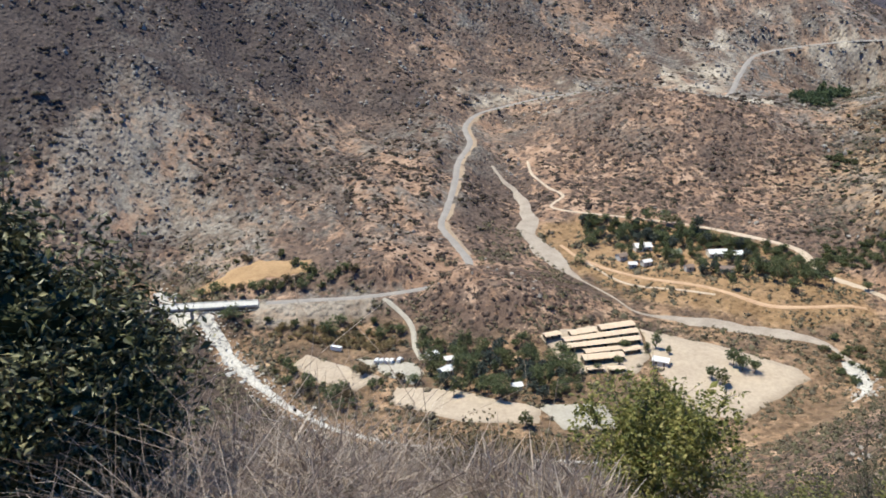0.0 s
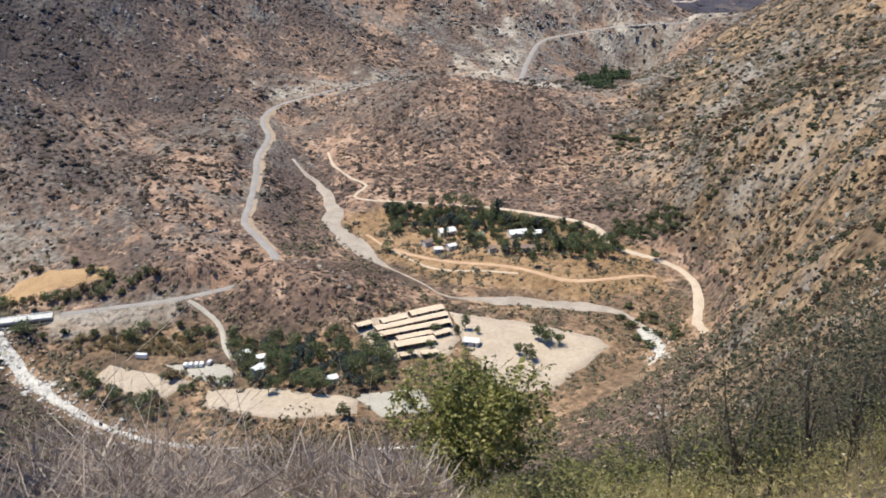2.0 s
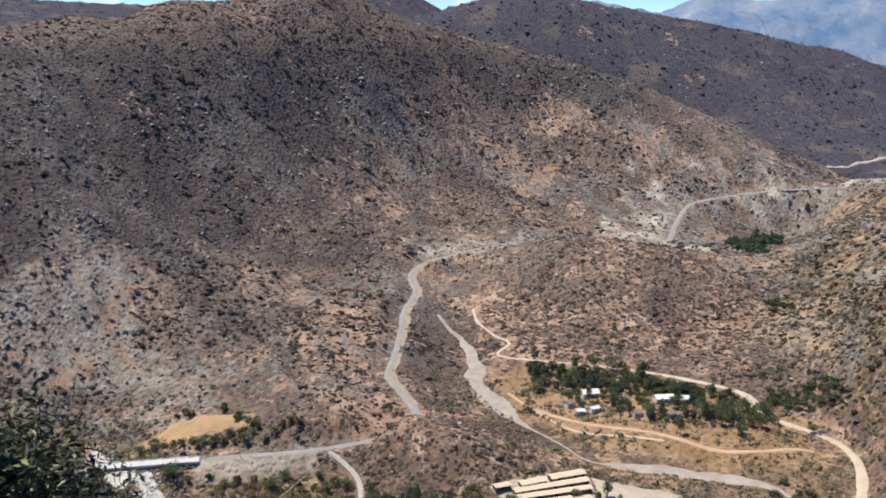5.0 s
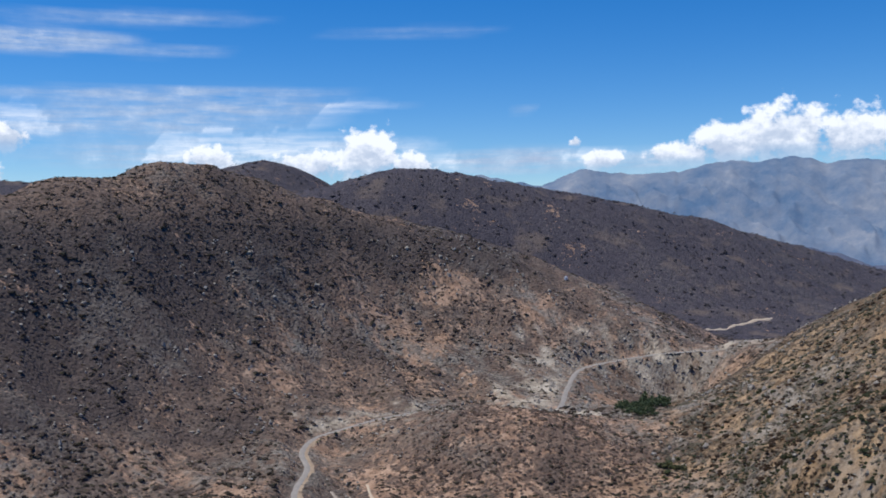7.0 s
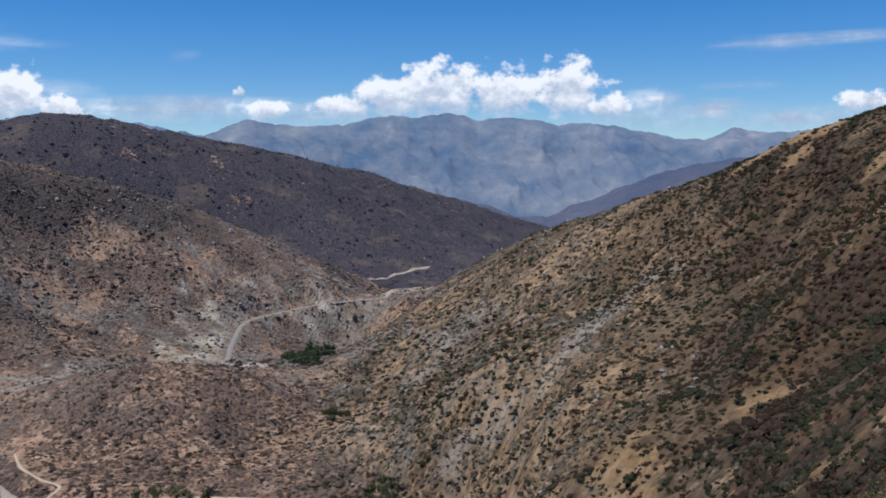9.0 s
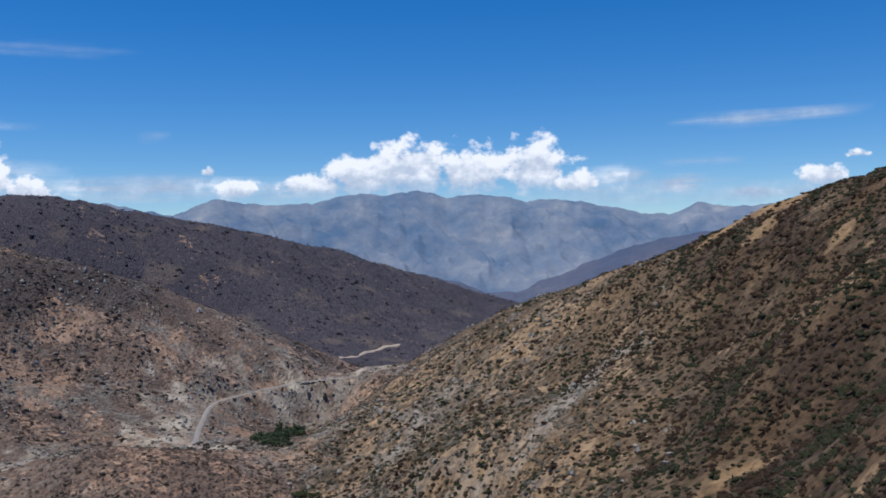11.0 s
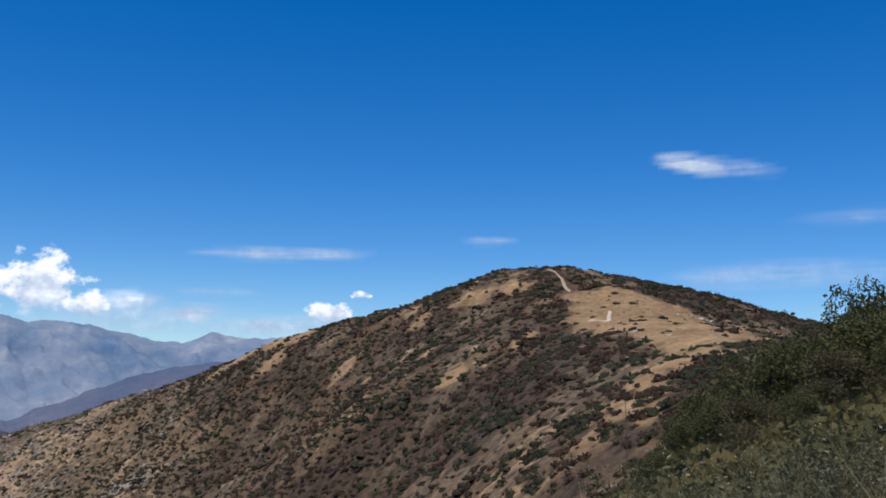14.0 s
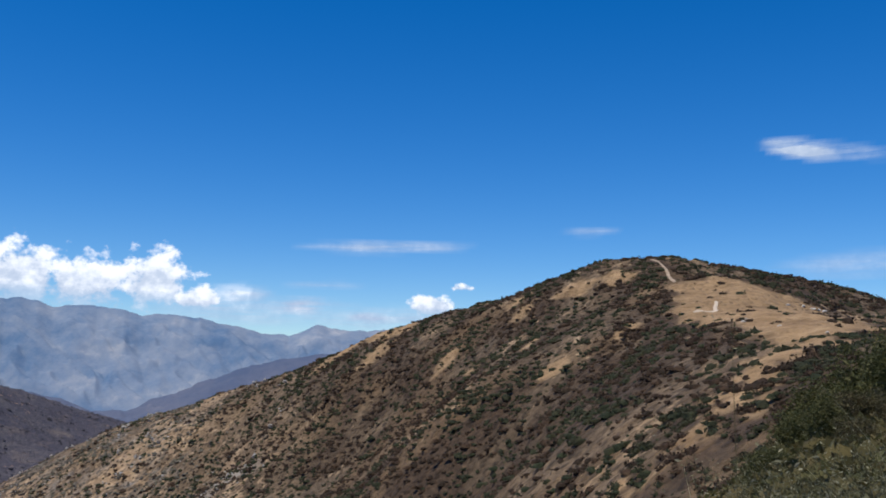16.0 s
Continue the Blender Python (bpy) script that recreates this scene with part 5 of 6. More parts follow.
def wood(tips, height, thick, seed, lean=0.1, forks=None):
    """A tapered trunk and limbs that reach into the crown."""
    r = np.random.default_rng(seed)
    bits = Bits()
    top = np.array([r.normal(0, lean), r.normal(0, lean), height])
    t = np.linspace(0, 1, 6)[:, None]
    line = t * top + np.sin(t * 3.1) * r.normal(0, lean, 3) * 0.6
    line[0, 2] = -0.25
    bits.tube(line, thick * (1 - 0.6 * t[:, 0]) * np.where(t[:, 0] == 0, 1.35, 1), 6)
    for tip in tips[:forks]:
        k = r.uniform(0.4, 1.0)
        a = line[min(5, int(k * 5))]
        m = (a + tip) / 2 + r.normal(0, 0.06, 3) * height + (0, 0, -0.05 * height)
        bits.tube([a, m, tip], [thick * 0.42, thick * 0.27, thick * 0.08], 4)
    return bits


def tree_kind(name, label, group, radius, height, base, lumps, n_leaf, leaf, mat, seed, thick=0.2, core=True, category="tree"):
    """A tree with a tapered trunk, limbs and a crown of leaf clumps."""
    ob = root(name, label, category, group)
    p, tips = crown_points(n_leaf, lumps, radius, height - base, base, seed)
    part("trunk", wood(tips, base + 0.35 * (height - base), thick, seed + 1, 0.04 * height, min(lumps, 9)), M_BARK, ob)
    bits = Bits()
    bits.add(*leaves(p, leaf, leaf * 0.62, seed + 2))
    if core:
        bits.add(*blobs(tips - (0, 0, 0.12 * (height - base)), 0.30 * radius, 0.17 * (height - base), seed + 3, 0.35))
    part("crown", bits, mat, ob)
    return ob


def copy_at(ob, m):
    return copy_thing(ob, m @ Matrix.Diagonal((*[1 / s for s in ob.scale], 1)))


# ---- valley trees ----
def plant_group(kinds, spots, seed, low=0.7, high=1.25):
    """Sets out copies of some kinds of tree; the first of each kind stands on its own spot too."""
    r = np.random.default_rng(seed)
    used = set()
    for x, y in spots:
        k = int(r.integers(0, len(kinds)))
        m = at(float(x), float(y), r.uniform(0, 6.3), r.uniform(low, high), 0, r.uniform(0.85, 1.2))
        if k in used:
            copy_at(kinds[k], m)
        else:
            used.add(k)
            kinds[k].matrix_basis = m
    for k, ob in enumerate(kinds):
        if k not in used:
            x, y = spots[k]
            ob.matrix_basis = at(float(x) + 3, float(y) + 3)


def spots_in(ring, count, gap, seed, avoid=()):
    r = np.random.default_rng(seed)
    p = np.array(ring, float)
    out = []
    for _ in range(count * 40):
        q = r.uniform(p.min(0), p.max(0))
        if outside(q[:1], q[1:], ring)[0] > 0 or any(math.hypot(q[0] - a, q[1] - b) < gap for a, b in out):
            continue
        if any(math.hypot(q[0] - a, q[1] - b) < c for a, b, c in avoid):
            continue
        out.append((q[0], q[1]))
        if len(out) == count:
            break
    return out


HOUSES = [(130, 602, 11, 7, 0.2), (175, 588, 12, 7, 0.1), (186, 585, 8, 6, 0.1), (114, 588, 6, 5, 0.5), (119, 576, 5, 4, 0.0), (128, 578, 6, 4, 0.4), (173, 560, 9, 5, -0.2),
          (148, 590, 8, 6, 0.3), (-6, 463, 6, 4, 0.6), (3, 459, 5, 4, 0.2), (1, 446, 7, 5, 0.8), (36, 431, 5, 4, 0.3), (112, 455, 8, 5, -0.4), (152, 566, 5, 4, 0.2)]
keep_off = [(x, y, 0.55 * w + 1.5) for x, y, w, d, a in HOUSES] + [(-20, 470, 5), (-15, 476, 4), (-12, 460, 4)]

valley_trees = [
    tree_kind("oak_tree", "dark green rounded oak on the valley floor", "valley trees", 3.9, 8.5, 1.6, 12, 420, 0.9, M_LEAF_VALLEY, 21, 0.2, False),
    tree_kind("oak_tree", "broad dark green oak among the houses", "valley trees", 4.8, 8.0, 1.4, 14, 460, 0.9, M_LEAF_VALLEY, 22, 0.2, False),
    tree_kind("olive_tree", "olive green broadleaf tree beside the sheds", "valley trees", 3.2, 7.0, 1.5, 11, 360, 0.8, M_LEAF_MID, 23, 0.2, False),
    tree_kind("pine_tree", "tall narrow dark green tree in the grove", "valley trees", 2.3, 11.0, 1.6, 13, 360, 0.8, M_LEAF_VALLEY, 24, 0.2, False),
    tree_kind("dusty_tree", "dusty blue-grey tree in the grove", "valley trees", 3.0, 7.5, 1.3, 11, 300, 1.0, M_LEAF_GREY, 25, 0.2, False)]
GROVE = [(-12, 482), (19, 474), (50, 476), (56, 466), (66, 455), (68, 432), (53, 415), (38, 424), (5, 427), (-6, 440)]
VILLAGE = [(97, 645), (152, 638), (196, 607), (226, 578), (234, 540), (200, 528), (172, 548), (150, 565), (114, 585), (92, 612)]
spots = spots_in(GROVE, 88, 3.9, 31, keep_off) + spots_in(VILLAGE, 128, 4.3, 32, keep_off + [(*p[:2], 6) for p in TRACK_LOW[::3]])
spots += [(38, 397), (5, 425), (27, 421), (-85, 462), (-118, 500), (-62, 489), (-45, 484), (113, 472), (118, 466), (108, 470), (138, 434), (134, 440), (149, 454), (158, 447), (152, 449),
          (87, 583), (170, 536), (228, 552), (249, 533), (62, 463), (64, 450), (96, 470), (90, 454), (78, 449)]
plant_group(valley_trees, spots, 33, 0.6, 1.3)

road_trees = [
    tree_kind("roadside_tree", "dark bushy tree along the mountain road", "roadside trees", 3.4, 6.0, 0.8, 11, 360, 0.8, M_LEAF_VALLEY, 41, 0.2, False),
    tree_kind("roadside_shrub", "brownish dry bushy tree below the road", "roadside trees", 3.2, 4.4, 0.4, 11, 340, 0.8, M_LEAF_DRY, 42, 0.2, False),
    tree_kind("roadside_shrub", "olive green bushy tree below the road", "roadside trees", 3.0, 4.6, 0.4, 11, 340, 0.8, M_LEAF_MID, 43, 0.2, False)]
spots = [(-124, 572), (-128, 570), (-101, 530), (-95, 531), (-88, 531), (-71, 530), (-66, 534), (-62, 538), (-82, 530), (-136, 545), (-130, 540), (-124, 536), (-146, 548), (-118, 532), (-113, 533), (-105, 534), (-99, 536), (-92, 537), (-86, 538), (-78, 536), (-90, 556), (-84, 552), (-80, 546), (-76, 541), (-100, 568), (-120, 568), (-109, 530), (-58, 540), (-52, 536), (-142, 540)]
spots += spots_in([(-112, 498), (-88, 494), (-60, 490), (-36, 482), (-20, 484), (-24, 500), (-50, 502), (-100, 499)], 12, 6, 44)
spots += spots_in([(-92, 462), (-78, 458), (-60, 438), (-45, 428), (-30, 416), (-40, 412), (-62, 424), (-86, 446)], 16, 5, 45)
spots += [(-31, 438), (-35, 436), (-50, 438), (-45, 452), (-41, 448), (-22, 440), (-15, 438)]
plant_group(road_trees, spots, 46, 0.75, 1.35)
golden_shrubs = [tree_kind("golden_shrub", "golden brown dry shrub below the road", "roadside shrubs", 3.4, 4.2, 0.3, 11, 340, 0.8, M_LEAF_GOLD, 48, 0.12, False),
                 tree_kind("golden_shrub", "straw-coloured rounded shrub above the arena", "roadside shrubs", 3.0, 3.6, 0.3, 11, 340, 0.8, M_LEAF_GOLD, 49, 0.12, False)]
plant_group(golden_shrubs, spots_in([(-96, 494), (-66, 494), (-40, 490), (-22, 482), (-26, 470), (-48, 474), (-68, 482), (-94, 486)], 44, 3.6, 50), 51, 0.6, 1.1)
row = ROAD_COURSE[(ROAD_COURSE[:, 1] > 838) & (ROAD_COURSE[:, 0] < 165)][::2]
rr = np.random.default_rng(47)
for k, (x, y, _z) in enumerate(row):
    x, y = x + 5.6 + rr.normal(0, 0.5), y - 5.6 + rr.normal(0, 0.5)
    copy_at(road_trees[(0, 0, 1)[k % 3]], at(float(x), float(y), 1.9 * k, rr.uniform(0.25, 0.5)))

reeds = [tree_kind("riverside_shrub", "green leafy riverside shrub at the hill's foot", "riverside shrubs", 3.6, 3.6, 0.2, 12, 380, 0.8, M_LEAF_MID, 51, 0.12, False),
         tree_kind("riverside_shrub", "dark green riverside shrub by the creek", "riverside shrubs", 3.2, 3.8, 0.2, 12, 380, 0.8, M_LEAF_VALLEY, 52, 0.12, False)]
spots = spots_in([(240, 590), (270, 568), (275, 545), (256, 550), (240, 568)], 34, 3.6, 53)
spots += [(294, 708), (298, 702), (289, 712), (302, 697)] + spots_in([(283, 690), (300, 690), (310, 720), (290, 715)], 6, 5, 55)
spots += spots_in([(190, 425), (232, 445), (232, 470), (215, 490), (195, 470)], 14, 6, 56, [(*p[:2], 8) for p in RIVER_COURSE[::4]])
spots += spots_in([(96, 650), (132, 639), (168, 624), (196, 606), (224, 586), (222, 574), (196, 594), (160, 608), (130, 622), (100, 634)], 64, 4.2, 58, keep_off)
plant_group(reeds, spots, 57, 0.7, 1.2)
canyon_shrubs = [tree_kind("canyon_shrub", "dark green shrub on the shady canyon floor", "canyon shrubs", 4.2, 5.0, 0.3, 12, 300, 1.0, M_LEAF_CANYON, 61, 0.12, False),
                 tree_kind("canyon_shrub", "green bushy willow in the dry canyon", "canyon shrubs", 3.6, 6.0, 0.3, 12, 300, 1.0, M_LEAF_CANYON, 62, 0.12, False)]
plant_group(canyon_shrubs, spots_in([(314, 875), (332, 908), (352, 904), (362, 858), (342, 832), (330, 812), (312, 838)], 34, 4.6, 63)
            + spots_in([(355, 905), (372, 900), (397, 1000), (418, 1036), (388, 1018), (362, 950)], 22, 6, 64), 65, 0.9, 1.5)

# ---- sheds, houses, bridge, vehicles ----
M_SHEDROOF = two_tone("sun_bleached_shed_roof", (0.52, 0.40, 0.285), (0.70, 0.55, 0.41), 0.3, 2.0, 0.7, 0.2, 0.03)
M_WOOD = two_tone("weathered_boards", (0.10, 0.075, 0.055), (0.19, 0.15, 0.115), 1.5, 9)
M_WALL = two_tone("off_white_render", (0.58, 0.55, 0.50), (0.72, 0.69, 0.64), 0.5, 5)
M_ROOF_WHITE = two_tone("white_sheet_roof", (0.62, 0.61, 0.60), (0.78, 0.77, 0.75), 0.4, 4, 0.5)
M_ROOF_BROWN = two_tone("brown_shingle_roof", (0.16, 0.12, 0.10), (0.28, 0.21, 0.17), 0.8, 7)
M_ROOF_GREEN = two_tone("faded_green_roof", (0.15, 0.17, 0.12), (0.24, 0.26, 0.19), 0.6, 5)
M_CONCRETE = two_tone("pale_bridge_concrete", (0.42, 0.40, 0.37), (0.60, 0.58, 0.54), 0.3, 3)
# darker concrete for girders, abutments and shed slabs
M_CONCRETE_DARK = two_tone("dark_concrete", (0.17, 0.16, 0.15), (0.28, 0.265, 0.25), 0.3, 3)
M_GLASS, _nt, _b = material("dark_window_glass", 0.08)
_b.inputs["Base Color"].default_value = (0.02, 0.025, 0.03, 1)
M_PAINT = two_tone("white_vehicle_paint", (0.68, 0.68, 0.67), (0.78, 0.78, 0.77), 0.4, 6, 0.35, 0.05, 0.01)
M_RUBBER = two_tone("black_rubber", (0.015, 0.015, 0.015), (0.035, 0.033, 0.032), 3, 20)
M_STEEL = two_tone("dull_steel", (0.30, 0.30, 0.31), (0.45, 0.45, 0.46), 2, 15, 0.4, 0.1, 0.01, 0.8)


def shed(p0, p1, width, wall, label):
    """A long open-sided shed between two plan points: roof, back wall, end walls and posts."""
    (x0, y0), (x1, y1) = p0, p1
    length, turn = math.hypot(x1 - x0, y1 - y0), math.atan2(y1 - y0, x1 - x0)
    ob = root("long_shed", label, "shed", "long sheds")
    h, w = length / 2, width / 2
    rise = 0.16 * width
    roof = Bits()
    for s in (1, -1):
        eave, ridge = (s * (w + 0.6), wall - 0.1), (0, wall + rise)
        prof = [eave, ridge, (0, wall + rise + 0.14), (s * (w + 0.6), wall + 0.04)]
        v = [(x, y, z) for x in (-h - 0.5, h + 0.5) for y, z in prof]
        roof.add(v, [(0, 1, 2, 3), (7, 6, 5, 4), (0, 4, 5, 1), (1, 5, 6, 2), (2, 6, 7, 3), (3, 7, 4, 0)])
    part("roof", roof, M_SHEDROOF, ob)
    part("back_wall", Bits().box(-h, h, w - 0.12, w, -0.4, wall - 0.05), M_WOOD, ob)
    for s in (-h, h - 0.12):
        part("end_wall", Bits().box(s, s + 0.12, -w + 0.1, w - 0.14, -0.4, wall - 0.05), M_WOOD, ob)
    part("floor_slab", Bits().box(-h + 0.2, h - 0.2, -w + 0.1, w - 0.2, -0.3, 0.06), M_CONCRETE_DARK, ob)
    n = max(2, int(length / 4.5))
    post = None
    for i in range(n + 1):
        x = -h + 0.2 + (length - 0.5) * i / n
        if post is None:
            post = raw_mesh("post", *Bits().box(0, 0.16, -w, -w + 0.16, -0.4, wall).arrays(), M_WOOD)
        o = new("post", post)
        o.parent = ob
        o.location = (x, 0, 0)
    for i in range(1, n, 2):
        part("stall_divider", Bits().box(-h + length * i / n, -h + length * i / n + 0.08, -w + 0.3, w - 0.3, 0.06, 1.6), M_WOOD, ob)
    ob.matrix_basis = at((x0 + x1) / 2, (y0 + y1) / 2, turn, 1, 0.15)
    return ob


SHEDS = [((64, 474), (105, 486), 4.6, 3.2), ((63, 468), (105, 478.5), 4.4, 3.0), ((74, 463.5), (93, 468), 3.8, 2.8), ((68, 480.5), (82, 485.5), 5.0, 2.8), ((85, 487.5), (104, 493.5), 5.5, 3.0),
         ((54, 477), (62, 480), 4.0, 2.4), ((72, 457), (93, 461), 5.6, 3.0), ((94, 466), (103, 469), 4.0, 2.4), ((73, 448.5), (81, 449.5), 3.5, 2.2), ((84, 447.5), (92, 448.5), 3.5, 2.2)]
for p0, p1, w, h in SHEDS:
    shed(p0, p1, w, h, "long open-sided shed with a sun-bleached tan roof" if math.dist(p0, p1) > 16 else "short open-sided shed with a tan roof")


def house(x, y, w, d, turn, roof_mat, label):
    ob = root("house", label, "house", "valley houses")
    wall, hw, hd = 2.7, w / 2, d / 2
    body = Bits().box(-hw, hw, -hd, hd, -0.5, wall)
    v = [(sx * (hw - 0.01), sy * (hd - 0.01), wall) for sx, sy in ((-1, -1), (1, -1), (1, 1), (-1, 1))] + [(-hw + 0.01, 0, wall + 0.26 * d - 0.1), (hw - 0.01, 0, wall + 0.26 * d - 0.1)]
    body.add(v, [(0, 4, 3), (1, 2, 5)])
    part("house_body", body, M_WALL, ob)
    roof = Bits()
    for s in (1, -1):
        prof = [(s * (hd + 0.5), wall - 0.12), (0, wall + 0.26 * d), (0, wall + 0.26 * d + 0.16), (s * (hd + 0.5), wall + 0.06)]
        v = [(xx, yy, zz) for xx in (-hw - 0.4, hw + 0.4) for yy, zz in prof]
        roof.add(v, [(0, 1, 2, 3), (7, 6, 5, 4), (0, 4, 5, 1), (1, 5, 6, 2), (2, 6, 7, 3), (3, 7, 4, 0)])
    part("roof", roof, roof_mat, ob)
    n = max(1, int(w // 3.2))
    for i in range(n):
        cx = -hw + w * (i + 0.5) / n
        if i == n // 2 and n > 1:
            door = part("door", Bits().box(cx - 0.45, cx + 0.45, -hd - 0.06, -hd + 0.02, -0.1, 2.0), M_WOOD, ob)
            part("handle", Bits().box(cx + 0.3, cx + 0.36, -hd - 0.1, -hd - 0.06, 0.95, 1.1), M_STEEL, door)
        else:
            win = part("window", Bits().box(cx - 0.6, cx + 0.6, -hd - 0.05, -hd + 0.02, 0.9, 2.0), M_PAINT, ob)
            part("pane", Bits().box(cx - 0.52, cx + 0.52, -hd - 0.062, -hd - 0.052, 0.98, 1.92), M_GLASS, win)
    ob.matrix_basis = at(x, y, turn, 1, 0.25)
    return ob


for k, (x, y, w, d, a) in enumerate(HOUSES):
    mat, text = ((M_ROOF_WHITE, "small white house with a white metal roof"), (M_ROOF_WHITE, "white bungalow with a pale roof under trees"),
                 (M_ROOF_BROWN, "off-white cabin with a brown shingle roof"), (M_ROOF_GREEN, "off-white cabin with a faded green roof"))[(0, 0, 1, 2, 1, 0, 2, 3, 1, 0, 1, 0, 1, 2)[k]]
    house(x, y, w, d, a, mat, text)


def bridge():
    (x0, y0), (x1, y1) = (-160.0, 508.5), (-105.5, 515.9)
    length, turn = math.hypot(x1 - x0, y1 - y0), math.atan2(y1 - y0, x1 - x0)
    h = length / 2
    ob = root("road_bridge", "pale concrete road bridge over the dry river", "bridge")
    part("deck", Bits().box(-h, h, -4.4, 4.4, -0.25, 0.42), M_CONCRETE, ob)
    part("road_surface", Bits().box(-h, h, -3.7, 3.7, 0.424, 0.46), M_CONCRETE, ob)
    for s in (-1, 1):
        rail = part("parapet", Bits().box(-h, h, s * 4.1 - 0.16, s * 4.1 + 0.16, 0.424, 0.78), M_CONCRETE, ob)
        part("coping", Bits().box(-h, h, s * 4.1 - 0.24, s * 4.1 + 0.24, 0.784, 0.9), M_CONCRETE, rail)
    for y in (-3.0, -1.0, 1.0, 3.0):
        part("girder", Bits().box(-h + 0.5, h - 0.5, y - 0.28, y + 0.28, -1.75, -0.254), M_CONCRETE_DARK, ob)
    for x in (-h * 0.36, h * 0.36):
        pier = part("pier_cap", Bits().box(x - 0.7, x + 0.7, -4.0, 4.0, -2.6, -1.754), M_CONCRETE, ob)
        for y in (-2.4, 2.4):
            part("pier_column", Bits().tube([(x, y, -16), (x, y, -2.6)], [0.6, 0.6], 12), M_CONCRETE, pier, rounded=True)
    for s in (-1, 1):
        part("abutment", Bits().prism([(s * (h - 1.2), -0.56), (s * (h + 2.5), -0.56), (s * (h + 2.5), -12), (s * (h - 2.4), -12)][::s], -4.4, 4.4), M_CONCRETE_DARK, ob)
    part("pipe", Bits().tube([(-h, -4.9, -1.9), (h, -4.9, -1.9)], [0.22, 0.22], 8), M_STEEL, ob, "grey service pipe slung under the deck edge", True)
    ob.matrix_basis = Matrix.Translation(((x0 + x1) / 2, (y0 + y1) / 2, 14.0)) @ Matrix.Rotation(turn, 4, "Z")


bridge()


def van(label):
    ob = root("parked_van", label, "van", "parked vans")
    prof = [(-2.3, 0.35), (-2.3, 1.95), (-2.1, 2.1), (1.0, 2.1), (1.75, 1.25), (2.3, 1.05), (2.4, 0.45), (2.3, 0.35)]
    part("body", Bits().prism(prof, -0.9, 0.9), M_PAINT, ob)
    part("windscreen", Bits().prism([(1.08, 2.0), (1.12, 2.03), (1.76, 1.30), (1.72, 1.27)], -0.75, 0.75), M_GLASS, ob)
    for s in (-1, 1):
        part("side_window", Bits().box(-0.2, 0.9, s * 0.905 - 0.01, s * 0.905 + 0.01, 1.3, 1.85), M_GLASS, ob)
        part("headlight", Bits().box(2.3, 2.4, s * 0.65 - 0.15, s * 0.65 + 0.15, 0.75, 0.95), M_STEEL, ob)
        for x in (-1.4, 1.5):
            w = part("wheel", Bits().tube([(x, s * 0.72, 0.34), (x, s * 0.94, 0.34)], [0.34, 0.34], 12), M_RUBBER, ob)
            part("rim", Bits().tube([(x, s * 0.93, 0.34), (x, s * 0.97, 0.34)], [0.2, 0.01], 8), M_STEEL, w)
    return ob


first_van = van("white parked van on the grey yard")
for k, (x, y, a) in enumerate(((-34.5, 460, 1.3), (-31.8, 459.5, 1.25), (-29.2, 459, 1.3), (-26.6, 458.5, 1.35), (-22.5, 459, 1.1))):
    m = at(x, y, a, 1, 0.28)
    if k:
        copy_thing(first_van, m)
    else:
        first_van.matrix_basis = m


def trailer(x, y, turn):
    ob = root("parked_trailer", "long white trailer parked by the arena", "trailer")
    part("body", Bits().box(-3.0, 3.0, -1.1, 1.1, 0.6, 2.7), M_PAINT, ob)
    part("chassis", Bits().box(-2.9, 2.9, -0.9, 0.9, 0.42, 0.596), M_STEEL, ob)
    part("drawbar", Bits().tube([(3.0, 0, 0.5), (4.2, 0, 0.45)], [0.06, 0.05], 6), M_STEEL, ob)
    for s in (-1, 1):
        for px in (-0.6, 0.3):
            w = part("wheel", Bits().tube([(px, s * 0.85, 0.33), (px, s * 1.08, 0.33)], [0.33, 0.33], 12), M_RUBBER, ob)
            part("rim", Bits().tube([(px, s * 1.07, 0.33), (px, s * 1.11, 0.33)], [0.2, 0.01], 8), M_STEEL, w)
    ob.matrix_basis = at(x, y, turn, 1, 0.1)


trailer(-57, 474, -0.35)


# ---- the near slope: shrubs, dry stalks, weeds ----
def polar(az, d):
    return d * math.sin(radians(az)), d * math.cos(radians(az))


M_TWIG = leafy("dead_grey_twigs", [(0.20, 0.150, 0.120), (0.38, 0.295, 0.24), (0.66, 0.565, 0.475), (0.26, 0.195, 0.155), (0.52, 0.42, 0.345)], 0.9, 0.3)
M_STRAW = leafy("straw_stalks", [(0.26, 0.20, 0.12), (0.36, 0.29, 0.18), (0.20, 0.15, 0.085)], 0.9)
M_WEED = leafy("yellow_green_weeds", [(0.32, 0.285, 0.11), (0.46, 0.40, 0.165), (0.57, 0.48, 0.22), (0.36, 0.335, 0.14), (0.52, 0.42, 0.21)], 0.75, 0.5)
M_SAGE = leafy("grey_green_sage", [(0.070, 0.067, 0.032), (0.115, 0.110, 0.056), (0.38, 0.345, 0.22), (0.090, 0.086, 0.043), (0.180, 0.168, 0.092)], 0.8, 0.3)
M_LEAF_FRONT = leafy("glossy_evergreen_leaves", [(0.024, 0.028, 0.014), (0.050, 0.055, 0.024), (0.036, 0.042, 0.018), (0.16, 0.158, 0.075), (0.040, 0.044, 0.020), (0.29, 0.265, 0.145)], 0.42, 0.06)
M_LEAF_SHRUB = leafy("yellowish_oak_leaves", [(0.10, 0.112, 0.030), (0.20, 0.200, 0.058), (0.32, 0.295, 0.092), (0.15, 0.156, 0.045), (0.43, 0.38, 0.15)], 0.45, 0.35)
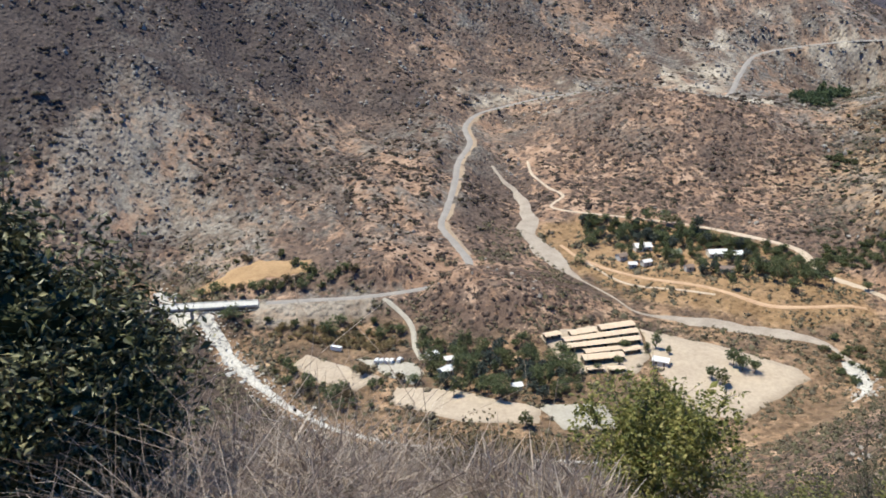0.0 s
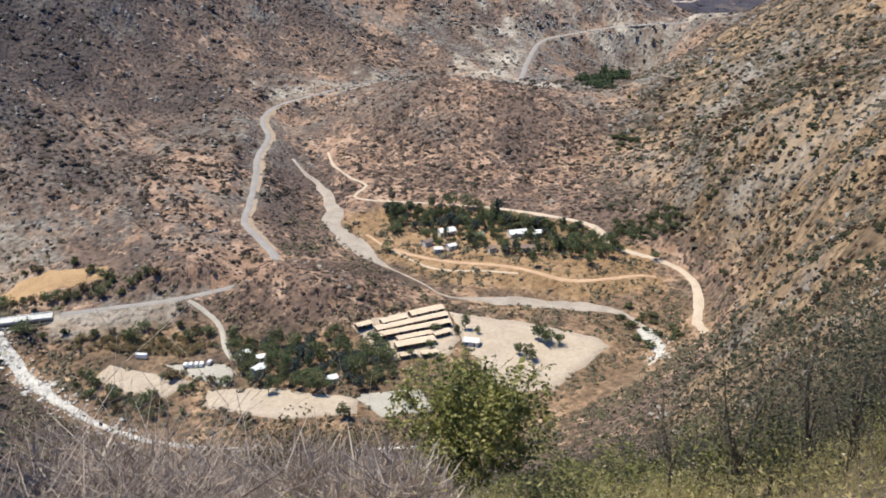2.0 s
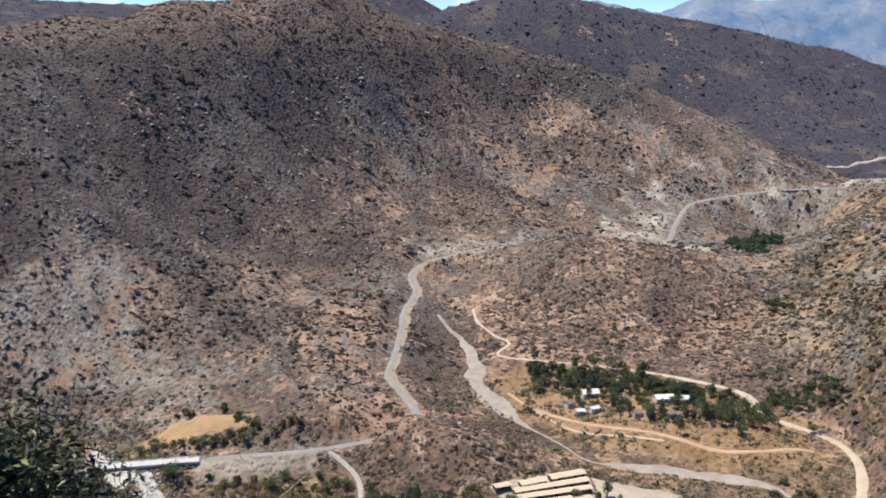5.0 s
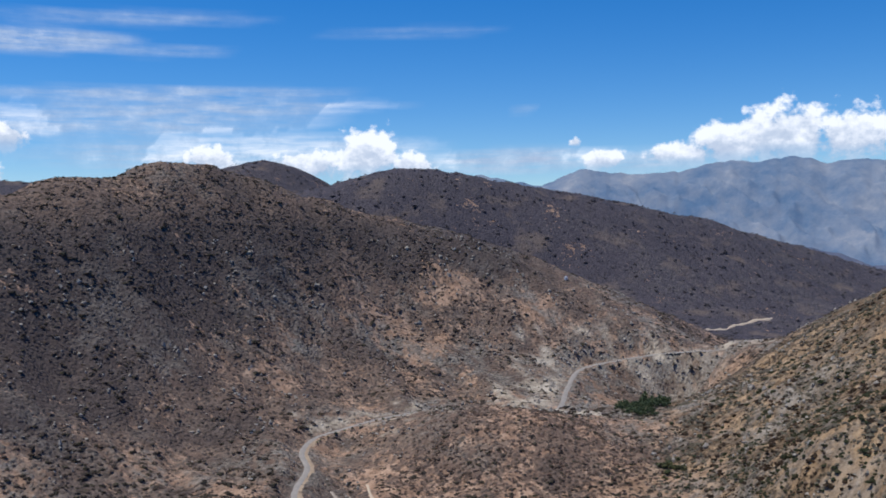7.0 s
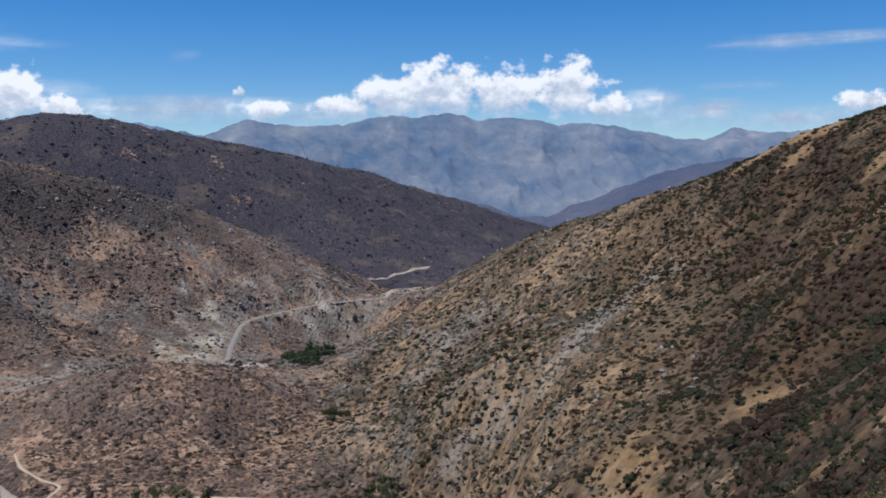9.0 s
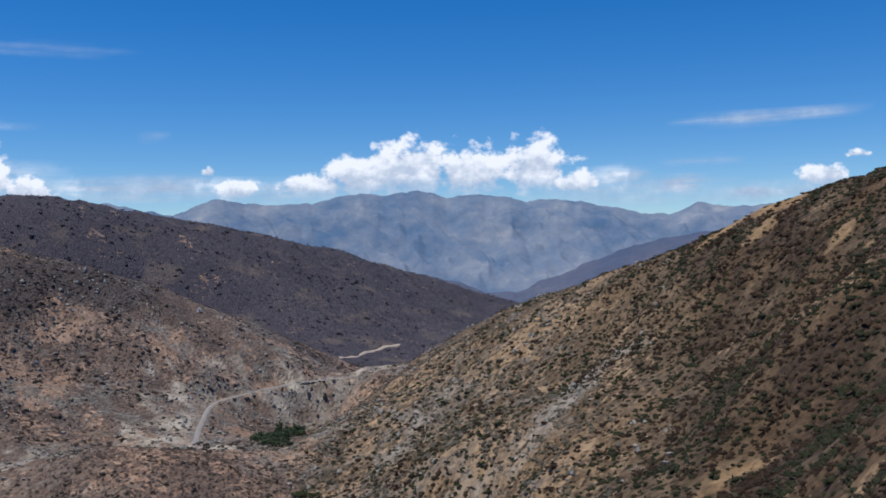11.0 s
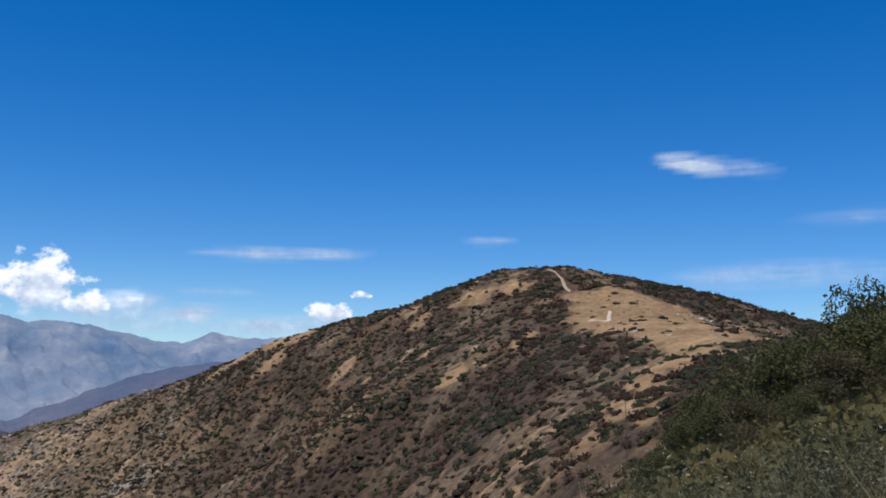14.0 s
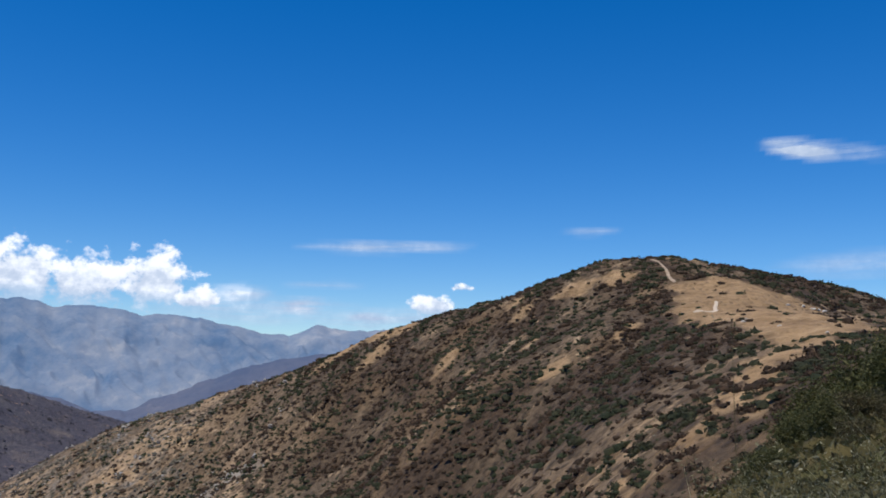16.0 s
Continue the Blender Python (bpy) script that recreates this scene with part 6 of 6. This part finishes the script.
M_BRUSH_NEAR = brushwood("mixed_slope_brush", [(0.080, 0.073, 0.050), (0.11, 0.096, 0.066), (0.082, 0.086, 0.048), (0.13, 0.11, 0.076), (0.092, 0.092, 0.054), (0.088, 0.074, 0.056)], 0.2)
M_SCRUB = leafy("browning_olive_scrub", [(0.080, 0.066, 0.022), (0.125, 0.098, 0.034), (0.098, 0.094, 0.030), (0.150, 0.112, 0.046), (0.070, 0.068, 0.022)], 0.8, 0.35)
M_FLOWER = leafy("small_white_seed_heads", [(0.55, 0.52, 0.44), (0.68, 0.65, 0.56)], 0.9)


def slope_brush():
    """Shrubs all over the steep slope below the lookout."""
    r = np.random.default_rng(71)
    n = 2300
    d = 24 * (260 / 24) ** r.uniform(0, 1, n)
    a = np.radians(r.uniform(-33, 52, n))
    x, y = d * np.sin(a), d * np.cos(a)
    z = land(x, y)
    size = np.exp(np.clip(r.normal(0, 0.3, n), -0.6, 0.4)) * np.interp(d, [24, 90, 260], [0.75, 1.6, 2.6])
    p = np.c_[x, y, z]
    bits = Bits()
    bits.add(*tufts(p, size, 0.75 * size, 44, 0.26, 72))
    bits.add(*domes(p, 0.8 * size, 0.58 * size, 73, 0.42))
    tagged(part("slope_brush", bits, M_BRUSH_NEAR, rounded=True), "dry brown and olive brush on the steep near slope", "brush", kind="stuff")


slope_brush()


def crest_scrub():
    """Low green scrub between the sage and the oaks."""
    r = np.random.default_rng(171)
    n = 420
    d, a = r.uniform(10.5, 46, n), np.radians(r.uniform(58, 95, n))
    x, y = d * np.sin(a), d * np.cos(a)
    p = np.c_[x, y, land(x, y)]
    size = r.uniform(0.5, 1.0, n) * np.interp(d, [10, 25, 46], [0.7, 1.0, 1.3])
    bits = Bits()
    size = size * np.interp(np.degrees(a), [58, 66, 72], [0.4, 0.55, 1.0])
    bits.add(*tufts(p, size, size, 120, 0.17, 172))
    bits.add(*domes(p, 0.85 * size, 0.85 * size, 173))
    tagged(part("green_scrub", bits, M_SCRUB, rounded=True), "low browning olive scrub below the oaks", "scrub", kind="stuff")


crest_scrub()


def spur_brush():
    """Dry shrubs over the near spur between the lookout and the saddle."""
    r = np.random.default_rng(271)
    n = 1500
    d, a = np.sqrt(r.uniform(55 ** 2, 235 ** 2, n)), np.radians(r.uniform(50, 76, n))
    x, y = d * np.sin(a), d * np.cos(a)
    keep = (near_course(x, y, dense(DRY_SPINE), 40)[0] > 5) | (r.uniform(0, 1, n) < 0.4)
    keep &= fbm(x / 16, y / 16, 3) > -0.18
    x, y, d = x[keep], y[keep], d[keep]
    p = np.c_[x, y, land(x, y)]
    size = np.exp(np.clip(r.normal(0, 0.3, len(x)), -0.6, 0.4)) * np.interp(d, [55, 235], [0.7, 1.3])
    russet = fbm(x / 22 + 5, y / 22, 3) + r.normal(0, 0.15, len(x)) > -0.02
    for m, mat, label in ((russet, M_BRUSH_RUSSET, "reddish brown dry brush on the near spur"), (~russet, M_BRUSH_OLIVE, "dark olive brush on the near spur")):
        bits = Bits()
        bits.add(*tufts(p[m], size[m], 0.8 * size[m], 40, 0.26, 272))
        bits.add(*lobes(p[m], 0.9 * size[m], 0.7 * size[m], 2, 273))
        tagged(part("spur_brush", bits, mat, rounded=True), label, "brush", kind="stuff")


spur_brush()


def stalks(places, heights, per, spread, thick, seed, bend=0.35, twigs=1, lean=0.38):
    """Bundles of thin stalks that fork, as one mesh."""
    r = np.random.default_rng(seed)
    n = len(places)
    k = np.repeat(np.arange(n), per)
    m = len(k)
    h = heights[k] * r.uniform(0.45, 1.1, m)
    way = np.c_[r.normal(0, lean, (m, 2)), np.ones(m)]
    way /= np.linalg.norm(way, axis=1, keepdims=True)
    foot = places[k] + np.c_[r.normal(0, spread, (m, 2)), np.full(m, -0.06)]
    knee = foot + way * (0.28 * h)[:, None] + r.normal(0, 0.055, (m, 3)) * h[:, None]
    way = way + r.normal(0, 0.22, (m, 3))
    mid = knee + way * (0.28 * h)[:, None]
    elbow = mid + (way + np.c_[r.normal(0, bend, (m, 2)), r.normal(-0.05, 0.2, m)]) * (0.22 * h)[:, None]
    end = elbow + (way + np.c_[r.normal(0, 1.3 * bend, (m, 2)), r.normal(-0.1, 0.25, m)]) * (0.2 * h)[:, None]
    segs = [(foot, knee, 1.0, 0.85), (knee, mid, 0.85, 0.7), (mid, elbow, 0.7, 0.5), (elbow, end, 0.5, 0.25)]
    if not twigs:
        segs = [(foot, mid, 1.0, 0.75), (mid, end, 0.75, 0.3)]
    for _ in range(twigs):
        s = r.uniform(0.1, 1.0, m)[:, None]
        for a, b, size in ((knee, mid, 0.26), (mid, elbow, 0.2)):
            a = a + (b - a) * s
            turn = a + (way * 0.4 + r.normal(0, 0.5, (m, 3))) * (0.5 * size * h)[:, None]
            segs.append((a, turn, 0.5, 0.38))
            segs.append((turn, turn + (way * 0.5 + r.normal(0, 0.6, (m, 3))) * (0.5 * size * h)[:, None], 0.38, 0.2))
    vs, fs, base = [], [], 0
    t = thick * np.exp(r.normal(0, 0.35, m))
    ang = np.arange(3) * 2 * math.pi / 3
    for a, b, ra, rb in segs:
        d = b - a
        d /= np.linalg.norm(d, axis=1, keepdims=True) + 1e-9
        u = np.cross(d, (0.3, 0.8, 0.52))
        u /= np.linalg.norm(u, axis=1, keepdims=True) + 1e-9
        w = np.cross(d, u)
        ring = np.cos(ang)[None, :, None] * u[:, None] + np.sin(ang)[None, :, None] * w[:, None]
        v = np.concatenate([a[:, None] + ring * (t * ra)[:, None, None], b[:, None] + ring * (t * rb)[:, None, None]], 1).reshape(-1, 3)
        o = base + np.arange(m)[:, None] * 6
        for i in range(3):
            j = (i + 1) % 3
            fs += [o + [i, j, j + 3], o + [i, j + 3, i + 3]]
        vs.append(v)
        base += len(v)
    return (np.vstack(vs), np.vstack(fs)), end


def near_places(count, a0, a1, d0, d1, seed, power=0.5):
    r = np.random.default_rng(seed)
    d = d0 + (d1 - d0) * r.uniform(0, 1, count) ** (1 / (2 * power))
    a = np.radians(r.uniform(a0, a1, count))
    x, y = d * np.sin(a), d * np.cos(a)
    return np.c_[x, y, land(x, y)], d


def foreground():
    # dead twiggy brush
    p, d = near_places(560, -34, 12, 3.5, 24, 81, 0.75)
    r = np.random.default_rng(82)
    tall = np.interp(np.degrees(np.arctan2(p[:, 0], p[:, 1])), [-30, -14, -4, 12], [1.5, 1.5, 1.1, 0.9])
    tall = 0.75 * tall
    near_bush, _ = near_places(60, -19, -5, 7.5, 15, 181, 0.7)
    p = np.vstack([p, np.repeat(near_bush, 3, axis=0)])
    tall = np.r_[tall, np.full(len(p) - len(tall), 2.2)]
    tall = tall * r.uniform(0.5, 1.0, len(p)) * np.interp(np.hypot(p[:, 0], p[:, 1]), [3.5, 7], [0.5, 1.0])
    close = np.hypot(p[:, 0], p[:, 1]) < 9.5
    bits = Bits()
    bits.add(*stalks(p[close], tall[close], 22, 0.36, 0.0040, 83, 0.95, 1, 0.5)[0])
    low, _ = near_places(150, -32, 6, 3.4, 7.5, 184, 0.8)
    bits.add(*stalks(low, r.uniform(0.35, 0.75, len(low)), 16, 0.32, 0.0034, 185, 1.3, 1, 0.9)[0])
    # sunlit twigs before the evergreen bush
    front, far = near_places(90, -22, -5, 4.2, 6.6, 186, 0.8)
    rise = EYE.z - far * np.tan(np.radians(r.uniform(26.5, 33, len(front)))) - front[:, 2]
    bits.add(*stalks(front, np.clip(rise, 0.3, 1.6), 17, 0.34, 0.0034, 187, 1.0, 1, 0.8)[0])
    bits.add(*stalks(p[~close], tall[~close], 15, 0.36, 0.0062, 183, 0.85, 0, 0.45)[0])
    tagged(part("dead_brush", bits, M_TWIG), "tangle of grey dead twigs covering the near slope", "dry brush", kind="stuff")
    # straw and brown stalks in between
    p, d = near_places(520, -30, 45, 2.6, 28, 84, 0.8)
    m, tips = stalks(p, np.random.default_rng(85).uniform(0.35, 0.9, len(p)), 14, 0.2, 0.003, 86, 0.25, 0)
    bits = Bits()
    bits.add(*m)
    tagged(part("straw_stalks", bits, M_STRAW), "dry straw-coloured stalks among the brush", "dry grass", kind="stuff")
    # leafy weeds
    p, d = near_places(760, 1, 62, 3.4, 26, 87, 0.8)
    m, tips = stalks(p, np.random.default_rng(88).uniform(0.3, 0.75, len(p)), 16, 0.25, 0.0028, 89, 0.3, 0)
    q = np.repeat(tips, 5, axis=0) + np.random.default_rng(90).normal(0, 0.11, (len(tips) * 5, 3)) - (0, 0, 0.12)
    bits = Bits()
    bits.add(*m)
    bits.add(*leaves(q, 0.048, 0.017, 91))
    tagged(part("green_weeds", bits, M_WEED), "yellow-green leafy weeds on the near slope", "weeds", kind="stuff")
    pick = tips[::23]
    bits = Bits()
    bits.add(*blobs(pick, 0.009, 0.010, 92))
    tagged(part("seed_heads", bits, M_FLOWER), "tiny white seed heads on the weeds", "seed heads", kind="stuff")
    # grey-green sage beside the lookout
    bush, d = near_places(64, 55, 99, 4.6, 12, 93, 0.8)
    r = np.random.default_rng(94)
    k = np.repeat(np.arange(len(bush)), 4)
    p = bush[k] + np.c_[r.normal(0, 0.28, (len(k), 2)), np.zeros(len(k))]
    m, tips = stalks(p, (r.uniform(0.8, 1.25, len(bush)) * np.interp(np.degrees(np.arctan2(bush[:, 0], bush[:, 1])), [55, 63, 72], [0.35, 0.55, 1.0]))[k] * r.uniform(0.85, 1.1, len(k)), 20, 0.16, 0.0032, 95, 0.4, 0, 0.45)
    q = np.repeat(tips, 13, axis=0) + np.random.default_rng(96).normal(0, 0.09, (len(tips) * 13, 3)) - (0, 0, 0.12)
    bits = Bits()
    bits.add(*m)
    bits.add(*leaves(q, 0.034, 0.012, 97, -0.4))
    tagged(part("sage_brush", bits, M_SAGE), "grey-green sage bushes with thin stems", "sage brush", kind="stuff")


foreground()


def sprigs(feet, ways, length, leaf, per, seed):
    """Thin leafy shoots that stand out of a crown: twigs, and leaves along them."""
    r = np.random.default_rng(seed)
    twigs, points = Bits(), []
    for foot, way in zip(feet, ways):
        way = way / np.linalg.norm(way)
        ln = length * r.uniform(0.5, 1.25)
        mid = foot + way * ln * 0.55 + r.normal(0, 0.06, 3) * ln
        end = foot + way * ln + r.normal(0, 0.16, 3) * ln
        twigs.tube([foot, mid, end], [0.007, 0.005, 0.002], 4)
        t = r.uniform(0.1, 1.05, per)[:, None]
        points.append(foot + (mid - foot) * np.minimum(t / 0.55, 1) + (end - mid) * np.maximum((t - 0.55) / 0.45, 0) + r.normal(0, 0.02, (per, 3)))
    return twigs, leaves(np.vstack(points), leaf, leaf * 0.42, seed + 1, 0.05)


def big_shrub():
    x, y = polar(-25.3, 7.8)
    ob = root("evergreen_bush", "large dark evergreen bush with glossy leaves", "bush")
    p, tips = crown_points(32000, 70, 1.36, 4.1, -0.35, 101, 0.25)
    upper, upper_tips = crown_points(22000, 44, 1.24, 1.7, 1.5, 107, 0.25)
    high, high_tips = crown_points(9000, 26, 0.95, 1.3, 2.55, 108, 0.35)
    shift = np.array((-0.55, 0.05, 0.0))
    p, tips = np.vstack([p, upper, high + shift]), np.vstack([tips, upper_tips, high_tips + shift])
    r = np.random.default_rng(109)
    k = r.choice(len(tips), 150)
    out = (tips[k] - (0, 0, 1.3)) * (1, 1, 0.8) + r.normal(0, 0.25, (150, 3)) + (0, 0, 0.35)
    twigs, shoots = sprigs(tips[k], out, 0.62, 0.085, 22, 110)
    trunk = wood(tips, 1.6, 0.05, 102, 0.2, 20)
    trunk.add(*twigs.arrays())
    part("trunk", trunk, M_BARK, ob)
    bits = Bits()
    bits.add(*leaves(p, 0.080, 0.032, 103))
    bits.add(*shoots)
    bits.add(*blobs(tips * (0.7, 0.7, 0.88), 0.34, 0.40, 104, 0.4))
    part("foliage", bits, M_LEAF_FRONT, ob)
    ob.matrix_basis = at(x, y)


def small_oak():
    x, y = polar(14.4, 13.6)
    ob = root("young_oak", "young yellowish green oak on the slope", "tree")
    p, tips = crown_points(10500, 20, 1.42, 2.6, 0.75, 111, 0.5)
    p = p[(p[:, 2] < 2.75) | (np.hypot(p[:, 0], p[:, 1]) < 0.95)]
    r = np.random.default_rng(114)
    k = r.choice(len(tips), 70)
    out = (tips[k] - (0, 0, 1.5)) * (1, 1, 0.9) + r.normal(0, 0.3, (70, 3)) + (0, 0, 0.5)
    twigs, shoots = sprigs(tips[k], out, 0.7, 0.075, 26, 115)
    trunk = wood(tips, 1.7, 0.045, 112, 0.15, 18)
    trunk.add(*twigs.arrays())
    part("trunk", trunk, M_BARK, ob)
    bits = Bits()
    bits.add(*leaves(p, 0.074, 0.044, 113))
    bits.add(*shoots)
    part("crown", bits, M_LEAF_SHRUB, ob)
    ob.matrix_basis = at(x, y, 0.4)


big_shrub()
small_oak()

M_SHRUB_PURPLE = leafy("purplish_grey_twigs", [(0.115, 0.098, 0.082), (0.145, 0.122, 0.10), (0.105, 0.092, 0.075), (0.17, 0.142, 0.115)], 0.9, 0.4)
M_SHRUB_OLIVE = leafy("dull_olive_twigs", [(0.10, 0.10, 0.062), (0.125, 0.12, 0.075), (0.09, 0.088, 0.058), (0.15, 0.138, 0.09)], 0.9, 0.4)
M_SHRUB_YELLOW = leafy("yellow_green_shrub_leaves", [(0.15, 0.155, 0.055), (0.22, 0.215, 0.08), (0.29, 0.27, 0.11), (0.18, 0.175, 0.07)], 0.6, 0.4)
slope_shrubs = [
    tree_kind("twiggy_shrub", "purplish grey twiggy shrub on the near slope", "slope shrubs", 1.7, 2.6, 0.2, 16, 1700, 0.075, M_SHRUB_PURPLE, 121, 0.05, False, "shrub"),
    tree_kind("twiggy_shrub", "grey-brown leafless shrub on the near slope", "slope shrubs", 1.8, 2.3, 0.1, 16, 1700, 0.075, M_SHRUB_OLIVE, 122, 0.05, False, "shrub"),
    tree_kind("leafy_shrub", "yellow-green leafy shrub on the near slope", "slope shrubs", 1.5, 2.0, 0.1, 14, 1500, 0.10, M_SHRUB_YELLOW, 123, 0.05, False, "shrub")]
rs = np.random.default_rng(124)
plant_group(slope_shrubs[:2], [polar(a, d) for a, d in zip(rs.uniform(21, 42, 26), rs.uniform(26, 52, 26))], 125, 0.75, 1.15)
plant_tall = tree_kind("dry_shrub", "tall wispy brown dry shrub on the slope", "slope shrubs", 1.15, 2.5, 0.1, 16, 1300, 0.07, M_LEAF_DRY, 127, 0.03, False, "shrub")
plant_group([plant_tall], [polar(a, d) for a, d in ((-3, 15), (-1.5, 18), (0.5, 16), (2, 19), (3.5, 15.5), (5, 18), (6.5, 16.5), (-12, 14), (-14, 11), (-9, 16), (8, 20), (10, 22), (-6, 19), (-16.5, 13))], 128, 0.75, 1.1)
tall_grey = tree_kind("twiggy_shrub", "tall see-through grey-green twiggy shrub", "slope shrubs", 1.5, 3.4, 0.2, 20, 2200, 0.06, M_SHRUB_OLIVE, 129, 0.045, False, "shrub")
plant_group([tall_grey], [polar(a, d) for a, d in ((29, 17), (31, 14.5), (33.5, 16), (35.5, 13.5), (37.5, 15), (39.5, 13), (41.5, 15.5), (27, 19), (34, 19), (38, 19))], 130, 0.75, 1.1)
plant_group(slope_shrubs[2:], [polar(a, d) for a, d in ((24, 17), (27, 21), (31, 15), (20.5, 14.5), (35, 20), (18, 17), (40, 17), (47, 19), (52, 24), (9, 30), (3, 33), (-4, 28), (5, 24))], 126, 0.5, 0.85)



def dead_shrub(label, seed, radius, height):
    """A leafless shrub: stems and a dense haze of fine grey twigs."""
    ob = root("dead_shrub", label, "shrub", "dead shrubs")
    p, tips = crown_points(2600, 24, radius, height, 0.0, seed, 0.15)
    part("trunk", wood(tips, 0.5 * height, 0.016, seed + 1, 0.1, 14), M_TWIG, ob)
    bits = Bits()
    bits.add(*leaves(p, 0.34, 0.0125, seed + 2, -0.9))
    part("twig_crown", bits, M_TWIG, ob)
    return ob


dead_shrubs = [dead_shrub("dense grey leafless shrub of tangled twigs", 221, 0.95, 1.5), dead_shrub("low pinkish grey leafless shrub", 231, 1.1, 1.1)]
rs = np.random.default_rng(240)
plant_group(dead_shrubs, [polar(a, d) for a, d in zip(rs.uniform(-19, -6, 24), rs.uniform(7, 15, 24))] + [polar(a, d) for a, d in zip(rs.uniform(-6, 11, 16), rs.uniform(8, 13, 16))], 241, 0.55, 0.95)

M_LEAF_HILL = leafy("olive_live_oak_leaves", [(0.046, 0.050, 0.014), (0.072, 0.075, 0.021), (0.105, 0.102, 0.032), (0.056, 0.060, 0.017), (0.14, 0.125, 0.045)], 0.6, 0.3)
M_LEAF_HILL_DRY = leafy("browned_live_oak_leaves", [(0.070, 0.062, 0.026), (0.105, 0.088, 0.038), (0.085, 0.062, 0.034), (0.13, 0.11, 0.046)], 0.65, 0.3)
hill_oaks = [
    tree_kind("live_oak", "dark olive green live oak on the near hillside", "near hillside oaks", 3.0, 5.6, 0.6, 28, 10000, 0.175, M_LEAF_HILL, 131, 0.16, False),
    tree_kind("live_oak", "live oak with browned leaves on the near hillside", "near hillside oaks", 2.8, 5.0, 0.4, 28, 10000, 0.17, M_LEAF_HILL_DRY, 132, 0.15, False),
    tree_kind("live_oak", "deep green live oak with a ragged crown", "near hillside oaks", 2.5, 6.2, 0.6, 28, 10000, 0.175, M_LEAF_HILL, 133, 0.16, False)]
hill_spots = []
for az, d, top in ((71.5, 36, -3.6), (72, 48, -2.4), (72.5, 40, -1.6), (73.5, 54, -0.6), (74, 36, -0.6), (74.5, 50, 0.9), (76, 42, 0.8), (76, 58, 2.0), (77.5, 36, 0.4),
                   (78, 48, 2.6), (78.6, 62, 3.7), (79.6, 40, 1.8), (80, 54, 4.2), (81, 44, 3.6), (81.8, 60, 5.6), (82.6, 50, 5.2), (83.2, 64, 6.0), (84, 42, 3.4), (84.6, 56, 5.8), (86, 48, 5.2),
                   (86.5, 62, 6.4), (88, 54, 6.2), (71, 28, -4.0), (75.5, 29, -2.4), (79, 30, -1.0), (83, 31, 0.8), (87, 33, 2.4)):
    x, y = polar(az, d)
    rise = 230 + d * math.tan(radians(top)) - ground_z(x, y)
    hill_spots.append((x, y, max(0.28, rise / 5.6)))
for k, (x, y, s) in enumerate(hill_spots):
    m = at(x, y, 1.7 * k, s * (0.74 if s > 1.1 else 0.9), -0.15, 1.24 if s > 1.1 else 1.06)
    if k < 3:
        hill_oaks[k].matrix_basis = m
    else:
        copy_at(hill_oaks[(k * 7 + k // 4) % 3], m)


def water_tank():
    x, y = 364.5, 1202.0
    ob = root("water_tank", "small white water tank on the brushy hill", "water tank")
    part("tank", Bits().tube([(0, 0, -0.6), (0, 0, 3.2)], [2.0, 2.0], 20), M_PAINT, ob, rounded=True)
    part("roof", Bits().tube([(0, 0, 3.2), (0, 0, 3.9)], [2.1, 0.1], 20), M_PAINT, ob)
    ob.matrix_basis = at(x, y, 0, 1, 0.4)


water_tank()
boulder = tagged(part("pale_boulder", blobs(np.zeros((1, 3)), 0.8, 0.4, 191, 0.5), M_CUT, rounded=True), "low pale boulder on the grassy saddle", "boulder", "saddle boulders")
for k, (x, y, s) in enumerate(((323, 118, 1.1), (330, 119.5, 0.9), (298, 97.7, 0.9), (433, 138, 1.3), (454, 138, 1.5), (456, 134, 1.8), (457, 132, 1.5), (459, 130, 1.7), (276, 77.5, 0.8))):
    m = at(x, y, 1.3 * k, s, 0.1)
    if k:
        copy_at(boulder, m)
    else:
        boulder.matrix_basis = m


def fallen_branch():
    x0, y0 = polar(-8.2, 4.9)
    x1, y1 = polar(-4.4, 4.4)
    z0, z1 = ground_z(x0, y0) + 0.42, ground_z(x1, y1) + 0.22
    bits = Bits().tube([(x0, y0, z0), ((x0 + x1) / 2, (y0 + y1) / 2 + 0.03, (z0 + z1) / 2 - 0.05), (x1, y1, z1), (x1 + 0.5, y1 - 0.3, ground_z(x1 + 0.5, y1 - 0.3))], [0.006, 0.011, 0.014, 0.018], 6)
    ob = part("fallen_branch", bits, two_tone("bleached_wood", (0.50, 0.46, 0.42), (0.66, 0.62, 0.57), 8, 60), rounded=True)
    tagged(ob, "bleached bare branch lying in the dry brush", "branch")


fallen_branch()
